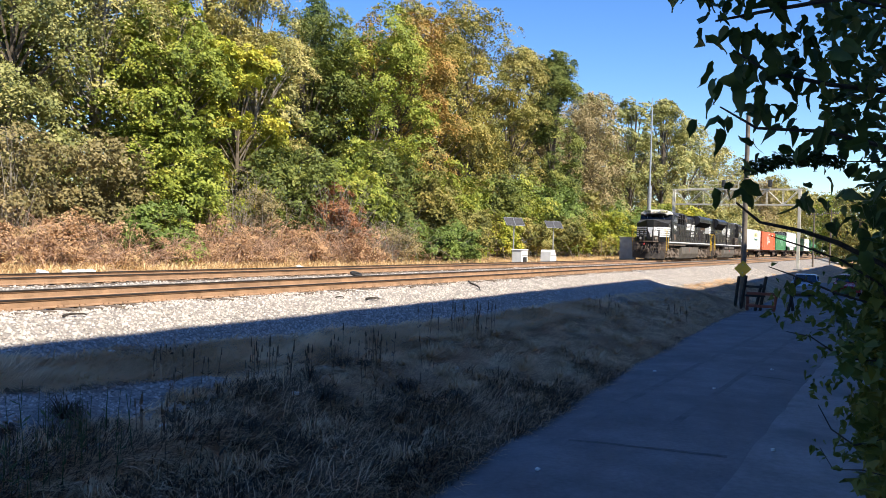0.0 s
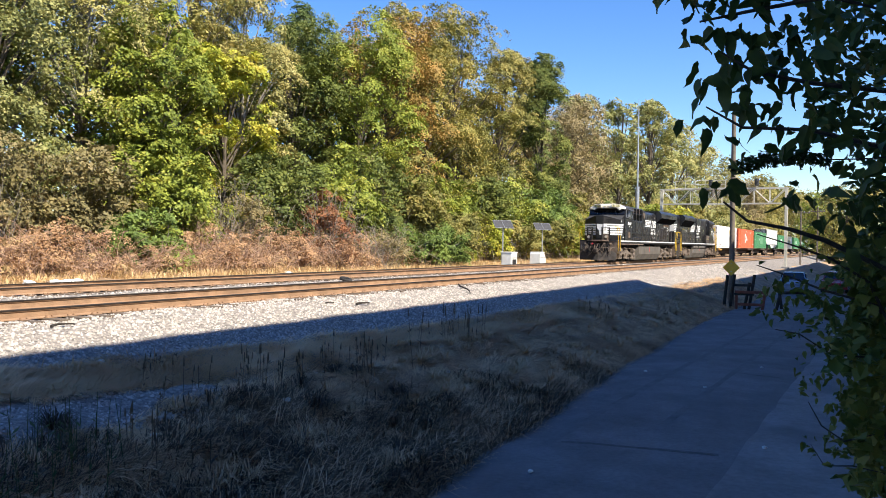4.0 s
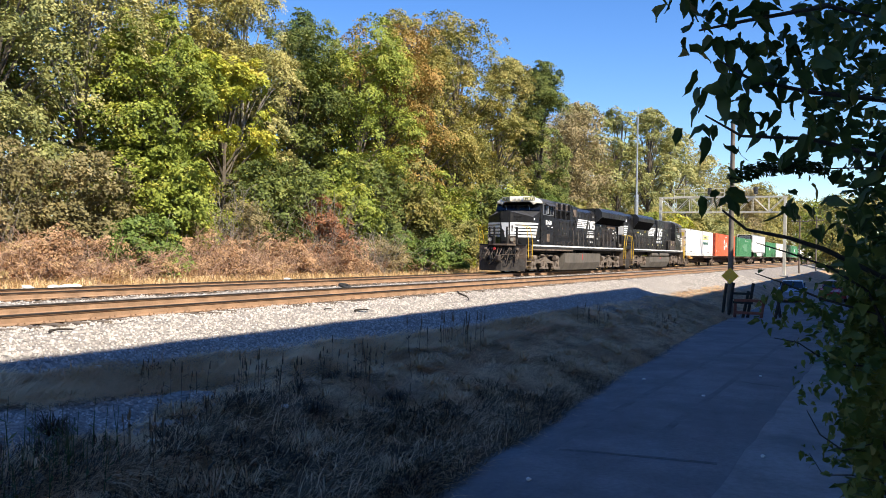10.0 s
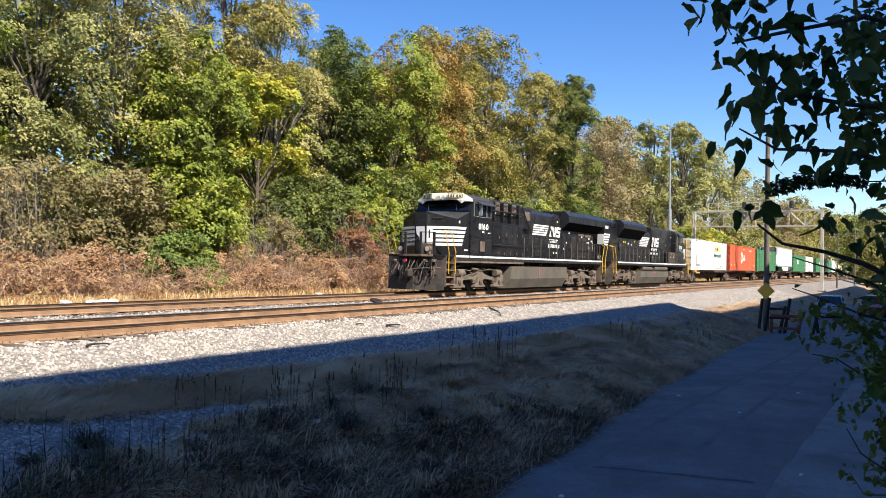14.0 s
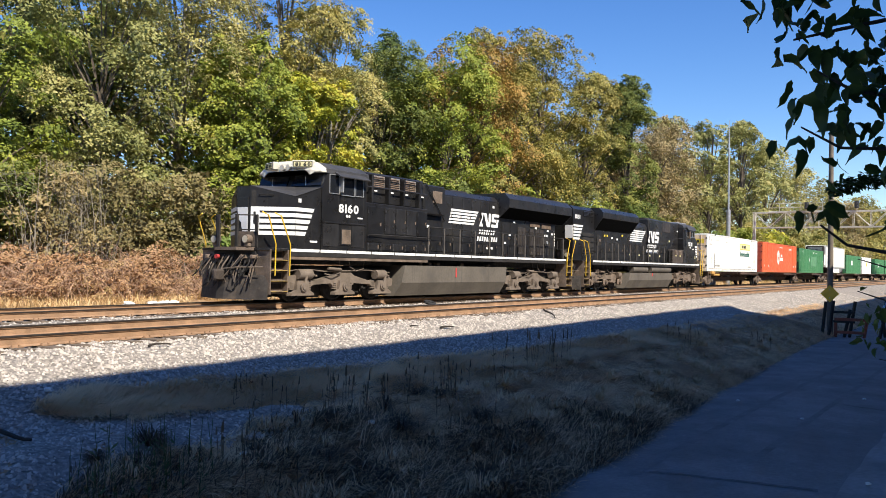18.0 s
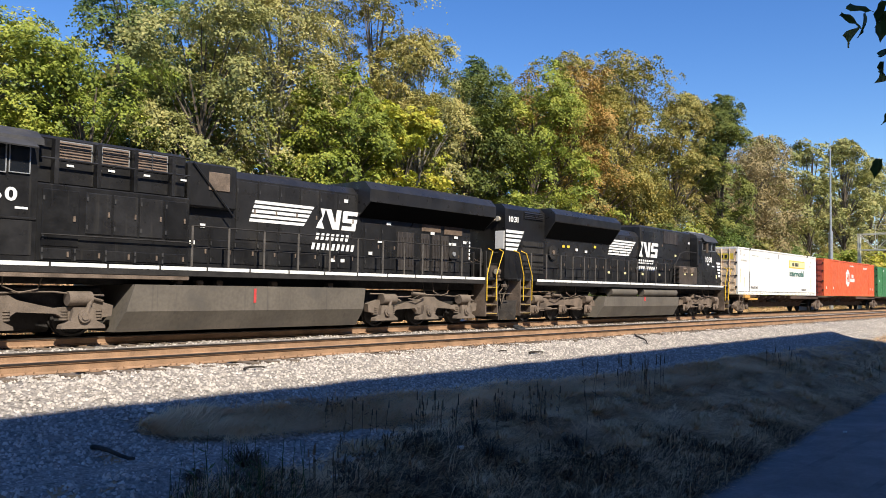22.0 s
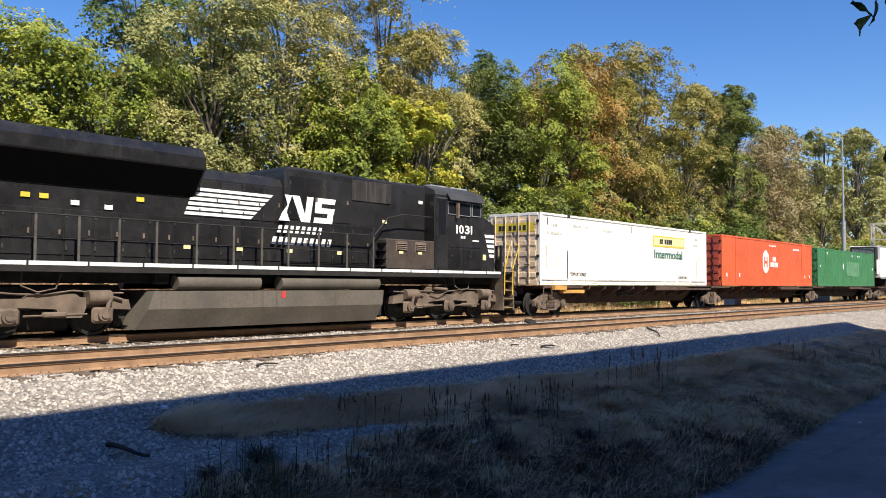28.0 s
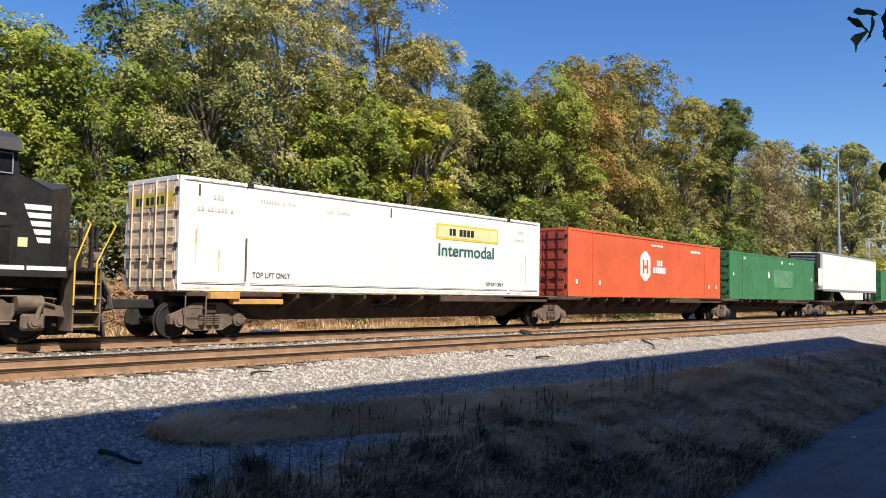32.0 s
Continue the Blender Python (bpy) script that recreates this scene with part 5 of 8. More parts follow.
def horse_mark(t, x, z, y, h):
    """The railway's mark as plain white blocks."""
    def block(pts, lift=0.0):
        part("white_mark", Geo().prism([(x + p * h * 1.25, z + q * h) for p, q in pts], y - lift, y - 0.006 - lift, "y"), M["white"], t)
    block([(0.0, 0.0), (0.42, 0.0), (0.30, 0.35), (0.50, 1.0), (0.22, 1.0), (0.33, 0.62), (0.12, 0.3)])
    block([(0.50, 1.0), (0.80, 1.0), (1.10, 0.0), (0.86, 0.0)])
    block([(0.98, 0.0), (1.22, 0.0), (1.36, 1.0), (1.10, 1.0)], 0.001)
    for p, q in ((1.36, 0.0), (1.43, 0.39), (1.47, 0.78)):
        block([(p, q), (p + 0.78, q), (p + 0.82, q + 0.22), (p + 0.04, q + 0.22)])
    block([(1.41, 0.42), (1.66, 0.42), (1.73, 1.0), (1.45, 0.96)], 0.001)
    block([(1.90, 0.04), (2.14, 0.0), (2.22, 0.58), (1.98, 0.58)], 0.001)


def wide_nose(t, x0, x1, y, z_cab, z_v, z_front, d, shoulder=0.46, blunt=0.40):
    """Nose in front of a cab: straight sides, long slanted corner faces, and a roof that is low at the two shoulders. d = 1: the front is at x0."""
    back, tip = (x1, x0) if d == 1 else (x0, x1)
    c = back + (tip - back) * shoulder
    w = y * blunt
    pts = [(back, y, z_cab), (c, y, z_v), (tip, w, z_front)]
    v = [(a, -b, 1.70) for a, b, _ in pts] + [(a, -b, h) for a, b, h in pts] + [(a, b, 1.70) for a, b, _ in pts] + [(a, b, h) for a, b, h in pts]
    v += [(back, -w, z_cab + 0.06), (back, w, z_cab + 0.06)]
    f = [(0, 1, 4, 3), (1, 2, 5, 4), (6, 9, 10, 7), (7, 10, 11, 8), (2, 8, 11, 5), (0, 3, 12, 13, 9, 6), (0, 6, 7, 1), (1, 7, 8, 2)]
    nose = part("nose", Geo().add(v, f), M["black"], t, "black wide nose")
    up = [(v[i][0], v[i][1], v[i][2]) for i in (3, 4, 5, 9, 10, 11, 12, 13)]
    under = [(a, b, h - 0.02) for a, b, h in up]
    g = Geo().add(up + under, [(0, 1, 6), (1, 2, 6), (4, 3, 7), (5, 4, 7), (2, 5, 7, 6), (0, 8, 9, 1), (1, 9, 10, 2), (2, 10, 13, 5), (5, 13, 12, 4), (4, 12, 11, 3), (8, 14, 9), (9, 14, 10), (12, 15, 11), (13, 15, 12), (10, 14, 15, 13), (0, 6, 14, 8), (6, 7, 15, 14), (7, 3, 11, 15)])
    # paler facets paint the light on top of the nose
    part("nose_roof", g, M["roof_lit_dust"], nose, "sloping nose roof, dusty and lightened as if lit")
    return nose


def lead_engine():
    t = common_engine("locomotive", "black diesel locomotive with white striped nose, leading the train", 1.05, 22.6, 0.88)
    engine_end(t, 1.1, -1, 1)
    engine_end(t, 22.6, 1, 2)
    for s in (-1, 1):
        stair_well(t, 1.12, 1.86, s, 1)
        stair_well(t, 21.80, 22.50, s, -1)
        part("battery_sill", Geo().box(1.95, 9.42, min(s * 1.40, s * 1.51), max(s * 1.40, s * 1.51), 1.36, 1.50, 0.01), M["dusty"], t)
    nose = wide_nose(t, 1.38, 3.36, 1.46, 3.72, 3.34, 3.66, 1, 0.586, 0.20)
    part("nose_door", Geo().box(1.355, 1.385, -0.24, 0.24, 1.85, 3.30, 0.006), M["black"], nose)
    xv = 3.36 - 1.98 * 0.586

    def slanted(k0, k1, z0, z1, s, off):
        """A plate on the slanted corner face, from k0 (front edge) to k1 (shoulder)."""
        q = []
        for o in (off, off - 0.012):
            for k, z in ((k0, z0), (k1, z0), (k1, z1), (k0, z1)):
                q.append((1.38 + (xv - 1.38) * k - o * 0.82, s * (0.292 + 1.168 * k + o * 0.57), z))
        return Geo().add(q, [(0, 1, 2, 3), (4, 7, 6, 5), (0, 4, 5, 1), (3, 2, 6, 7), (0, 3, 7, 4), (1, 5, 6, 2)])

    for s in (-1, 1):
        part("nose_recess", slanted(0.03, 0.13, 2.98, 3.52, s, 0.006), M["grime"], nose)
        part("grab_iron", Geo().tube([(1.56, s * 0.52, 3.34), (1.50, s * 0.56, 3.38), (1.76, s * 0.92, 3.38), (1.82, s * 0.88, 3.34)], 0.014, 5), M["grime"], nose)
    stripes(t, xv + 0.005, 2.62, 2.12, 3.0, -1.463, 5, 0.0, 0.42)
    for i in range(5):
        p = (3.0 - 2.12) / 4.65
        z = 2.12 + i * p
        for s in (-1, 1):
            part("white_stripe", slanted(0.02, 1.0, z, z + p * 0.65, s, 0.010), M["white"], t)
    part("white_mark", slanted(0.02, 0.21, 2.12, 2.98, -1, 0.014), M["white"], t)
    part("dark_mark", slanted(0.08, 0.13, 2.45, 2.84, -1, 0.018), M["black"], t)
    part("white_mark", Geo().prism([(-0.24, 2.1), (-0.02, 2.1), (0.06, 2.5), (0.18, 2.62), (0.24, 2.98), (-0.24, 2.98)], 1.345, 1.352, "x"), M["white"], t)
    # cab
    cab = part("cab", Geo().prism([(3.36, 1.70), (5.62, 1.70), (5.62, 4.28), (3.62, 4.28), (3.36, 3.72)], -1.5, 1.5, "y"), M["black"], t, "black crew cab")
    roof = [(-1.53, 4.22), (-1.51, 4.36), (-1.16, 4.56), (-0.6, 4.68), (0.6, 4.68), (1.16, 4.56), (1.51, 4.36), (1.53, 4.22)]
    part("cab_roof", Geo().prism(roof, 3.52, 5.72, "x"), M["roof_lit_dust"], t)
    ring = lambda x, k, low, drop: [(x, y * k, low if z < 4.3 else z - drop) for y, z in roof]
    part("brow", Geo().loft([ring(3.24, 0.70, 4.31, 0.22), ring(3.29, 0.80, 4.28, 0.12), ring(3.38, 0.92, 4.25, 0.04), ring(3.53, 1.0, 4.225, -0.004)]), M["brow_paint"], t, "cream painted cab brow")
    for y0, y1 in ((-1.42, -0.12), (0.12, 1.42)):
        g = Geo().add([(3.40, y0, 3.80), (3.40, y1, 3.80), (3.60, y1, 4.23), (3.60, y0, 4.23), (3.36, y0, 3.81), (3.36, y1, 3.81), (3.56, y1, 4.24), (3.56, y0, 4.24)],
                      [(0, 1, 2, 3), (4, 7, 6, 5), (0, 4, 5, 1), (3, 2, 6, 7), (0, 3, 7, 4), (1, 5, 6, 2)])
        w = part("windshield", g, M["glass"], cab, "dark slanted windshield pane")
        part("wiper", Geo().tube([(3.36, (y0 + y1) / 2, 3.82), (3.47, (y0 + y1) / 2 + 0.12, 4.12)], 0.012, 4), M["white"], w)
    for s in (-1, 1):
        nb = part("number_board", Geo().box(-0.08, 0.12, -0.38, 0.38, -0.13, 0.13, 0.02), M["brow_paint"], t, "framed cream number board", at=pose(3.26, s * 0.74, 4.50, 0, 0, s * -24))
        part("board_frame", Geo().box(-0.087, -0.079, -0.33, 0.33, -0.10, 0.10), M["dark_text"], nb)
        part("board_face", Geo().box(-0.093, -0.086, -0.305, 0.305, -0.078, 0.078), M["cream"], nb)
        for k, ch in enumerate("8160"):
            words(ch, 0.115, 0.10 if ch != "1" else 0.04, (-0.094, 0.245 - 0.14 * k, -0.058), M["dark_text"], nb, "digit", face=0, bold=0.03)
    for y in (-0.13, 0.13):
        part("headlight", Geo().disc((3.21, y, 4.42), 0.10, 0.12, 14, "x"), M["lamp_glass"], t, "round pale headlight")
    window(t, 3.70, 4.16, 3.58, 4.18, -1.5)
    window(t, 4.26, 4.92, 3.56, 4.18, -1.515, "sliding_window")
    window(t, 5.02, 5.42, 3.58, 4.18, -1.5)
    part("window_awning", Geo().prism([(-1.50, 4.30), (-1.50, 4.26), (-1.78, 4.10), (-1.79, 4.13)], 3.95, 5.5, "x"), M["roof_lit_dust"], t, "tilted window awning")
    part("mirror", Geo().box(4.18, 4.23, -1.68, -1.53, 3.62, 4.12, 0.01), M["steel"], t)
    numerals("8160", 0.29, (4.18, -1.503, 2.96), t)
    bars(t, 4.55, 2.82, (0.09, 0.09), 0.08, -1.502, M["white"])
    bars(t, 5.16, 2.80, (0.27,), 0.05, -1.502, M["white"])
    for a, b, c, d in ((3.42, 4.22, 1.82, 2.56), (4.85, 5.56, 1.82, 2.56)):
        part("cab_panel", Geo().box(a, b - 0.03, -1.516, -1.49, c, d, 0.006), M["black"], t)
    louvres(t, 4.34, 4.78, 1.92, 2.40, -1.51, 9, "dusty", True)
    part("ledge", Geo().box(3.38, 5.6, -1.53, -1.49, 2.58, 2.63, 0.008), M["black"], t)
    label_plate(t, 2.86, 1.92, -1.463, 0.34, 0.06)
    label_plate(t, 2.3, 3.16, -1.463, 0.13, 0.12)
    # front hood with its blower vents
    part("equipment_hood", Geo().box(5.62, 9.42, -1.46, 1.46, 1.70, 3.42, 0.03), M["black"], t)
    part("equipment_hood", Geo().box(5.62, 9.42, -1.24, 1.24, 3.42, 4.52, 0.05), M["black"], t)
    hood_doors(t, 5.72, 6.6, 1, 1.46, 2.05, 3.3)
    hood_doors(t, 6.7, 9.35, 4, 1.46, 2.36, 3.3)
    hood_doors(t, 5.72, 9.35, 5, 1.46, 1.76, 2.0)
    for a, b in ((6.14, 6.90), (7.18, 7.82), (8.04, 8.42), (8.46, 8.84)):
        louvres(t, a, b, 4.02, 4.42, -1.25, 6, "louvre", False, "steel")
    for a in (6.05, 7.03, 7.94, 8.95):
        part("strut", Geo().box(a - 0.05, a + 0.05, -1.44, -1.24, 3.42, 4.45, 0.01), M["black"], t)
        label_plate(t, a + 0.3, 3.86, -1.25, 0.17, 0.05)
    part("pipe_rail", Geo().tube([(5.7, -1.42, 3.98), (9.4, -1.42, 3.98)], 0.025, 6), M["black"], t)
    part("pipe_rail", Geo().tube([(5.7, -1.42, 4.42), (9.4, -1.42, 4.42)], 0.02, 6), M["black"], t)
    # long hood
    prof = [(-1.0, 1.70), (-1.0, 4.16), (-0.78, 4.38), (0.78, 4.38), (1.0, 4.16), (1.0, 1.70)]
    part("engine_hood", Geo().prism(prof, 9.42, 15.9, "x"), M["black"], t, "black engine hood")
    part("air_intake", Geo().box(9.5, 11.0, -1.22, 1.22, 3.25, 4.42, 0.05), M["black"], t)
    part("hatch", Geo().box(10.1, 10.75, -1.245, -1.21, 3.72, 4.2, 0.01), M["dusty"], t)
    g = Geo().tube([(9.6, -1.27, 4.4), (10.9, -1.27, 3.05)], 0.022, 5)
    part("brace", g, M["black"], t)
    hood_doors(t, 9.55, 15.6, 8, 1.0, 1.82, 2.45)
    hood_doors(t, 11.1, 15.6, 6, 1.0, 2.5, 4.1)
    stripes(t, 11.55, 13.5, 3.02, 3.62, -1.026, 5, 0.2, 0.4)
    horse_mark(t, 13.98, 3.0, -1.026, 0.60)
    bars(t, 13.96, 2.66, (0.115,) * 7, 0.2, -1.026, M["white"], lean=0.05)
    bars(t, 13.80, 2.36, (0.115,) * 9, 0.2, -1.026, M["white"], lean=0.05)
    for x, z in ((15.1, 3.86), (14.6, 2.02), (15.0, 2.02), (9.7, 2.3), (10.0, 2.75), (16.2, 2.3)):
        label_plate(t, x, z, -1.026)
    part("exhaust_stack", Geo().box(12.6, 13.9, -0.45, 0.45, 4.36, 4.5, 0.04), M["grime"], t)
    horn = Geo()
    for k in range(3):
        horn.tube([(11.6, 0.2 - 0.12 * k, 4.5), (11.2 - 0.06 * k, 0.2 - 0.12 * k, 4.5)], 0.02, 8, 0.06)
    part("horn", horn, M["grime"], t, smooth=True)
    # radiator end
    part("radiator_hood", Geo().box(15.9, 21.5, -1.0, 1.0, 1.70, 4.2, 0.03), M["black"], t)
    radiator_wing(t, 15.7, 22.3, 3.45, 3.93, 4.58)
    part("radiator_top", Geo().box(17.9, 21.9, -1.1, 1.1, 4.57, 4.66, 0.03), M["grime"], t)
    for a, b in ((17.55, 18.35), (18.72, 19.15), (19.30, 19.70), (19.78, 20.2)):
        d = part("hood_door", Geo().box(a, b, -1.03, -0.99, 1.85, 3.12, 0.008), M["warm_door"], t, "brownish ribbed hood door")
        for k in range(5):
            x = a + (b - a) * (k + 0.5) / 5
            part("rib", Geo().box(x - 0.02, x + 0.02, -1.05, -1.028, 2.0, 2.95), M["warm_door"], d)
    hood_doors(t, 16.0, 17.5, 2, 1.0, 1.85, 3.3)
    hood_doors(t, 20.3, 21.4, 2, 1.0, 1.85, 3.0)
    louvres(t, 18.75, 19.75, 3.22, 3.50, -1.0, 16, "louvre", True)
    louvres(t, 19.95, 20.95, 3.18, 3.46, -1.0, 16, "louvre", True)
    for x, z in ((17.0, 3.3), (16.6, 2.7), (19.2, 3.12), (20.15, 2.8), (20.4, 2.8), (21.0, 2.9), (20.5, 3.05)):
        label_plate(t, x, z, -1.03, 0.2, 0.09)
    hw = part("hand_brake", Geo().disc((20.42, -1.06, 2.5), 0.26, 0.05, 20), M["grime"], t, smooth=True)
    part("brake_hub", Geo().disc((20.42, -1.1, 2.5), 0.08, 0.05, 12), M["steel"], hw, smooth=True)
    stripes(t, 21.2, 21.46, 2.35, 3.0, -1.006, 5)
    for s in (-1, 1):
        railing(t, [9.5, 10.6, 11.75, 12.95, 14.15, 15.3, 16.4, 17.4, 18.3, 19.3, 20.4, 21.5], 2.74, s * 1.47)
        part("handrail", Geo().tube([(5.7, s * 1.56, 2.3), (9.45, s * 1.56, 2.3)], 0.018, 5), M["grime"], t)
    fuel_tank(t, 7.95, 15.62, -0.32)
    part("tank_gauge", Geo().box(11.42, 11.5, -1.512, -1.495, 0.80, 1.18), M["red_mark"], t, "red framed fuel gauge")
    for x in (9.3, 9.9, 10.5, 12.3, 14.4):
        part("valve", Geo().box(x - 0.1, x + 0.1, -1.3, -1.05, 1.24, 1.38, 0.03), M["dusty"], t)
    engine_truck(t, (2.75, 4.8, 6.85), 1)
    engine_truck(t, (16.8, 18.85, 20.9), 2)
    TRAIN.append((t, -47.5))
    return t


def second_engine():
    t = common_engine("locomotive", "black diesel locomotive running cab to the rear, second in the train", 1.3, 23.0)
    engine_end(t, 1.3, -1, 3)
    engine_end(t, 23.0, 1, 4)
    for s in (-1, 1):
        stair_well(t, 1.5, 2.2, s, 1)
        stair_well(t, 22.3, 22.92, s, -1)
    hood = [(-1.0, 1.70), (-1.0, 4.42), (-0.8, 4.62), (0.8, 4.62), (1.0, 4.42), (1.0, 1.70)]
    part("engine_hood", Geo().prism(hood, 1.15, 4.05, "x"), M["black"], t, "black end hood")
    low = [(-1.0, 1.70), (-1.0, 3.95), (-0.85, 4.18), (-0.5, 4.28), (0.5, 4.28), (0.85, 4.18), (1.0, 3.95), (1.0, 1.70)]
    part("engine_hood", Geo().prism(low, 4.05, 12.45, "x"), M["black"], t, "black engine hood")
    radiator_wing(t, 3.95, 9.6, 3.42, 4.12, 4.66, 1.0, 1.52)
    part("blower_hood", Geo().box(12.45, 18.4, -1.12, 1.12, 1.70, 4.54, 0.06), M["black"], t)
    part("blower_top", Geo().box(12.9, 15.2, -0.7, 0.7, 4.52, 4.64, 0.04), M["grime"], t)
    part("inlet_screen", Geo().box(15.0, 16.7, -1.15, -1.10, 3.78, 4.42, 0.01), M["warm_door"], t)
    numerals("1031", 0.22, (1.40, -1.005, 3.92), t)
    stripes(t, 1.2, 1.95, 2.80, 3.60, -1.006, 5, 0.0, 0.5)
    part("light_panel", Geo().box(1.12, 1.16, -0.98, -0.55, 2.85, 3.55, 0.01), M["white"], t, "white framed end panel")
    for s in (-0.14, 0.14):
        part("headlight", Geo().disc((1.10, -0.55 + s, 4.02), 0.1, 0.1, 14, "x"), M["lamp_glass"], t)
    louvres(t, 2.45, 3.8, 4.12, 4.4, -1.0, 4, "black")
    f = louvres(t, 2.35, 3.85, 1.95, 3.2, -1.0, 10, "grime", True)
    for k in range(4):
        part("bar", Geo().box(2.35, 3.85, -1.06, -1.03, 2.1 + 0.3 * k, 2.14 + 0.3 * k), M["black"], f)
    hw = part("hand_brake", Geo().disc((4.5, -1.07, 2.85), 0.3, 0.05, 20), M["grime"], t, smooth=True)
    part("brake_hub", Geo().disc((4.5, -1.11, 2.85), 0.09, 0.05, 12), M["dusty"], hw, smooth=True)
    hood_doors(t, 4.9, 12.4, 11, 1.0, 1.85, 2.9)
    hood_doors(t, 9.7, 12.4, 4, 1.0, 2.95, 3.9)
    hood_doors(t, 12.55, 16.6, 5, 1.12, 1.85, 3.0)
    hood_doors(t, 12.55, 15.0, 2, 1.12, 3.05, 4.3)
    for x, z, m in ((5.3, 3.1, "gold_sign"), (6.4, 3.0, "white"), (7.2, 2.95, "white"), (8.0, 3.2, "gold_sign"), (5.7, 3.1, "gold_sign"), (9.3, 2.1, "cream"), (10.9, 2.1, "cream"), (12.5, 2.1, "cream"), (14.4, 2.1, "cream"), (16.3, 3.15, "cream"), (18.0, 3.9, "white")):
        label_plate(t, x, z, -1.026 if x < 12.4 else -1.148, 0.2, 0.11, m)
    stripes(t, 9.30, 11.35, 2.98, 3.70, -1.026, 6, 0.28, 0.75)
    horse_mark(t, 12.2, 3.0, -1.15, 0.74)
    bars(t, 12.15, 2.66, (0.125,) * 8, 0.21, -1.148, M["white"], lean=0.06)
    bars(t, 11.95, 2.33, (0.14,) * 10, 0.21, -1.148, M["white"], lean=0.06)
    # cab and nose at the rear
    part("cab", Geo().prism([(18.4, 1.70), (21.05, 1.70), (21.05, 3.72), (20.95, 4.25), (18.4, 4.25)], -1.5, 1.5, "y"), M["black"], t, "black crew cab")
    roof = [(-1.52, 4.12), (-1.40, 4.40), (-0.9, 4.60), (0.9, 4.60), (1.40, 4.40), (1.52, 4.12)]
    part("cab_roof", Geo().prism(roof, 18.5, 21.1, "x"), M["roof_lit_dust"], t)
    for a in (18.9, 20.0):
        part("roof_vent", Geo().box(a, a + 0.9, -0.9, 0.2, 4.59, 4.66, 0.02), M["steel"], t)
    window(t, 19.12, 19.55, 3.64, 4.04, -1.5)
    window(t, 19.66, 20.28, 3.62, 4.04, -1.515, "sliding_window")
    window(t, 20.42, 20.88, 3.64, 4.04, -1.5)
    part("window_awning", Geo().prism([(-1.50, 4.36), (-1.50, 4.31), (-1.66, 4.08), (-1.68, 4.10)], 19.05, 20.95, "x"), M["roof_lit_dust"], t, "tilted window awning")
    part("mirror", Geo().box(19.48, 19.56, -1.66, -1.53, 3.5, 4.02, 0.01), M["dusty"], t)
    numerals("1031", 0.30, (19.55, -1.503, 2.98), t)
    bars(t, 19.8, 2.82, (0.1, 0.1), 0.09, -1.502, M["white"])
    bars(t, 20.45, 2.74, (0.36,), 0.05, -1.502, M["white"])
    for a, b, c, d in ((18.5, 19.1, 1.78, 3.9), (19.15, 20.95, 2.5, 2.56), (19.15, 20.9, 1.76, 2.44)):
        part("cab_panel", Geo().box(a, b, -1.516, -1.49, c, d, 0.006), M["black"], t)
    for x in (19.3, 20.3):
        part("lifting_eye", Geo().disc((x, -1.52, 2.2), 0.05, 0.04, 10), M["grime"], t)
    part("cab_door", Geo().box(18.62, 18.98, -1.525, -1.5, 2.9, 4.12, 0.01), M["glass"], t)
    wide_nose(t, 21.05, 22.6, 1.46, 3.68, 3.36, 3.6, -1)
    stripes(t, 21.5, 21.76, 2.20, 3.02, -1.464, 5, -0.32, 0.0)
    label_plate(t, 21.08, 2.10, -1.462, 0.2, 0.2, "cream")
    part("battery_box", Geo().box(16.15, 18.45, -1.5, -1.1, 1.70, 2.66, 0.03), M["pilot"], t, "dusty louvred battery box")
    for a in (16.6, 17.5):
        louvres(t, a, a + 0.45, 2.32, 2.56, -1.5, 4, "dusty", False, "dusty")
        label_plate(t, a + 0.1, 2.2, -1.502, 0.2, 0.08, "cream")
    for i in range(4):
        part("stair_tread", Geo().box(15.9 + 0.06 * i, 16.15, -1.5, -1.15, 1.78 + 0.24 * i, 1.81 + 0.24 * i), M["black"], t)
    part("grab_rail", Geo().tube([(15.6, -1.5, 2.72), (16.2, -1.5, 3.3), (16.9, -1.5, 3.45), (18.3, -1.5, 3.45)], 0.022, 6), M["grime"], t, smooth=True)
    for s in (-1, 1):
        railing(t, [2.3, 3.4, 4.5, 5.45, 6.4, 7.35, 8.3, 9.4, 10.5, 11.4, 12.3, 13.4, 14.5, 15.6], 2.72, s * 1.47)
    fuel_tank(t, 8.3, 16.05, -0.38, 1.04)
    part("tank_mark", Geo().box(12.05, 12.2, -1.512, -1.495, 0.84, 1.03), M["red_mark"], t, "red paint mark")
    for a, b in ((8.9, 11.4), (12.1, 15.9)):
        for s in (-1, 1):
            part("air_reservoir", Geo().tube([(a, s * 1.31, 1.25), (a + 0.06, s * 1.31, 1.25), (b - 0.06, s * 1.31, 1.25), (b, s * 1.31, 1.25)], 0.19, 14), M["tank"], t, "long dusty air reservoir", True)
    part("filter", Geo().box(8.4, 8.8, -1.3, -1.0, 1.2, 1.6, 0.05), M["grime"], t)
    engine_truck(t, (2.9, 5.0, 7.1), 3, "truck_rust", True)
    engine_truck(t, (17.45, 19.5, 21.55), 4, "truck_rust", True)
    TRAIN.append((t, -25.0))
    return t


lead_engine()
second_engine()


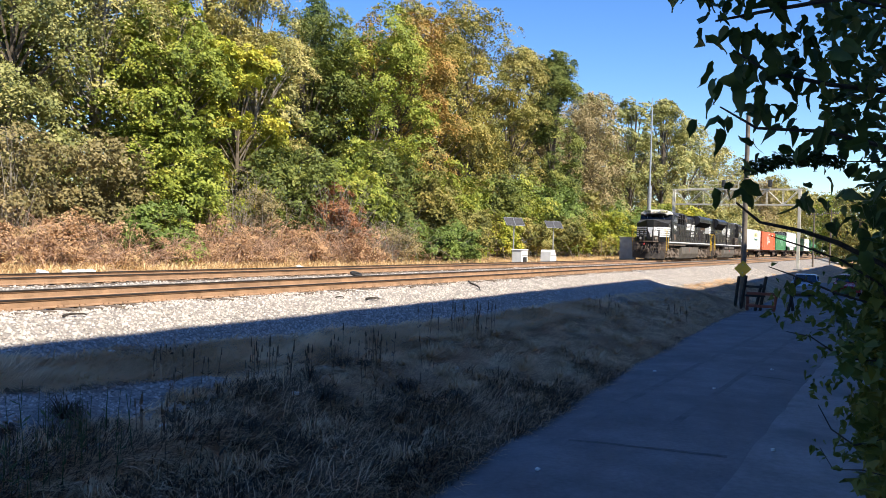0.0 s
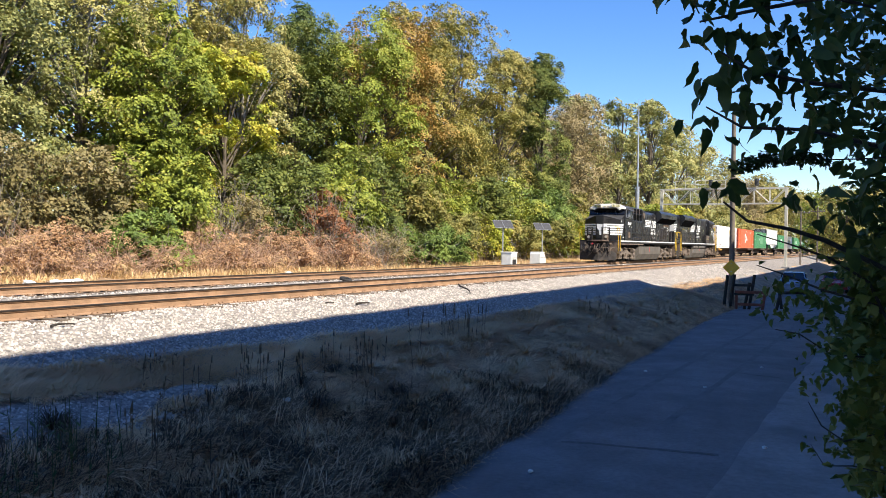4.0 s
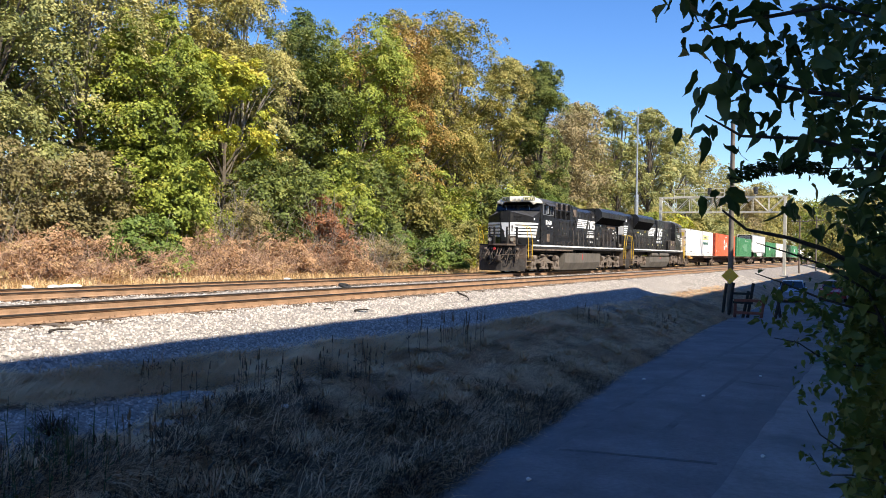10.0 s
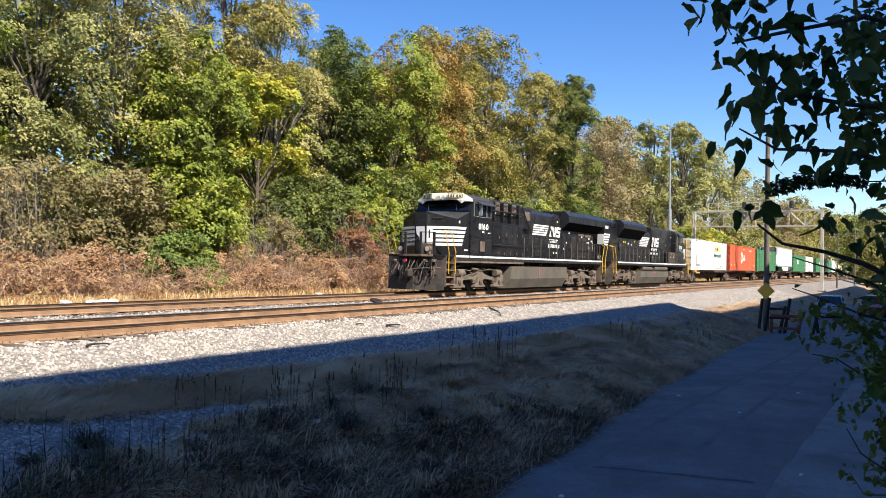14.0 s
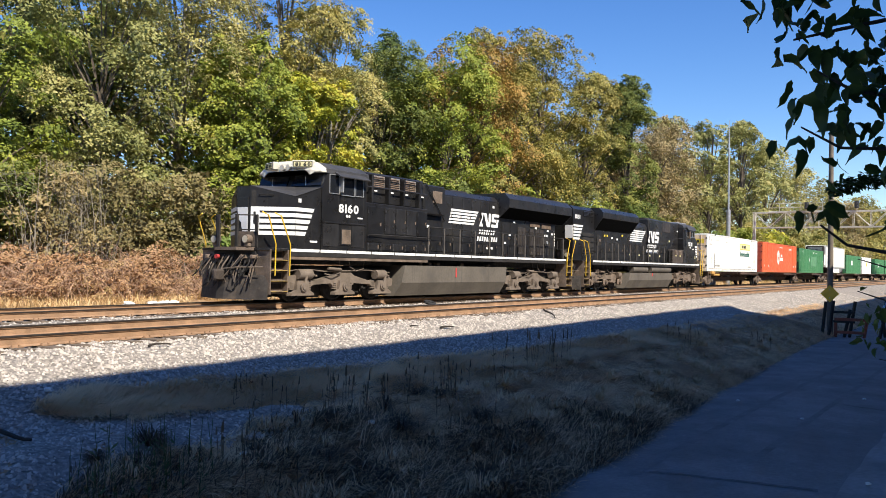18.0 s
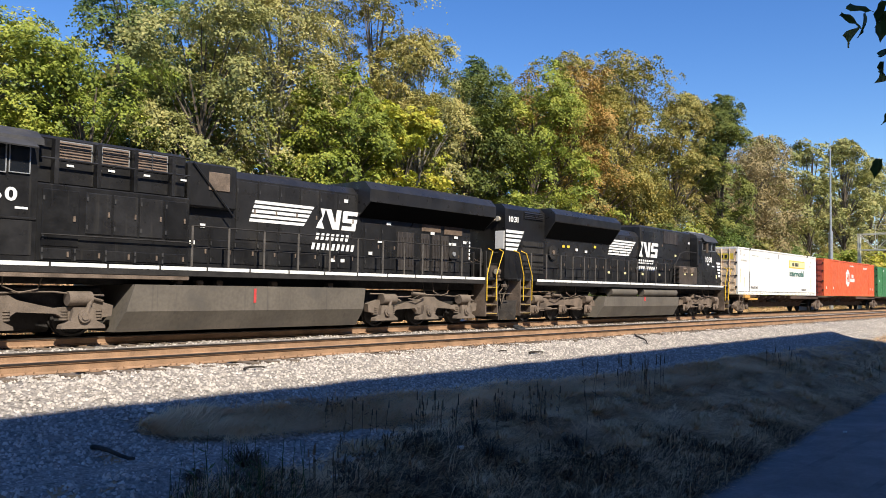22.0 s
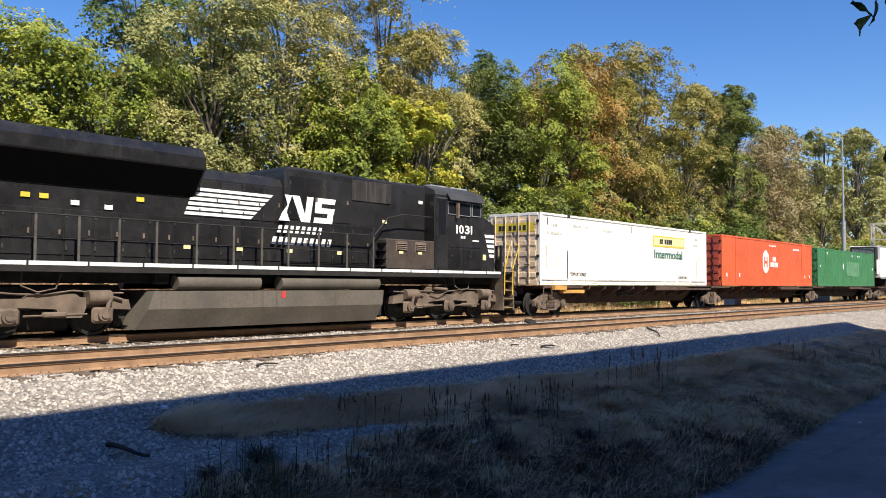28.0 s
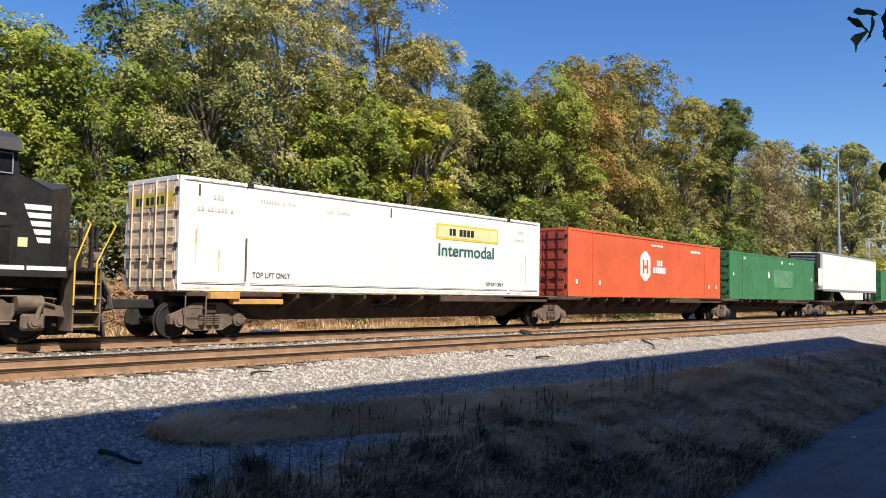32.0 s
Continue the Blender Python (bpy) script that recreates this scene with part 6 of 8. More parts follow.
# ---- flat cars and their loads ----
def car_truck(parent, x, single=True):
    for s in (-1, 1):
        prof = [(x - 1.12, 0.60), (x - 0.75, 0.74), (x - 0.45, 0.92), (x + 0.45, 0.92), (x + 0.75, 0.74), (x + 1.12, 0.60), (x + 1.12, 0.38), (x + 0.72, 0.36), (x + 0.42, 0.20), (x - 0.42, 0.20), (x - 0.72, 0.36), (x - 1.12, 0.38)]
        f = part("side_frame", Geo().prism(prof, s * 0.92, s * 1.06, "y"), M["dusty"], parent, "brown cast truck side frame")
        for d in (-0.88, 0.88):
            g = Geo().disc((x + d, s * 1.10, 0.47), 0.17, 0.1, 14)
            g.disc((x + d, s * 1.16, 0.47), 0.11, 0.05, 12)
            part("axle_cap", g, M["dusty"], f, smooth=True)
        for d in (-0.22, 0.0, 0.22):
            g = Geo()
            spring(g, x + d, s * 1.07, 0.34, 0.62, 0.10)
            part("spring", g, M["dusty"], f, smooth=True)
    part("bolster", Geo().box(x - 0.2, x + 0.2, -1.15, 1.15, 0.62, 0.86, 0.04), M["car_steel"], parent)
    part("brake_beam", Geo().box(x - 1.0, x + 1.0, -0.5, 0.5, 0.4, 0.56, 0.04), M["grime"], parent)
    for d in (-0.88, 0.88):
        o = part("wheelset", CAR_WHEEL, None, parent, at=(x + d, 0, 0.46))
        WHEELS.append((o, x + d, 0.46))


def spine_car(x0, n, pitch, label, first=True):
    """An articulated spine car: a deep centre sill, end platforms, cross arms and trucks between the units."""
    t = thing("flat_car", 0, TRAIN_Y, 0, label, "flat car", "flat cars of the train")
    joints = [x0 + 0.9] + [x0 + pitch * i - 0.85 for i in range(1, n)] + [x0 + pitch * n - 2.6]
    for i in range(n):
        a, b = joints[i], joints[i + 1]
        sill = [(a - 0.9, 1.12), (b + 0.9 if i == n - 1 else b, 1.12), (b + 0.9 if i == n - 1 else b, 0.84), (b - 1.2, 0.84), (b - 2.3, 0.42), (a + 2.3, 0.42), (a + 1.2, 0.84), (a - 0.9, 0.84)]
        part("centre_sill", Geo().prism(sill, -0.36, 0.36, "y"), M["car_steel"], t, "deep rusty centre sill")
        for c, ln in ((a + 1.0, 3.4), (b - 1.9, 3.6)):
            p = part("end_platform", Geo().box(c - 1.7 if c > a + 1.5 else a - 0.8, c + (1.4 if c > a + 1.5 else 1.2), -1.28, 1.28, 1.08, 1.19, 0.015), M["car_steel"], t)
        for k in range(9):
            x = a + 2.8 + (b - a - 5.6) * k / 8
            part("cross_arm", Geo().prism([(-1.25, 1.17), (1.25, 1.17), (1.25, 1.06), (0.4, 0.7), (-0.4, 0.7), (-1.25, 1.06)], x - 0.05, x + 0.05, "x"), M["car_steel"], t)
        for s in (-1, 1):
            part("side_rail", Geo().box(b - 7.2, b - 0.6, min(s * 1.18, s * 1.28), max(s * 1.18, s * 1.28), 0.98, 1.18, 0.01), M["car_steel"], t, "rusty side rail")
        part("hitch", Geo().prism([(b - 4.6, 1.12), (b - 3.6, 1.12), (b - 3.8, 0.9), (b - 4.4, 0.9)], -0.5, 0.5, "y"), M["grime"], t)
        g = Geo().box(a + 6.6, a + 7.4, -0.75, -0.45, 0.75, 0.98, 0.04)
        g.tube([(a + 6.1, -0.8, 0.88), (a + 7.9, -0.8, 0.88)], 0.03, 6)
        g.tube([(a + 6.5, -0.85, 1.1), (a + 6.7, -0.85, 0.8), (a + 7.3, -0.85, 0.75), (a + 7.6, -0.85, 0.95)], 0.022, 5)
        part("brake_valve", g, M["grime"], t)
    for j in joints:
        car_truck(t, j)
    a = joints[0]
    if first:
        part("crossover_board", Geo().box(a - 0.2, a + 0.7, -1.42, -1.2, 1.02, 1.2, 0.01), M["orange_wood"], t, "ochre painted board")
        part("crossover_board", Geo().box(a + 0.55, a + 2.2, -1.35, -1.15, 0.88, 1.02, 0.01), M["orange_wood"], t, "ochre painted board")
        for x in (a - 0.85, a - 0.25):
            part("ladder_stile", Geo().tube([(x, -1.3, 1.1), (x, -1.3, 0.42)], 0.02, 5), M["dusty"], t)
        for z in (0.5, 0.78):
            part("ladder_rung", Geo().tube([(a - 0.85, -1.3, z), (a - 0.25, -1.3, z)], 0.016, 5), M["dusty"], t)
    part("coupler", Geo().box(x0 - 1.3, x0 + 0.3, -0.12, 0.12, 0.74, 0.98, 0.03), M["grime"], t)
    TRAIN.append((t, 0.0))
    return t


def container(off, mat, door_mat, label, length=16.15, height=2.9, wide=True, rib=0.0, base=1.22):
    """A box with corrugated sides, corner posts, end doors with locking bars, rails and castings."""
    t = thing("container", 0, TRAIN_Y, 0, label, "container", "containers on the train")
    w, h, z = 1.295, height, base
    body = part("box_body", Geo().box(0.06, length - 0.06, -w + 0.03, w - 0.03, z + 0.1, z + h - 0.04, 0.0), M[mat], t)
    for s in (-1, 1):
        part("bottom_rail", Geo().box(0, length, min(s * (w - 0.06), s * w), max(s * (w - 0.06), s * w), z, z + 0.17, 0.01), M[mat], t)
        part("top_rail", Geo().box(0, length, min(s * (w - 0.06), s * w), max(s * (w - 0.06), s * w), z + h - 0.1, z + h, 0.01), M[mat], t)
        for x in (0.0, length - 0.12):
            part("corner_post", Geo().box(x, x + 0.12, min(s * (w - 0.12), s * (w + 0.004)), max(s * (w - 0.12), s * (w + 0.004)), z, z + h, 0.01), M[mat], t)
        if wide:
            for x in (2.05, length - 2.2):
                part("lift_post", Geo().box(x, x + 0.16, min(s * (w - 0.06), s * (w + 0.006)), max(s * (w - 0.06), s * (w + 0.006)), z, z + h, 0.01), M[mat], t)
                part("corner_casting", Geo().box(x - 0.02, x + 0.18, min(s * (w - 0.06), s * (w + 0.014)), max(s * (w - 0.06), s * (w + 0.014)), z + h - 0.13, z + h + 0.015, 0.01), M["grime" if mat == "white_box" else mat], t)
        if rib:
            spans = ((0.14, length - 0.14),) if rib < 0.45 else ((0.14, 2.03), (length - 2.0, length - 0.14))
            for a, b in spans:
                n = max(3, int((b - a) / (0.46 if rib < 0.45 else 0.24)))
                for k in range(n):
                    x = a + (b - a) * (k + 0.5) / n
                    q = (b - a) / n * 0.28
                    part("side_rib", Geo().prism([(x - q, s * (w - 0.03)), (x - q * 0.6, s * (w - 0.002)), (x + q * 0.6, s * (w - 0.002)), (x + q, s * (w - 0.03))], z + 0.17, z + h - 0.1, "z"), M[mat], t)
        else:
            for k in range(13):
                x = length * (k + 0.6) / 13.2
                part("panel_seam", Geo().box(x, x + 0.02, min(s * (w - 0.034), s * (w - 0.026)), max(s * (w - 0.034), s * (w - 0.026)), z + 0.17, z + h - 0.1), M[mat], t)
    for y0, y1 in ((-1.16, -0.01), (0.01, 1.16)):
        d = part("end_door", Geo().box(-0.02, 0.06, y0, y1, z + 0.12, z + h - 0.12, 0.01), M[door_mat], t, "weathered container door")
        for k in range(6):
            zz = z + 0.3 + k * (h - 0.6) / 5.4
            part("door_rib", Geo().box(-0.045, -0.018, y0 + 0.05, y1 - 0.05, zz, zz + 0.2, 0.008), M[door_mat], d)
        for f in (0.3, 0.74):
            y = y0 + (y1 - y0) * f
            part("locking_bar", Geo().tube([(-0.065, y, z + 0.08), (-0.065, y, z + h - 0.08)], 0.02, 6), M["door_rust" if mat == "white_box" else "grime"], d)
            part("door_handle", Geo().box(-0.085, -0.06, y - 0.02, y + 0.22, z + 0.78, z + 0.82), M["grime"], d)
    for y in (-1.2, 1.2):
        for zz in (0.4, 1.1, 1.9, 2.5):
            part("hinge", Geo().box(-0.05, 0.02, y - 0.06, y + 0.05, z + zz, z + zz + 0.1), M["grime"], t)
    part("door_sill", Geo().box(-0.03, 0.05, -1.2, 1.2, z + 0.0, z + 0.12, 0.008), M[door_mat], t)
    part("door_header", Geo().box(-0.03, 0.05, -1.2, 1.2, z + h - 0.12, z + h, 0.008), M[mat], t)
    TRAIN.append((t, off))
    return t


def first_container():
    t = container(0.0, "white_box", "door_rust", "long white intermodal container with rust-streaked end doors", 16.15)
    y = -1.272
    s = part("sign_panel", Geo().box(9.86, 13.40, y - 0.006, y + 0.005, 3.12, 3.66), M["gold_sign"], t, "yellow sign panel")
    part("sign_inset", Geo().box(9.95, 13.32, y - 0.010, y - 0.005, 3.19, 3.59), M["cream"], s)
    bars(t, 10.55, 3.27, (0.13, 0.16, -0.12, 0.17, 0.17, 0.17, 0.17), 0.24, y - 0.011, M["dark_text"])
    words("Intermodal", 0.42, 3.15, (9.98, y - 0.006, 2.55), M["green_text"], t, bold=0.014)
    words("TOP LIFT ONLY", 0.15, 1.3, (2.28, y - 0.006, 1.60), M["stencil"], t, bold=0.01)
    words("TOP LIFT ONLY", 0.13, 1.1, (12.65, y - 0.006, 1.56), M["stencil"], t, bold=0.01)
    bars(t, 1.0, 3.6, (0.07, 0.07, 0.07), 0.12, y - 0.006, M["faint"])
    bars(t, 0.55, 3.28, (0.06, 0.06, -0.03, 0.06, 0.06, 0.06, 0.06, 0.06, 0.06, -0.03, 0.06), 0.1, y - 0.006, M["faint"])
    bars(t, 2.5, 3.66, (0.05, 0.05, 0.05, 0.05, 0.05, 0.05, 0.05, -0.06, 0.05, -0.06, 0.05, 0.05, 0.05), 0.08, y - 0.006, M["faint"])
    bars(t, 4.9, 3.58, (0.05, 0.05, 0.05, -0.08, 0.05, 0.05, 0.05, 0.05, 0.05, 0.05), 0.08, y - 0.006, M["faint"])
    bars(t, 14.7, 3.6, (0.07, 0.07, 0.07), 0.1, y - 0.006, M["faint"])
    bars(t, 14.5, 3.3, (0.05, 0.05, 0.05, 0.05, 0.05, 0.05), 0.08, y - 0.006, M["faint"])
    for k in range(34):
        part("rail_dash", Geo().box(0.35 + k * 0.46, 0.52 + k * 0.46, -1.302, -1.294, 4.04, 4.06), M["faint"], t)
    for k in range(9):
        part("rail_dash", Geo().box(0.5 + k * 1.75, 0.95 + k * 1.75, -1.302, -1.294, 1.28, 1.33), M["faint"], t)
    part("rail_line", Geo().box(0.14, 16.0, -1.300, -1.294, 1.385, 1.40), M["grime"], t)
    for x in (0.55, 7.6):
        part("rust_streak", Geo().box(x, x + 0.06, y - 0.004, y + 0.002, 3.65, 3.95), M["louvre"], t)
    g = Geo().box(2.02, 2.07, -1.305, -1.296, 1.5, 2.65)
    part("rust_streak", g, M["louvre"], t, "rust run down the lift post")
    for k, (x, z, h, w) in enumerate(((0.5, 1.9, 0.9, 0.05), (1.2, 1.7, 0.6, 0.04), (15.2, 1.6, 1.2, 0.05), (14.9, 1.6, 0.9, 0.04))):
        part("rust_streak", Geo().prism([(x, z), (x + w * 0.4, z), (x + w, z + h), (x - w * 0.2, z + h)], y - 0.003, y + 0.002, "y"), M["pale_rust"], t)
    part("door_sign", Geo().box(-0.05, -0.046, -1.05, 1.05, 3.35, 3.72), M["gold_sign"], t, "faded yellow panel on the doors")
    for yy in (0.62, 0.44, 0.12, -0.1, -0.34, -0.58):
        part("letter_block", Geo().box(-0.056, -0.05, yy - 0.07, yy + 0.07, 3.42, 3.62), M["dark_text"], t)
    part("band", Geo().box(0.1, 16.0, -1.3, -1.29, 1.425, 1.44), M["dusty"], t)
    for k in range(22):
        part("reflector", Geo().box(0.25 + 0.72 * k, 0.55 + 0.72 * k, -1.301, -1.29, 1.27, 1.31), M["cream"], t)


def red_container():
    t = container(18.3, "red_box", "red_door", "orange-red intermodal container with white emblem", 16.3, rib=0.5)
    y = -1.272
    a = [(6.55, 2.3), (6.95, 2.02), (7.2, 2.02), (7.6, 2.3), (7.6, 3.15), (7.2, 3.45), (6.95, 3.45), (6.55, 3.15)]
    part("emblem", Geo().prism(a, y, y - 0.007, "y"), M["white"], t, "white six-sided emblem")
    for x in (6.78, 7.2):
        part("emblem_mark", Geo().box(x, x + 0.17, y - 0.012, y - 0.006, 2.38, 3.05), M["red_box"], t)
    part("emblem_mark", Geo().box(6.9, 7.3, y - 0.0125, y - 0.0065, 2.62, 2.78), M["red_box"], t)
    bars(t, 7.9, 2.42, (0.22, 0.2, 0.2, 0.2, 0.2, 0.12), 0.3, y - 0.004, M["white"])
    bars(t, 8.3, 2.78, (0.2, 0.12, 0.2), 0.28, y - 0.004, M["white"])
    bars(t, 7.7, 3.72, (0.1,) * 9, 0.1, y - 0.004, M["white"])
    bars(t, 12.3, 3.6, (0.14,) * 7, 0.14, y - 0.004, M["white"])
    for x in (0.6, 2.6, 14.6, 15.6):
        bars(t, x, 1.75, (0.16,), 0.2, -1.302 if x < 2 or x > 14.3 else y - 0.004, M["white"])


def green_container(off, mat="green_box", mark=True, length=16.2, rib=0.3, height=2.8):
    name = {"green_box": "green ribbed container riding on a flat car", "white_box": "white ribbed container riding on a flat car", "cream": "cream container far back in the train"}[mat]
    t = container(off, mat, mat, name, length, height, True, rib)
    if mark:
        part("diamond_mark", Geo().prism([(6.4, 2.75), (6.6, 2.5), (6.8, 2.75), (6.6, 3.05)], -1.30, -1.307, "y"), M["white"], t)
        part("faded_panel", Geo().box(7.5, 11.3, -1.2985, -1.29, 2.0, 3.15), material("faded green paint", (0.10, 0.25, 0.13), 0.7, vary=0.2, size=2, bump=0.02), t)
        for x in (0.5, 15.4):
            bars(t, x, 2.6, (0.18,), 0.18, -1.302, M["white"])
        bars(t, 10.6, 3.6, (0.1, 0.1, 0.1, -0.1, 0.1, 0.1), 0.1, -1.302, M["white"])
        bars(t, 9.0, 3.55, (0.25,), 0.22, -1.302, M["white"])
        bars(t, 2.2, 3.6, (0.12, 0.12), 0.18, -1.302, M["white"])
    else:
        bars(t, 5.0, 2.5, (0.5, 0.5, 0.5), 0.7, -1.305, M["white" if mat == "green_box" else "gold_sign"])
    return t


def road_trailer(off):
    t = thing("semi_trailer", 0, TRAIN_Y, 0, "white refrigerated semi-trailer carried on a flat car", "trailer")
    part("trailer_body", Geo().box(0.0, 16.1, -1.29, 1.29, 2.0, 4.86, 0.04), M["white_box"], t)
    for s in (-1, 1):
        part("bottom_rail", Geo().box(0, 16.1, min(s * 1.25, s * 1.305), max(s * 1.25, s * 1.305), 1.9, 2.08, 0.01), M["steel"], t)
        part("top_rail", Geo().box(0, 16.1, min(s * 1.25, s * 1.305), max(s * 1.25, s * 1.305), 4.72, 4.86, 0.01), M["steel"], t)
        part("side_skirt", Geo().prism([(4.3, 1.95), (11.6, 1.95), (11.6, 1.30), (6.0, 1.30)], s * 1.22, s * 1.26, "y"), M["white_box"], t, "white side skirt")
        for x in (12.6, 13.9):
            w = part("tyre", Geo().disc((x, s * 1.08, 1.68), 0.5, 0.32, 24), M["rubber"], t, "black trailer tyre", True)
            part("rim", Geo().disc((x, s * 1.25, 1.68), 0.28, 0.02, 18), M["steel"], w, smooth=True)
    unit = part("cooling_unit", Geo().box(-0.62, 0.0, -1.1, 1.1, 2.6, 4.8, 0.1), M["grime"], t, "dark refrigeration unit")
    for k in range(6):
        part("slat", Geo().box(-0.64, -0.61, -0.9, 0.9, 4.0 + 0.11 * k, 4.05 + 0.11 * k), M["steel"], unit)
    part("unit_panel", Geo().box(-0.6, 0.02, -1.13, -1.08, 2.3, 3.6, 0.02), M["white_box"], unit)
    part("king_post", Geo().box(0.7, 1.3, -0.5, 0.5, 1.15, 2.0, 0.05), M["grime"], t)
    part("landing_gear", Geo().box(3.0, 3.15, -1.0, 1.0, 1.15, 2.0, 0.02), M["grime"], t)
    TRAIN.append((t, off))


first_container()
red_container()
green_container(36.0)
spine_car(0.2, 3, 18.0, "rusty brown articulated spine car under three containers")
road_trailer(54.5)
spine_car(53.6, 5, 17.9, "rusty brown articulated spine car with a trailer and containers", False)
for k, (mt, ln) in enumerate((("green_box", 16.2), ("white_box", 12.2), ("green_box", 16.2), ("green_box", 16.2))):
    green_container(72.4 + 17.9 * k, mt, False, ln)
for j in range(3):
    spine_car(145.0 + 90.5 * j, 5, 17.9, "rusty brown articulated spine car with containers", False)
    for k in range(5):
        mt = ("white_box", "cream", "white_box", "green_box", "white_box")[(k + j) % 5]
        green_container(145.5 + 90.5 * j + 17.9 * k, mt, False, 16.2)


# ---- lineside things ----
M["old_wood"] = material("grey weathered pole wood", (0.17, 0.14, 0.11), 0.95, vary=0.3, size=2, bump=0.5, bump_size=20)
M["sign_yellow"] = material("yellow sign sheet", (0.85, 0.48, 0.03), 0.5, vary=0.08, size=3, bump=0.0)
M["box_white"] = material("weathered white cabinet", (0.68, 0.67, 0.63), 0.55, vary=0.1, size=2, stain=(0.5, 0.45, 0.38), bump=0.05)
M["cabinet"] = material("brushed aluminium cabinet", (0.38, 0.38, 0.37), 0.55, metal=0.3, vary=0.15, size=2, bump=0.05)
M["solar"] = material("grey solar cells", (0.07, 0.07, 0.075), 0.9, vary=0.2, size=6, bump=0.0, spec=0.1)
# wall tone is unseen, set pale enough to bounce light into the shade
M["bounce_wall"] = material("unseen wall, tan to bounce light", (0.36, 0.31, 0.25), 0.9, vary=0.3, size=1.5, bump=0.4, bump_size=10)
M["dark_wood"] = material("dark creosoted timber", (0.035, 0.028, 0.022), 0.9, vary=0.4, size=3, bump=0.4, bump_size=30)
M["red_wood"] = material("faded red barrier", (0.24, 0.07, 0.04), 0.8, vary=0.3, size=3, bump=0.2)
M["car_paint"] = material("pale blue car paint", (0.24, 0.30, 0.38), 0.3, vary=0.05, size=1, bump=0.0, spec=0.6)
M["red_paint"] = material("red car paint", (0.40, 0.03, 0.03), 0.3, vary=0.05, size=1, bump=0.0, spec=0.6)
M["signal_black"] = material("signal black", (0.06, 0.06, 0.06), 0.6, vary=0.2, bump=0.0)
# pale cream puts the sunlit brightness of the steel into the colour
M["gantry"] = material("weathered steel with sunlit tone", (0.60, 0.57, 0.48), 0.6, vary=0.12, size=3, stain=(0.45, 0.40, 0.30), bump=0.05)
M["litter"] = material("white litter", (0.75, 0.74, 0.70), 0.7, vary=0.1, bump=0.05)


def at_angle(az, el, d):
    a, e = radians(az), radians(el)
    return Vector(EYE) + Vector((math.sin(a) * math.cos(e), math.cos(a) * math.cos(e), math.sin(e))) * d


def signal_gantry():
    x, ya, yb = 99.0, 9.15, 22.9
    t = thing("signal_gantry", x, 0, 0, "galvanised steel signal gantry spanning both tracks", "signal gantry")
    for y in (ya, yb):
        z0 = ground_z(x, y) - 0.2
        part("mast", Geo().box(-0.16, 0.16, y - 0.16, y + 0.16, z0, 8.05, 0.02), M["gantry"], t, "pale steel mast")
        part("mast_foot", Geo().box(-0.4, 0.4, y - 0.4, y + 0.4, z0 - 0.1, z0 + 0.4, 0.04), M["concrete"], t)
    for dx in (-0.5, 0.5):
        for z in (6.28, 8.0):
            part("chord", Geo().box(dx - 0.06, dx + 0.06, ya - 0.2, yb + 0.1, z - 0.06, z + 0.06), M["gantry"], t)
        n = 8
        for i in range(n):
            y0, y1 = ya + (yb - ya) * i / n, ya + (yb - ya) * (i + 1) / n
            a, b = (6.28, 8.0) if i % 2 else (8.0, 6.28)
            part("diagonal", Geo().tube([(dx, y0, a), (dx, y1, b)], 0.045, 5), M["gantry"], t)
            part("upright", Geo().tube([(dx, y1, 6.28), (dx, y1, 8.0)], 0.035, 5), M["gantry"], t)
    part("catwalk", Geo().box(-0.45, 0.45, 15.6, 21.2, 8.06, 8.12), M["gantry"], t)
    for z in (8.5, 8.95):
        part("guard_rail", Geo().tube([(-0.5, 15.6, z), (-0.5, 21.2, z)], 0.03, 5), M["gantry"], t)
    for i in range(6):
        part("guard_post", Geo().tube([(-0.5, 15.6 + 1.12 * i, 8.06), (-0.5, 15.6 + 1.12 * i, 8.95)], 0.03, 5), M["gantry"], t)
    for y in (12.2, 17.2):
        s = part("signal_head", Geo().box(-0.78, -0.56, y - 0.22, y + 0.22, 8.25, 9.05, 0.05), M["signal_black"], t, "black signal head")
        for k in range(2):
            part("lens_hood", Geo().disc((-0.88, y, 8.48 + 0.36 * k), 0.12, 0.2, 14, "x"), M["signal_black"], s, smooth=True)
        part("bracket", Geo().box(-0.66, -0.5, y - 0.04, y + 0.04, 7.9, 8.4), M["gantry"], s)


signal_gantry()


def radio_mast():
    x, y = 95.8, 25.0
    z0 = ground_z(x, y) - 0.1
    t = thing("radio_mast", x, y, z0, "tall thin grey radio mast behind the tracks", "mast")
    part("lower_tube", Geo().tube([(0, 0, 0), (0, 0, 8.2 - z0)], 0.24, 10), M["steel"], t, smooth=True)
    part("upper_tube", Geo().tube([(0, 0, 8.2 - z0), (0, 0, 17.2 - z0)], 0.11, 8, 0.07), M["steel"], t, smooth=True)
    part("antenna", Geo().tube([(0, 0, 17.2 - z0), (0, 0, 18.4 - z0)], 0.03, 6), M["steel"], t)


radio_mast()


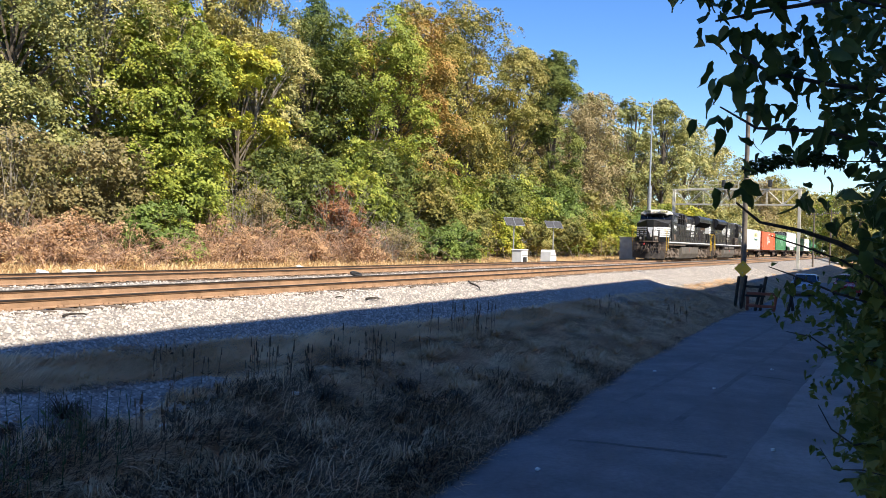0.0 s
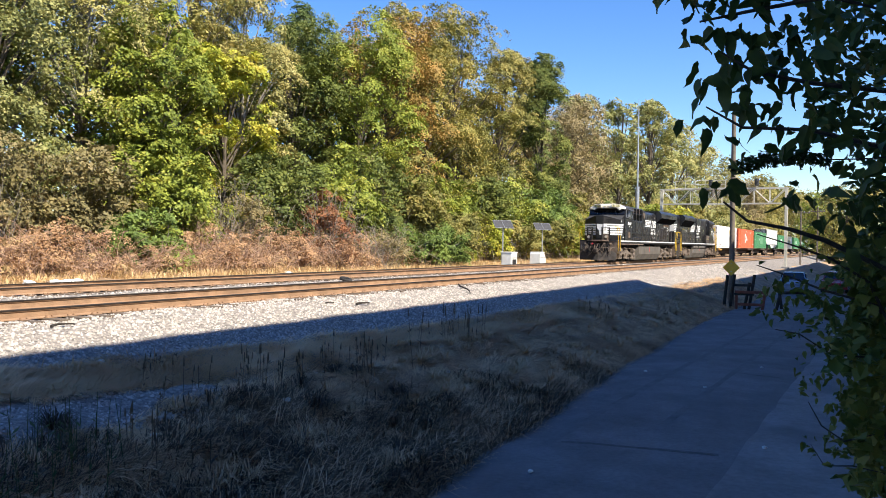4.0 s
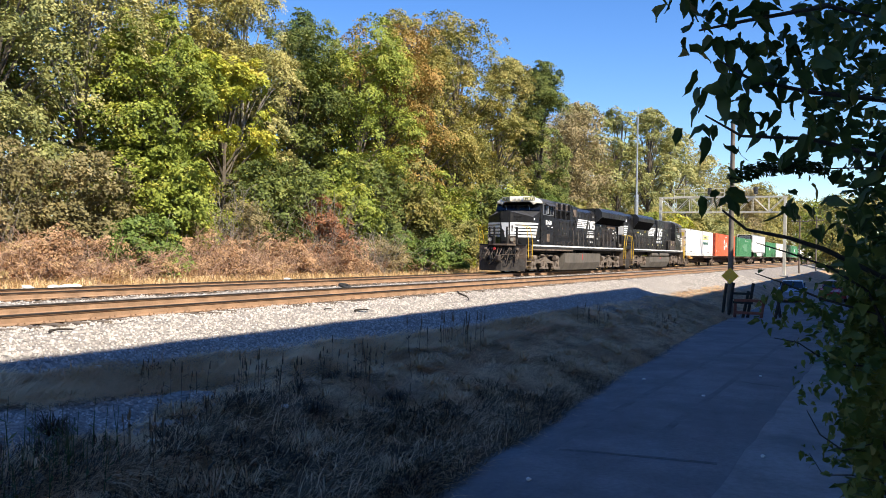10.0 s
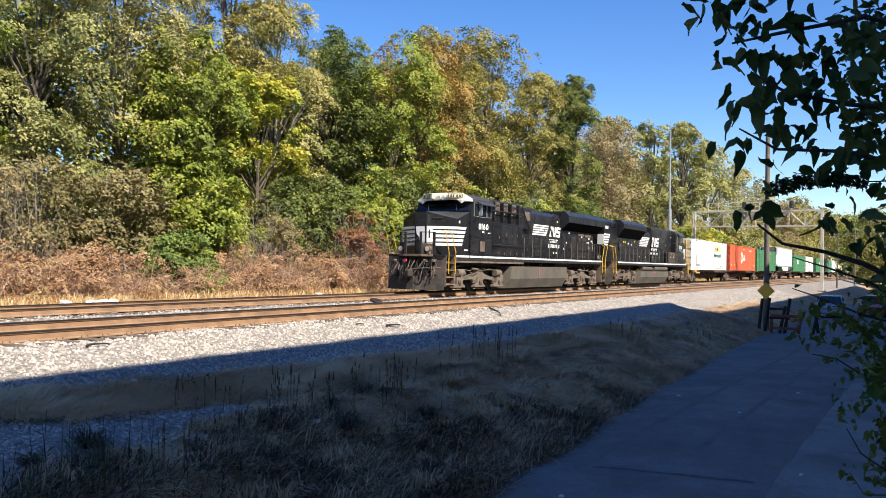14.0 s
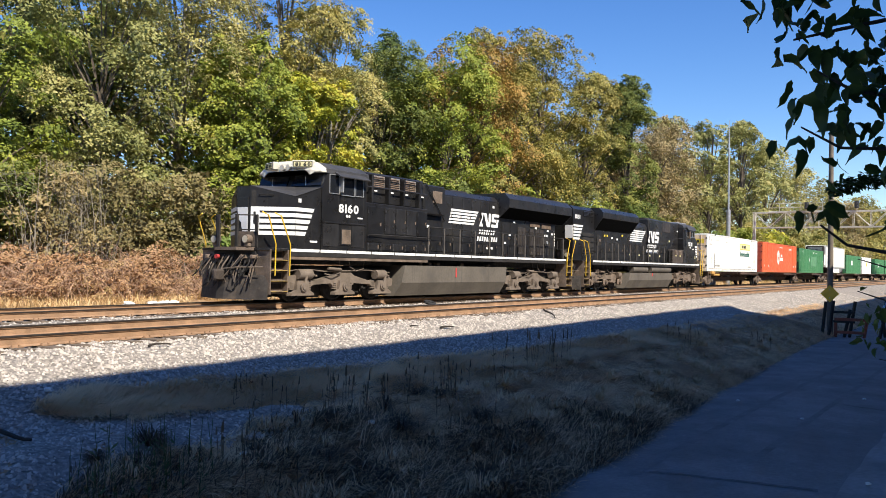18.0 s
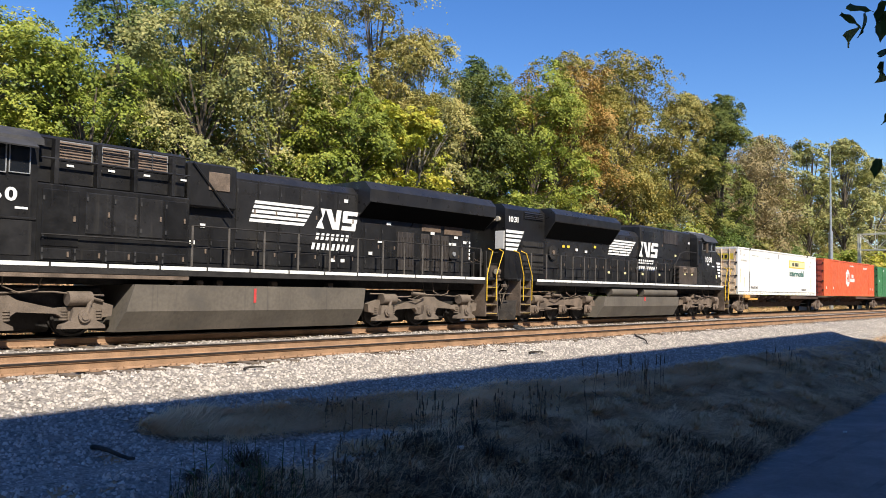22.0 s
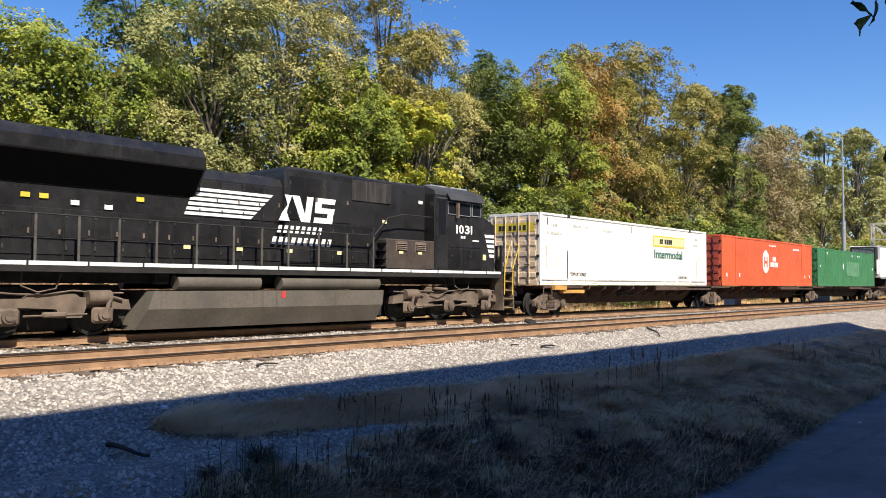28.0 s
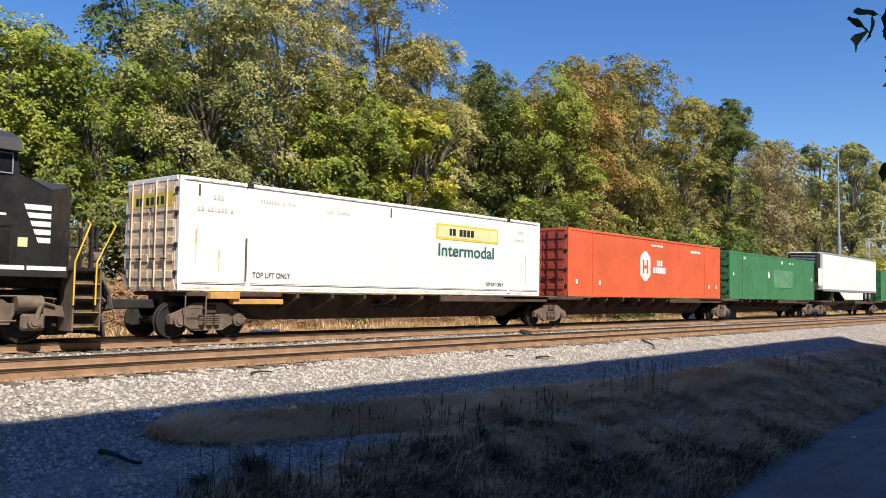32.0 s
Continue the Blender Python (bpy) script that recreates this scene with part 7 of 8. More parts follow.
def wood_pole(x, y, h, label, arms=False, r=0.15):
    z0 = ground_z(x, y) - 0.2
    t = thing("utility_pole", x, y, z0, label, "utility pole", "poles beside the line")
    part("shaft", Geo().tube([(0, 0, 0), (0.02, 0, h / 2), (0, 0, h)], r, 10, r * 0.72), M["old_wood"], t, smooth=True)
    if arms:
        part("crossarm", Geo().box(-0.06, 0.06, -1.1, 1.1, h - 0.8, h - 0.68), M["old_wood"], t)
        for s in (-1, -0.4, 0.4, 1):
            part("insulator", Geo().disc((0, s, h - 0.6), 0.05, 0.16, 8, "z"), M["steel"], t)
    return t


wood_pole(45.0, 6.75, 10.2, "weathered wooden pole beside the lane")
wood_pole(122.0, 9.4, 8.0, "thin distant wooden pole", True, 0.12)
wood_pole(150.0, 9.0, 9.5, "thin distant wooden pole", True, 0.13)


def diamond_sign():
    t = thing("warning_sign", 44.82, 6.74, 0.22, "blank yellow diamond warning sign on a wooden pole", "sign")
    g = Geo().prism([(-0.43, 0), (0, -0.43), (0.43, 0), (0, 0.43)], -0.012, 0.012, "x")
    part("plate", g, M["sign_yellow"], t)
    for z in (-0.2, 0.2):
        part("bolt", Geo().disc((-0.02, 0, z), 0.025, 0.02, 8, "x"), M["steel"], t)


diamond_sign()


def barricade():
    t = thing("barricade", 44.0, 5.6, ROAD_Z, "makeshift barrier of dark leaning timbers and a faded red frame", "barrier")
    for y0, y1, z0, z1, m in ((1.05, 0.85, 0.45, 1.75, "dark_wood"), (1.35, 1.2, 0.4, 1.7, "dark_wood"), (0.15, -0.10, 0.3, 1.75, "dark_wood"), (0.38, 0.12, 0.3, 1.35, "dark_wood"),
                              (-0.5, -0.62, 0.0, 0.95, "red_wood"), (0.75, 0.75, 0.0, 0.85, "red_wood"), (-1.15, -1.5, 0.4, 1.8, "dark_wood"), (-1.4, -1.2, 0.5, 1.4, "dark_wood")):
        part("timber", Geo().tube([(0, y0, z0 - 0.4 if m == "dark_wood" else z0), (0.1, y1, z1)], 0.075, 4), M[m], t)
    for z in (0.18, 0.8):
        part("rail", Geo().box(-0.05, 0.05, -0.6, 0.8, z, z + 0.14, 0.01), M["red_wood"], t, "faded red rail")
    for z in (0.7, 1.15):
        part("cross_board", Geo().box(-0.03, 0.03, -0.1, 0.85, z, z + 0.12, 0.01), M["dark_wood"], t)


barricade()


def solar_station(x, y, h, slant, label):
    z0 = ballast_z(x, y) - 0.05
    t = thing("solar_post", x, y, z0, label, "solar panel", "solar posts beside the track")
    part("post", Geo().tube([(0, 0, 0), (0, 0, h)], 0.05, 8), M["steel"], t, smooth=True)
    p = part("panel", Geo().add([(-0.72, -0.28, h - 0.22), (0.72, -0.28, h - 0.22), (0.72, 0.22, h + 0.3), (-0.72, 0.22, h + 0.3), (-0.72, -0.25, h - 0.26), (0.72, -0.25, h - 0.26), (0.72, 0.25, h + 0.26), (-0.72, 0.25, h + 0.26)],
                               [(0, 1, 2, 3), (4, 7, 6, 5), (0, 4, 5, 1), (3, 2, 6, 7), (0, 3, 7, 4), (1, 5, 6, 2)]), M["solar"], t, "tilted dark solar panel", at=Matrix.Rotation(radians(-38), 4, "Z"))
    for a, b in (((-0.74, -0.29, h - 0.235), (0.74, -0.29, h - 0.235)), ((-0.74, 0.23, h + 0.31), (0.74, 0.23, h + 0.31)), ((-0.73, -0.29, h - 0.235), (-0.73, 0.23, h + 0.31)), ((0.73, -0.29, h - 0.235), (0.73, 0.23, h + 0.31)), ((0, -0.29, h - 0.225), (0, 0.23, h + 0.315))):
        part("panel_frame", Geo().tube([a, b], 0.014, 4), M["steel"], p)


solar_station(53.6, 23.5, 3.0, 1, "small solar panel on a thin steel post")
solar_station(61.6, 23.6, 3.0, 1, "small solar panel on a thin steel post")


def battery_box(x, y, slant):
    z0 = ballast_z(x, y) - 0.02
    t = thing("equipment_box", x, y, z0, "white weathered equipment box beside the track", "equipment box", "white boxes beside the track")
    if slant:
        part("case", Geo().prism([(-0.62, 0), (0.62, 0), (0.62, 0.55), (0.3, 0.95), (-0.45, 1.0), (-0.58, 0.9)], -0.4, 0.4, "y"), M["box_white"], t)
    else:
        part("case", Geo().box(-0.52, 0.52, -0.4, 0.4, 0, 1.0, 0.06), M["box_white"], t)
    part("lid", Geo().box(-0.56 if not slant else -0.5, 0.56 if not slant else 0.3, -0.44, 0.44, 0.95, 1.03, 0.03), M["box_white"], t)
    part("opening", Geo().box(-0.36, 0.3, -0.42, -0.395, 0.12, 0.5, 0.01), M["grime"] if not slant else M["box_white"], t)
    part("band", Geo().box(-0.5, 0.5, -0.415, -0.395, 0.58, 0.64, 0.005), M["cabinet"], t)


battery_box(53.4, 22.9, False)
battery_box(58.9, 22.9, True)


def relay_cabinet():
    x, y = 80.6, 23.0
    z0 = ballast_z(x, y) - 0.02
    t = thing("relay_cabinet", x, y, z0, "silver grey relay cabinet beside the track", "cabinet")
    part("case", Geo().box(-0.5, 0.5, -0.7, 0.7, 0.15, 2.3, 0.03), M["cabinet"], t)
    part("plinth", Geo().box(-0.45, 0.45, -0.65, 0.65, 0, 0.16), M["concrete"], t)
    part("door", Geo().box(-0.45, 0.45, -0.73, -0.695, 0.25, 2.2, 0.01), M["cabinet"], t)
    part("handle", Geo().box(0.3, 0.34, -0.76, -0.73, 1.1, 1.35), M["grime"], t)
    part("eave", Geo().box(-0.58, 0.58, -0.78, 0.78, 2.3, 2.38, 0.02), M["cabinet"], t)


relay_cabinet()


def parked_car(x, y, turn, paint, label):
    t = thing("car", x, y, ROAD_Z + 0.03, label, "car", "parked cars")
    t.matrix_basis = pose(x, y, ROAD_Z + 0.03, 0, 0, turn)
    body = [(-2.2, 0.35), (-2.25, 0.7), (-1.3, 0.92), (1.6, 0.95), (2.15, 0.9), (2.2, 0.45), (2.1, 0.3), (-2.1, 0.25)]
    part("body", Geo().loft([[(a, -0.86 * k, b) for a, b in body] for k in (1, 0.99)] and [[(a, -0.88, b) for a, b in body], [(a, 0.88, b) for a, b in body]]), M[paint], t)
    cab = [(-1.3, 0.92), (-0.55, 1.42), (0.9, 1.45), (1.75, 0.95)]
    part("cabin", Geo().loft([[(a, -0.80 + (b - 0.92) * 0.3, b) for a, b in cab], [(a, 0.80 - (b - 0.92) * 0.3, b) for a, b in cab]]), M[paint], t)
    part("windshield", Geo().add([(-1.27, -0.72, 0.96), (-1.27, 0.72, 0.96), (-0.62, 0.6, 1.39), (-0.62, -0.6, 1.39), (-1.29, -0.72, 0.98), (-1.29, 0.72, 0.98), (-0.64, 0.6, 1.41), (-0.64, -0.6, 1.41)],
                                [(0, 1, 2, 3), (4, 7, 6, 5), (0, 4, 5, 1), (3, 2, 6, 7), (0, 3, 7, 4), (1, 5, 6, 2)]), M["glass"], t)
    for s in (-1, 1):
        part("side_window", Geo().prism([(-0.95, 0.98), (-0.5, 1.34), (0.85, 1.36), (1.4, 0.98)], s * 0.70, s * 0.80, "y"), M["glass"], t)
        part("headlight", Geo().box(-2.27, -2.1, s * 0.78 - 0.12, s * 0.78 + 0.12, 0.62, 0.76, 0.02), M["lamp_glass"], t)
        for a in (-1.4, 1.4):
            w = part("wheel", Geo().disc((a, s * 0.80, 0.31), 0.31, 0.2, 20), M["rubber"], t, smooth=True)
            part("rim", Geo().disc((a, s * 0.905, 0.31), 0.19, 0.012, 14), M["steel"], w, smooth=True)
    part("bumper", Geo().box(-2.3, -2.15, -0.8, 0.8, 0.3, 0.52, 0.03), M[paint], t)
    return t


parked_car(62.5, 5.2, 3, "car_paint", "pale blue saloon car parked past the barrier")
parked_car(66.0, 2.6, -4, "red_paint", "red car parked past the barrier")

# ---- small things on the ground ----
def fallen_stick(x0, y0, x1, y1, r, label):
    t = thing("fallen_branch", x0, y0, 0, label, "branch", "branches lying on the ballast")
    n = 6
    pts = [(q * (x1 - x0), q * (y1 - y0) + 0.05 * math.sin(q * 7), top_z(x0 + q * (x1 - x0), y0 + q * (y1 - y0)) + r + 0.015 + 0.03 * math.sin(q * 3)) for q in np.linspace(0, 1, n)]
    part("stem", Geo().tube(pts, r, 6, r * 0.5), M["dark_wood"], t, smooth=True)
    return t


fallen_stick(25.3, 12.7, 24.4, 11.8, 0.035, "crooked dark branch lying on the ballast")
fallen_stick(17.9, 11.95, 18.4, 11.85, 0.035, "short dark stick lying on the ballast")
fallen_stick(5.22, 10.0, 5.42, 9.3, 0.035, "dark bent strip lying on the shaded ballast")
fallen_stick(9.3, 12.4, 9.75, 12.35, 0.025, "short dark stick lying on the ballast")
fallen_stick(16.9, 12.2, 17.2, 12.15, 0.02, "short dark stick lying on the ballast")


def coil():
    t = thing("rubber_ring", 25.4, 17.45, ballast_z(25.4, 17.45) + 0.10, "dark worn rubber ring lying between the tracks", "tyre")
    pts = [(0.2 * math.cos(q), 0.17 * math.sin(q), 0.05 * math.sin(q) + 0.03) for q in np.linspace(0, 2 * math.pi, 17)]
    part("ring", Geo().tube(pts, 0.055, 8), M["rubber"], t, smooth=True)


coil()


def scrap(x, y, z, s, seed, label):
    g = random.Random(seed)
    t = thing("litter", x, y, z, label, "litter", "litter beside the tracks")
    bm = bmesh.new()
    bmesh.ops.create_icosphere(bm, subdivisions=2, radius=s)
    for v in bm.verts:
        v.co *= 1 + g.uniform(-0.35, 0.25)
        v.co.z *= 0.55
    me = bpy.data.meshes.new("scrap")
    bm.to_mesh(me)
    bm.free()
    part("sheet", me, M["litter"], t)


scrap(17.3, 24.2, -0.25, 0.22, 1, "crumpled white plastic bag beside the track")
for k in range(5):
    scrap(18.4 + 0.22 * k, 24.4 + 0.1 * (k % 2), -0.27, 0.2, 2 + k, "pale rubble heap beside the track")
scrap(31.1, 24.6, -0.27, 0.2, 9, "crumpled white plastic bag beside the track")
for k, (x, y) in enumerate(((7.3, 7.8), (9.6, 7.6), (8.9, 10.7), (11.6, 10.5), (14.3, 7.4), (6.6, 11.0))):
    scrap(x, y, top_z(x, y) + 0.05, 0.06, 20 + k, "small scrap of white paper on the bank")
for k, (x, y) in enumerate(((10.4, 4.1), (18.6, 3.3), (13.5, 1.5), (22.5, 2.6), (20.2, 5.0))):
    scrap(x, y, ROAD_Z + 0.05, 0.04, 30 + k, "small scrap of white paper on the lane")


# cracks sealed with tar on the lane, and dark tyre tracks
M["tar"] = material("dark tar seam", (0.07, 0.07, 0.074), 0.75, vary=0.3, size=5, bump=0.1)
M["skid"] = material("darker worn asphalt", (0.115, 0.116, 0.12), 0.8, vary=0.2, size=2, bump=0.2, bump_size=120)


def road_z(x, y):
    s = (y - road_right(x) + 0.4) / (road_left(x) - road_right(x) + 0.4)
    return ROAD_Z + 0.03 * math.sin(max(0.0, min(1.0, s)) * math.pi)


def seam(pts, w, mat, name, label):
    v, f = [], []
    for i, (x, y) in enumerate(pts):
        a, b = Vector(pts[max(0, i - 1)]), Vector(pts[min(len(pts) - 1, i + 1)])
        d = (b - a).normalized()
        n = Vector((-d.y, d.x)) * w * (1 + 0.35 * smooth_noise(x, y, 2.0, 30)) / 2
        for s in (-1, 1):
            p = (x + s * n.x, y + s * n.y)
            v.append((*p, road_z(*p) + 0.005))
    f = [(2 * i, 2 * i + 1, 2 * i + 3, 2 * i + 2) for i in range(len(pts) - 1)]
    return tagged(new(name, raw_mesh(name, v, f, mat)), label, "road mark", kind="structure")


def line(a, b, n=14, wob=0.05):
    return [(a[0] + (b[0] - a[0]) * q + wob * smooth_noise(q * 5, a[0], 1.0, 31), a[1] + (b[1] - a[1]) * q) for q in np.linspace(0, 1, n)]


seam(line((12.3, 4.35), (12.75, 2.05)), 0.13, M["tar"], "road_seam", "black tar seam across the lane")
seam(line((21.3, 2.9), (21.1, 2.0)), 0.14, M["tar"], "road_seam", "black tar seam across the lane")
seam([(x, 4.25 + 0.25 * math.sin(x * 0.12)) for x in np.arange(12, 40, 1.0)], 0.16, M["skid"], "tyre_track", "dark tyre track along the lane")
seam([(x, 3.1 + 0.2 * math.sin(x * 0.1 + 1)) for x in np.arange(14, 36, 1.0)], 0.14, M["skid"], "tyre_track", "dark tyre track along the lane")

# ---- the unseen buildings behind the camera, which shade the lane and bounce some light ----
def block(x0, x1, y0, y1, z1, label):
    t = thing("building", x0, y0, 0, label, "building")
    part("wall", Geo().box(0, x1 - x0, 0, y1 - y0, -2.2, z1 - 0.4), M["bounce_wall"], t)
    part("roof", Geo().box(-0.1, x1 - x0 + 0.1, -0.1, y1 - y0 + 0.1, z1 - 0.4, z1, 0.03), M["concrete"], t)


block(-70, 38.9, -22, -3.0, 15.65, "unseen building whose shade covers the lane, wall tan for bounced light")
block(39.0, 150, -24, -3.4, 12.85, "lower unseen building further along the lane, wall tan for bounced light")


# ---- the tree that hangs over the lane, close to the camera ----
LEAF["near"] = leaf_material("shaded broad leaves", [(0.03, 0.052, 0.014), (0.055, 0.09, 0.02), (0.10, 0.145, 0.03)], 0.5, 0.25)
# lower leaves: light coming through the blades put into a paler tone
LEAF["near_lit"] = leaf_material("lower leaves with lit tone", [(0.06, 0.088, 0.018), (0.11, 0.14, 0.026), (0.21, 0.205, 0.045)], 0.5, 0.3)
M["twig"] = material("dark twig bark", (0.045, 0.037, 0.03), 0.9, vary=0.3, size=10, bump=0.3)


def broad_leaf(fold, curl, name):
    """A heart-shaped leaf: midrib from the stalk (origin) to the tip on +x."""
    rows = [(0.0, 0.02), (0.02, 0.15), (0.14, 0.28), (0.32, 0.33), (0.52, 0.29), (0.72, 0.19), (0.88, 0.08), (1.0, 0.0)]
    v, f = [], []
    for i, (x, w) in enumerate(rows):
        z = -curl * x * x
        wav, nick = 0.05 * math.sin(i * 2.1 + fold * 9), 1 - 0.22 * (i % 2) * abs(math.sin(i * 1.3 + curl * 7))
        v += [(x - (0.06 if i == 1 else 0), w * nick, z + fold * w + wav), (x, 0, z), (x - (0.06 if i == 1 else 0), -w * (1.9 - nick) * 0.9, z + fold * w - wav)]
    for i in range(len(rows) - 1):
        a = 3 * i
        f += [(a, a + 1, a + 4, a + 3), (a + 1, a + 2, a + 5, a + 4)]
    return Geo().add(v, f), name


def leaf_meshes(mat, key):
    out = []
    for k, (fo, cu) in enumerate(((0.35, 0.3), (-0.3, 0.5), (0.9, 0.2), (0.6, -0.3), (0.2, 0.9))):
        me = broad_leaf(fo, cu, key)[0].mesh("leaf", True)
        me.materials.append(mat)
        out.append(me)
    return out


def hanging_tree():
    g = random.Random(77)
    t = thing("overhanging_tree", 0, 0, 0, "dark shaded tree with broad leaves hanging over the lane", "tree")
    foot = Vector((3.05, -0.55, ROAD_Z))
    trunk = [foot, Vector((3.0, -0.5, 0.0)), Vector((3.1, -0.42, 1.6)), Vector((3.0, -0.3, 3.2))]
    part("trunk", Geo().tube(trunk, 0.10, 9, 0.05), M["twig"], t, smooth=True)
    BIG, SMALL = leaf_meshes(LEAF["near"], "big"), leaf_meshes(LEAF["near_lit"], "small")

    def limb(pts, r, start):
        q = [start] + [at_angle(a, e, d) for a, e, d in pts]
        part("branch", Geo().tube(q, r, 6, r * 0.25), M["twig"], t, smooth=True)

    limb([(91, 14.0, 2.9), (87, 15.5, 2.7), (82, 15.0, 2.6), (79.2, 14.6, 2.6)], 0.012, trunk[3])
    limb([(91, 9.5, 2.9), (86, 10.4, 2.7), (82.6, 11.3, 2.6), (80.6, 12.6, 2.6)], 0.011, trunk[2])
    limb([(91, 6.0, 2.9), (86, 7.5, 2.7), (82, 7.8, 2.6), (79.7, 9.2, 2.6)], 0.010, trunk[2])
    limb([(90.5, -1.2, 3.0), (87.0, 0.55, 2.9), (84.9, 1.25, 2.8), (82.4, 1.75, 2.75), (80.9, 3.0, 2.7)], 0.012, trunk[1])
    limb([(89.5, -2.0, 3.1), (87.4, -0.6, 3.0), (85.2, 0.2, 2.9), (83.0, 0.9, 2.9)], 0.007, trunk[1])
    limb([(90, -3.4, 3.2), (87, -2.6, 3.1), (84.5, -1.6, 3.1), (83.0, -1.1, 3.1)], 0.007, trunk[1])
    limb([(90, -6.6, 3.3), (87.5, -6.6, 3.2), (85.6, -5.4, 3.2), (84.2, -5.2, 3.2)], 0.006, trunk[1])
    limb([(90.5, -11.0, 3.2), (88.3, -11.8, 3.1), (87.0, -11.0, 3.1), (86.2, -9.6, 3.1)], 0.006, trunk[0].lerp(trunk[1], 0.6))
    limb([(90.5, -13.4, 3.1), (88.8, -13.2, 3.1), (87.2, -13.4, 3.1), (86.4, -12.2, 3.1)], 0.004, trunk[0].lerp(trunk[1], 0.5))
    # one spot for each bunch of leaves: bearing, height, distance, leaves, leaf length, spread
    spots = [(76.3, 15.5, 2.6, 1, 0.11, 0.01), (76.5, 17.4, 2.6, 2, 0.10, 0.02), (77.5, 16.8, 2.6, 3, 0.11, 0.03), (78.3, 15.9, 2.6, 3, 0.11, 0.035), (78.2, 17.6, 2.6, 4, 0.11, 0.05), (79.6, 17.4, 2.6, 5, 0.11, 0.07), (82.0, 17.6, 2.6, 8, 0.11, 0.1), (86.0, 18.0, 2.7, 12, 0.11, 0.14), (78.2, 13.5, 2.6, 2, 0.15, 0.02), (79.4, 15.4, 2.6, 4, 0.10, 0.06), (80.6, 14.6, 2.6, 5, 0.10, 0.06), (81.6, 15.6, 2.6, 5, 0.10, 0.06), (83.0, 15.0, 2.6, 6, 0.10, 0.07), (84.4, 14.4, 2.7, 7, 0.10, 0.09),
             (85.6, 15.6, 2.7, 8, 0.10, 0.1), (87.2, 14.6, 2.7, 11, 0.10, 0.12), (89.0, 14.8, 2.8, 13, 0.10, 0.13), (80.9, 13.0, 2.6, 4, 0.10, 0.05), (81.6, 11.8, 2.6, 6, 0.11, 0.06), (82.8, 12.2, 2.6, 6, 0.11, 0.07),
             (81.4, 10.2, 2.6, 4, 0.10, 0.05), (83.2, 10.6, 2.6, 6, 0.10, 0.07), (84.6, 11.6, 2.7, 7, 0.10, 0.09), (86.2, 12.4, 2.7, 8, 0.10, 0.11), (87.8, 11.9, 2.8, 11, 0.10, 0.13), (89.2, 11.0, 2.8, 13, 0.10, 0.14),
             (82.4, 9.0, 2.6, 4, 0.09, 0.05), (83.8, 9.0, 2.7, 6, 0.10, 0.07), (85.2, 9.6, 2.7, 7, 0.10, 0.09), (86.6, 8.8, 2.7, 8, 0.10, 0.1), (88.2, 8.8, 2.8, 10, 0.10, 0.12), (79.5, 8.6, 2.6, 3, 0.08, 0.03),
             (80.4, 7.6, 2.6, 2, 0.09, 0.03), (81.4, 6.6, 2.6, 4, 0.075, 0.035), (84.6, 7.4, 2.7, 4, 0.09, 0.05), (86.0, 7.0, 2.8, 4, 0.09, 0.06), (88.6, 6.8, 2.8, 10, 0.10, 0.11), (89.6, 5.2, 2.9, 9, 0.10, 0.1),
             (80.0, 3.8, 2.7, 3, 0.085, 0.02), (81.3, 3.8, 2.7, 4, 0.10, 0.025), (85.2, 3.6, 2.8, 4, 0.09, 0.04), (86.4, 3.0, 2.8, 5, 0.09, 0.05), (88.4, 3.0, 2.9, 7, 0.09, 0.08), (89.6, 1.8, 2.9, 12, 0.10, 0.11)]
    low = [(88.9, 0.2, 3.0, 12, 0.08, 0.1), (89.8, -1.6, 3.1, 16, 0.08, 0.12), (87.4, -2.1, 3.1, 8, 0.065, 0.07), (85.6, -2.6, 3.1, 7, 0.06, 0.05), (84.3, -3.2, 3.1, 8, 0.065, 0.05), (83.9, -4.1, 3.1, 4, 0.06, 0.03), (86.6, -3.8, 3.1, 14, 0.065, 0.1), (88.4, -4.2, 3.2, 18, 0.07, 0.12),
           (86.2, -5.4, 3.2, 9, 0.06, 0.07), (88.0, -6.2, 3.2, 14, 0.065, 0.1), (89.6, -6.6, 3.2, 18, 0.07, 0.13), (85.9, -8.8, 3.1, 4, 0.06, 0.03), (87.4, -9.0, 3.1, 6, 0.06, 0.05), (89.0, -9.2, 3.2, 14, 0.065, 0.1), (90.2, -10.4, 3.2, 14, 0.07, 0.1),
           (86.2, -12.3, 3.1, 4, 0.06, 0.03), (87.2, -11.4, 3.1, 3, 0.055, 0.03), (88.5, -11.8, 3.1, 5, 0.06, 0.05), (90.0, -12.8, 3.1, 12, 0.065, 0.09)]
    for many, meshes in ((spots, BIG), (low, SMALL)):
        for az, el, d, n, size, spread in many:
            c = at_angle(az, el, d)
            fine = meshes is SMALL
            for k in range(int(n * (2.0 if fine else 0.75 if az > 85.5 and el > 10 else 1.1) + 0.5)):
                p = c + Vector((g.gauss(0, spread * 0.8), g.gauss(0, spread * 0.8), g.gauss(0, spread * 0.65)))
                m = Matrix.Translation(p) @ Euler((g.gauss(0, 1.0), g.uniform(-0.2, 1.5), g.uniform(0, 6.28))).to_matrix().to_4x4() @ Matrix.Scale(size * g.uniform(0.5, 0.85) * (0.66 if fine else 0.92), 4)
                part("leaf", meshes[g.randrange(5)], None, t, at=m)
    # small leaves deeper in the tree, too many to count
    n = 1500
    r = np.random.default_rng(78)
    az, el, dd = 85.2 + 8.5 * r.random(n) ** 0.75, r.uniform(-7.5, 16, n), r.uniform(3.0, 4.6, n)
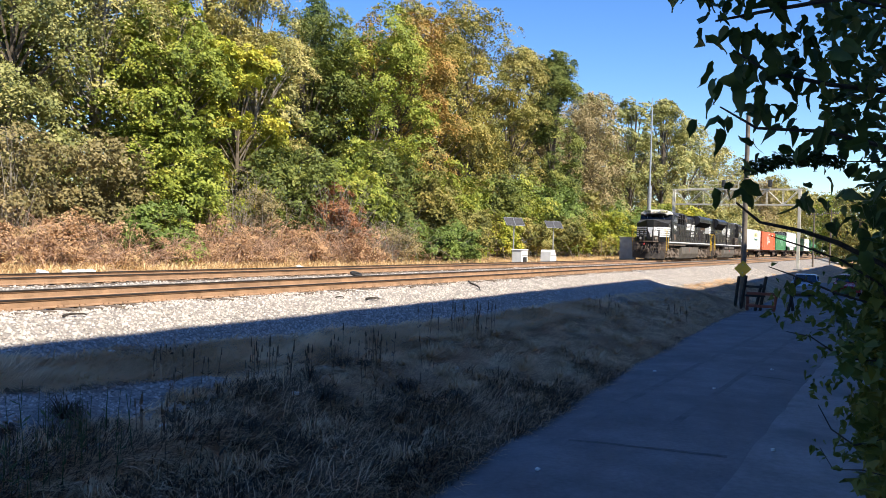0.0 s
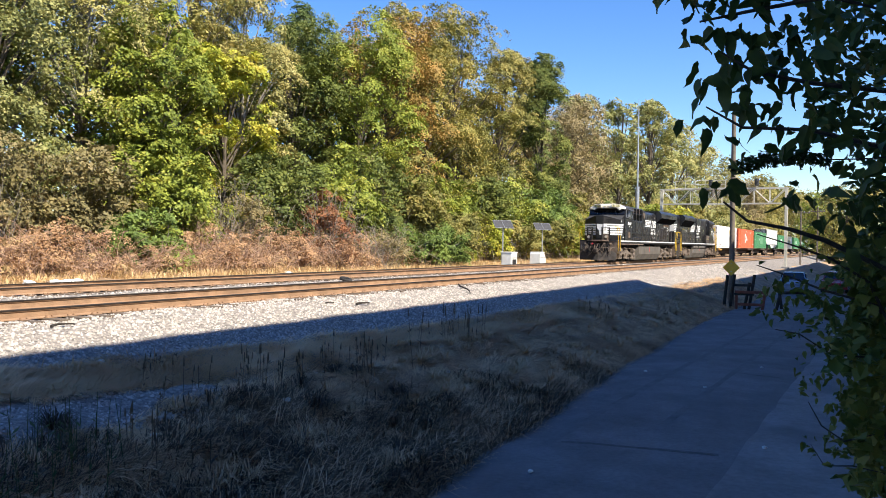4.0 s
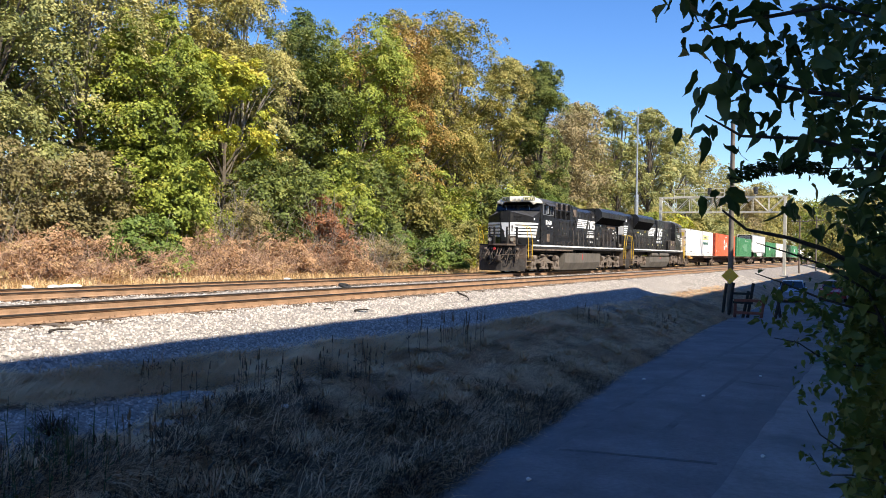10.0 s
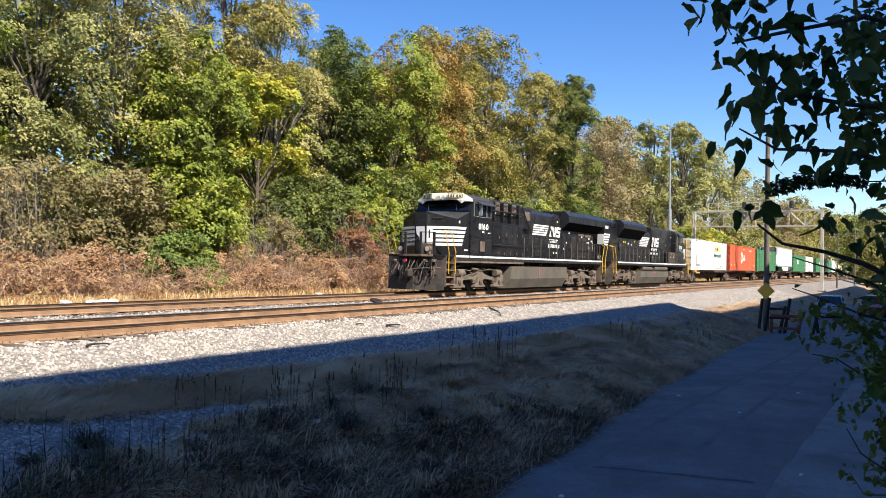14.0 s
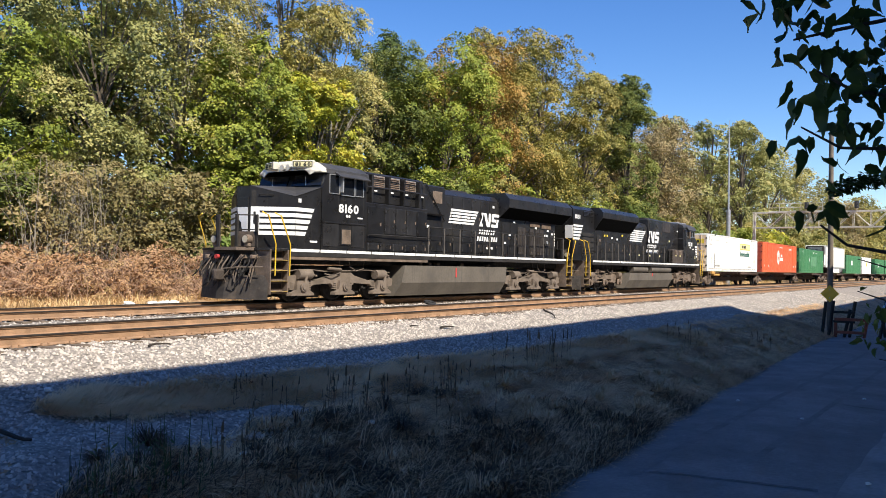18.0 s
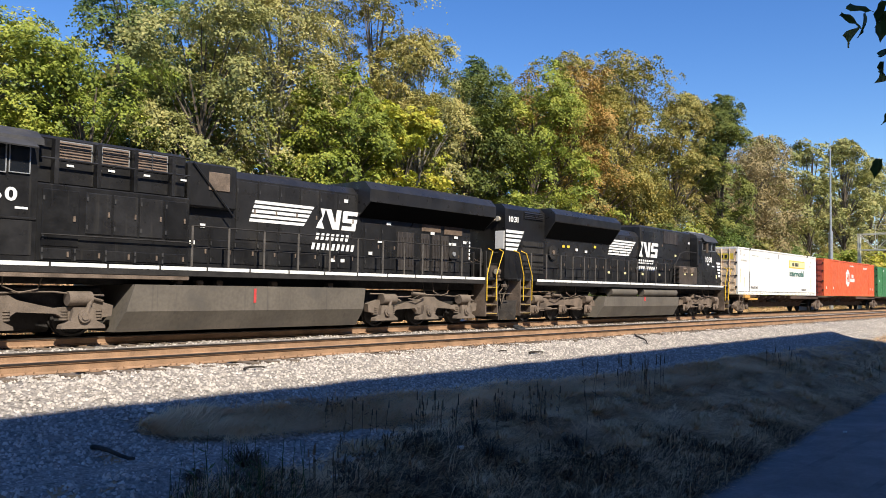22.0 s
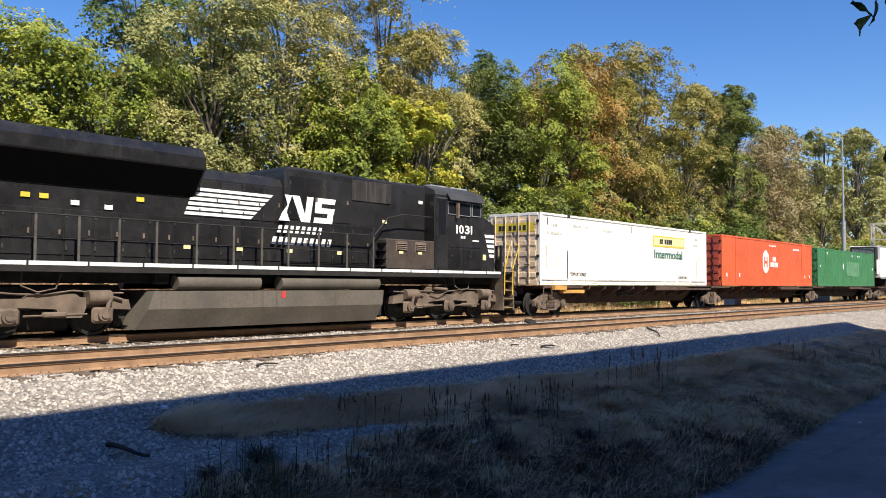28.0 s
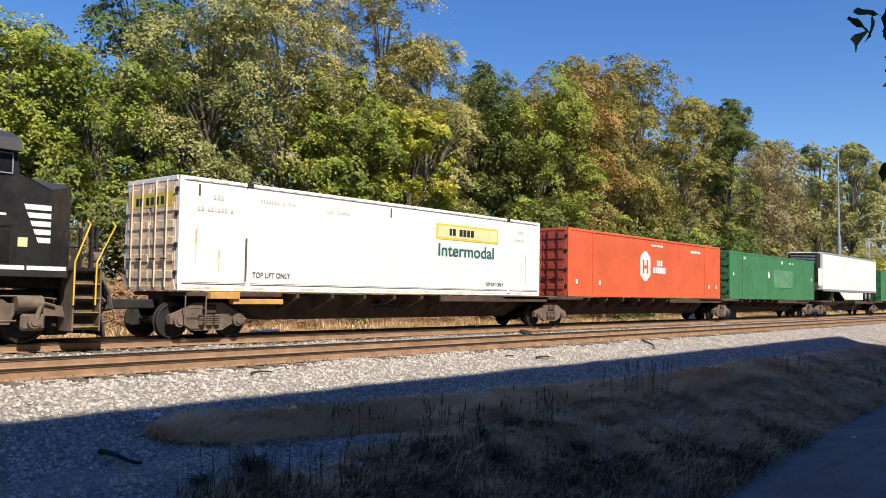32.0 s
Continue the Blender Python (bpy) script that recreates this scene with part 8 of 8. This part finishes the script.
    keep = az > np.interp(el, [-8, -4, 0, 3, 6, 10, 16], [88.2, 86.4, 88.8, 88.6, 87.4, 85.2, 84.8])
    c = np.array([at_angle(a, e, d) for a, e, d in zip(az[keep], el[keep], dd[keep])])
    v = leaf_cloud(r, c, np.full(len(c), 0.06), len(c) * 2, 0.05, 0.5, 0.42, 0.0)
    tagged(part("small_leaves", leaves_mesh("small_leaves", v, LEAF["near"]), None, t), kind="stuff")
    az, el, dd = r.uniform(88.2, 92.5, 1100), r.uniform(-14.5, 0.5, 1100), r.uniform(3.0, 4.2, 1100)
    c = np.array([at_angle(a, e, d) for a, e, d in zip(az, el, dd) if a > 88.4 + 0.9 * math.sin(e * 1.3)])
    v = leaf_cloud(r, c, np.full(len(c), 0.06), len(c) * 2, 0.055, 0.5, 0.42, 0.0)
    tagged(part("low_leaves", leaves_mesh("low_leaves", v, LEAF["near_lit"]), None, t), kind="stuff")
    # feathery spray of small leaflets
    cs = [at_angle(81.5 + 5.4 * q, 5.0 + 0.75 * math.sin(q * 2.6) + r.normal() * 0.14, 2.9) for q in r.random(280)]
    v = leaf_cloud(r, np.array(cs), np.full(len(cs), 0.022), len(cs) * 2, 0.026, 0.3, 0.22, 0.0)
    tagged(part("feathery_spray", leaves_mesh("feathery_spray", v, LEAF["near"]), None, t), kind="stuff")
    limb([(89.5, 5.6, 2.9), (86.0, 5.6, 2.9), (83.5, 5.6, 2.9), (81.0, 5.0, 2.9)], 0.003, trunk[2])


hanging_tree()


# ---- what moves ----
# where the front end of the first container stands, second by second
FRONT = [(0, 121.9), (3, 113.0), (6, 103.5), (9, 94.4), (11, 88.0), (13, 81.4), (14.5, 76.4), (16.5, 69.4), (18, 64.2), (20, 57.05), (22, 49.9),
         (24, 42.6), (25.5, 36.9), (27.5, 29.25), (29, 23.4), (30, 19.5), (31, 15.5), (32, 11.41)]


ROLL_STEP = 0.16


def front_at(t):
    """The same glide as the keys give, good enough for the wheels' turning."""
    ts, xs = zip(*FRONT)
    return float(np.interp(t, ts, xs))


def motions():
    for ob, off in TRAIN:
        walk(ob, [(t, pose(x + off, TRAIN_Y, 0)) for t, x in FRONT])
    times = [ROLL_STEP * i for i in range(int(32 / ROLL_STEP))] + [32.0]
    for ob, x, r in WHEELS:
        turned = [(t, -math.degrees((FRONT[0][1] - front_at(t)) / r)) for t in times]
        walk(ob, [(t, pose(x, 0, r, 0, 0, 0) @ Matrix.Rotation(radians(a), 4, "Y")) for t, a in turned])


motions()
